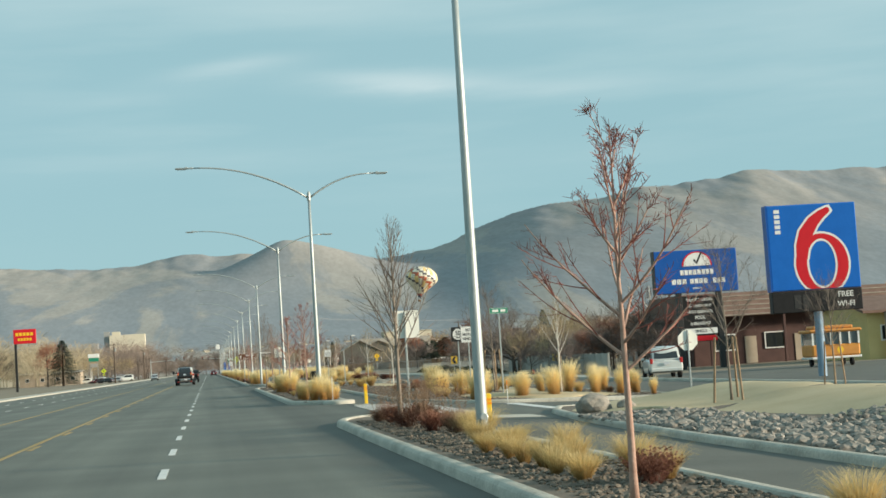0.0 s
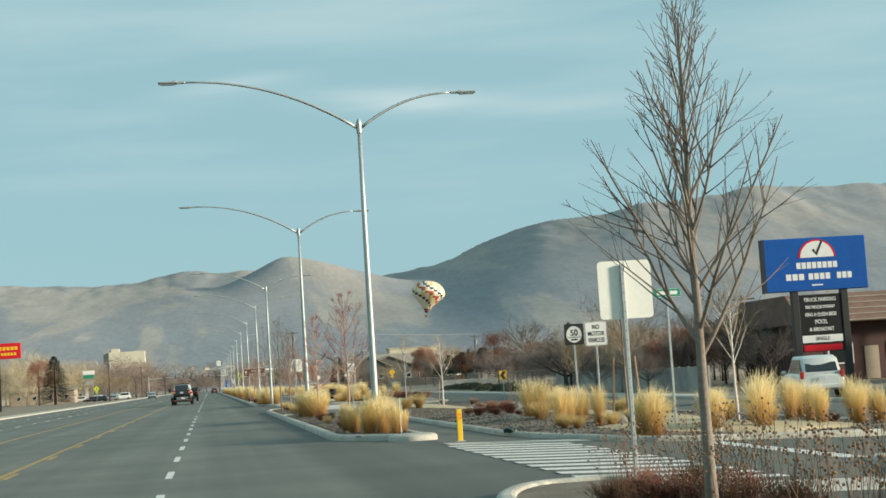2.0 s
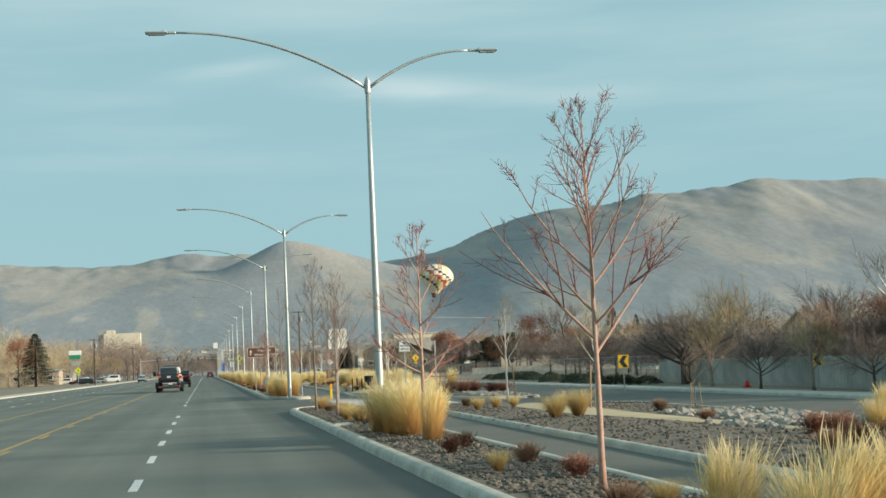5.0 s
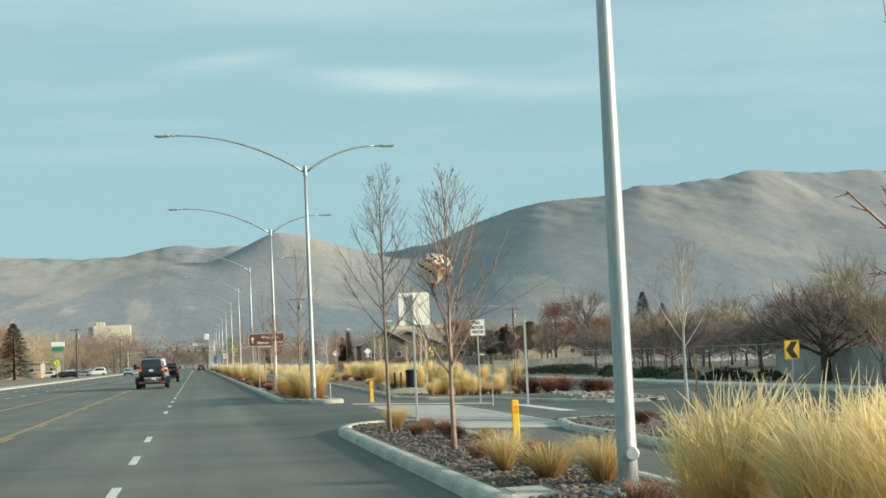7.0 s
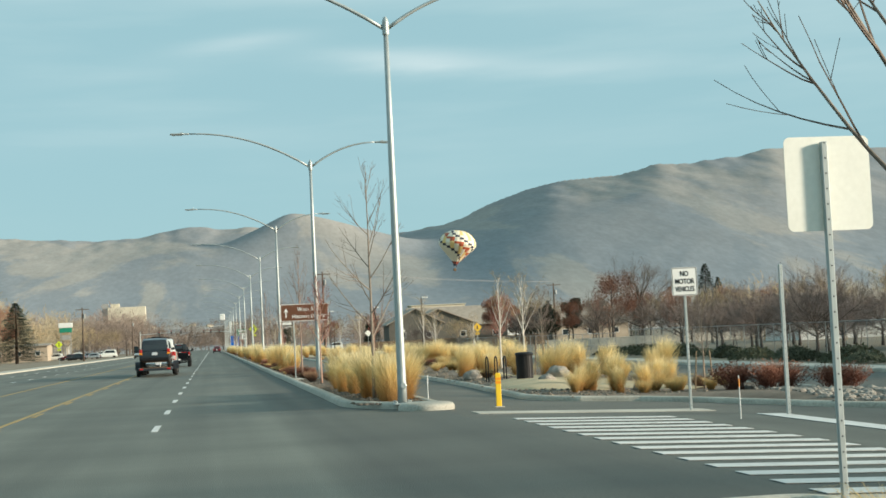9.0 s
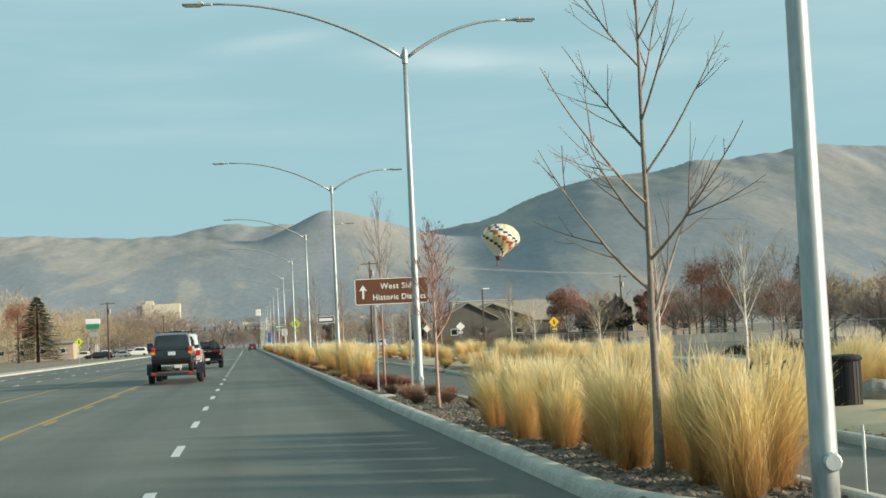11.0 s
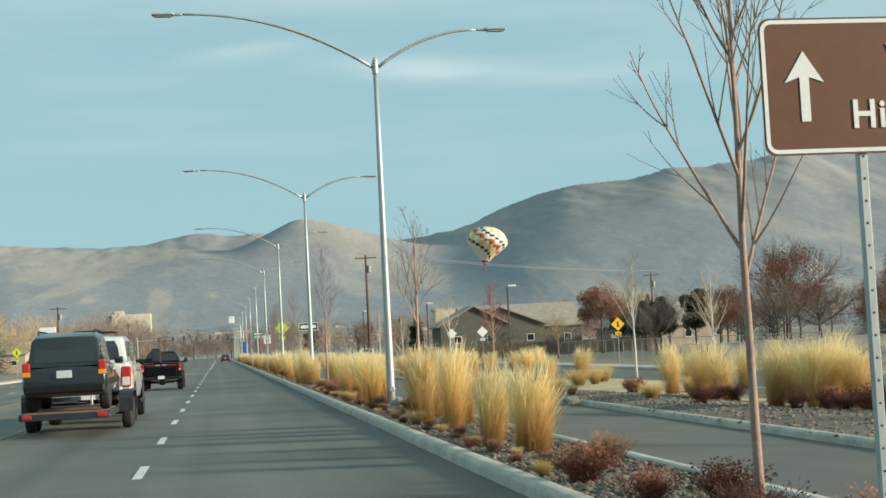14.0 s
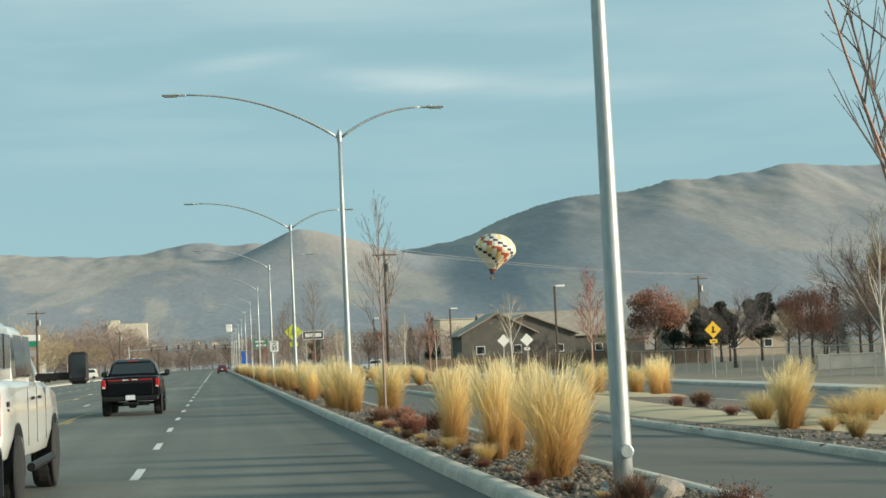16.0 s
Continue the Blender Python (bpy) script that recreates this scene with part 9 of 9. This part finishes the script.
for i, (a, b, n) in enumerate(((8, 37.6, 4600), (60.5, 111.3, 7500), (134, 215, 15000), (215, 300, 3500))):
    scatter("river_rock", "grey cobbles covering the median bed", n, (3.3, 4.9), (a, b), (0.02, 0.055), M_MULCH if i == 1 else M_COBBLE, 500 + i)
scatter("rock_mulch", "angular grey rocks in the planted strip", 8600, (8.3, 15.8), (8, 40), (0.04, 0.12), M_ROCK, 520, lambda x, y: on_walk(x, y) and y > 27 or x > 9.2 + (34 - y) * 0.55 and y > 27)
scatter("rock_mulch", "angular grey rocks in the planted strip", 9000, (7.4, 16.9), (54, 113), (0.018, 0.055), M_MULCH, 521, on_walk)
scatter("rock_mulch", "grey rocks in the planted strip", 9500, (8.3, 14.5), (136, 216), (0.02, 0.055), M_COBBLE, 522, on_walk)
scatter("rock_mulch", "grey rocks in the planted strip", 900, (11.0, 15.8), (84, 96), (0.08, 0.2), M_ROCK, 523, on_walk)
scatter("rock_mulch", "grey rocks in the planted strip", 420, (13.5, 16.8), (131, 137), (0.05, 0.12), M_ROCK, 524)

BOULD = []
for i in range(3):
    rng = random.Random(600 + i)
    b = bmesh.new()
    bmesh.ops.create_icosphere(b, subdivisions=3, radius=1.0)
    for v in b.verts:
        v.co *= 1 + 0.22 * noise.noise(v.co * 1.3 + Vector((i * 5, 0, 0))) + 0.07 * noise.noise(v.co * 4)
        v.co.z *= 0.72
    me = bpy.data.meshes.new("boulder")
    b.to_mesh(me)
    b.free()
    me.materials.append(M_BOULDER)
    BOULD.append(me)
for x, y, s, k in ((9.3, 37.0, 0.46, 0), (10.0, 36.6, 0.24, 1), (8.6, 65.5, 0.22, 1), (10.1, 144.6, 0.28, 2), (11.6, 139.2, 0.36, 0), (11.0, 62.0, 0.3, 1), (10.6, 61.0, 0.26, 2), (13.5, 84, 0.35, 0), (11.5, 149, 0.4, 1), (9.3, 153, 0.35, 2), (14.2, 63.5, 0.28, 2), (9.0, 194, 0.25, 1), (4.4, 192.5, 0.22, 2), (3.7, 89, 0.2, 1)):
    solo("boulder", BOULD[k], None, "rounded tan-grey landscape boulder", "boulder", "landscape boulders", (x, y, strip_z(x, y) + 0.3 * s), 77 * x % 360, s)
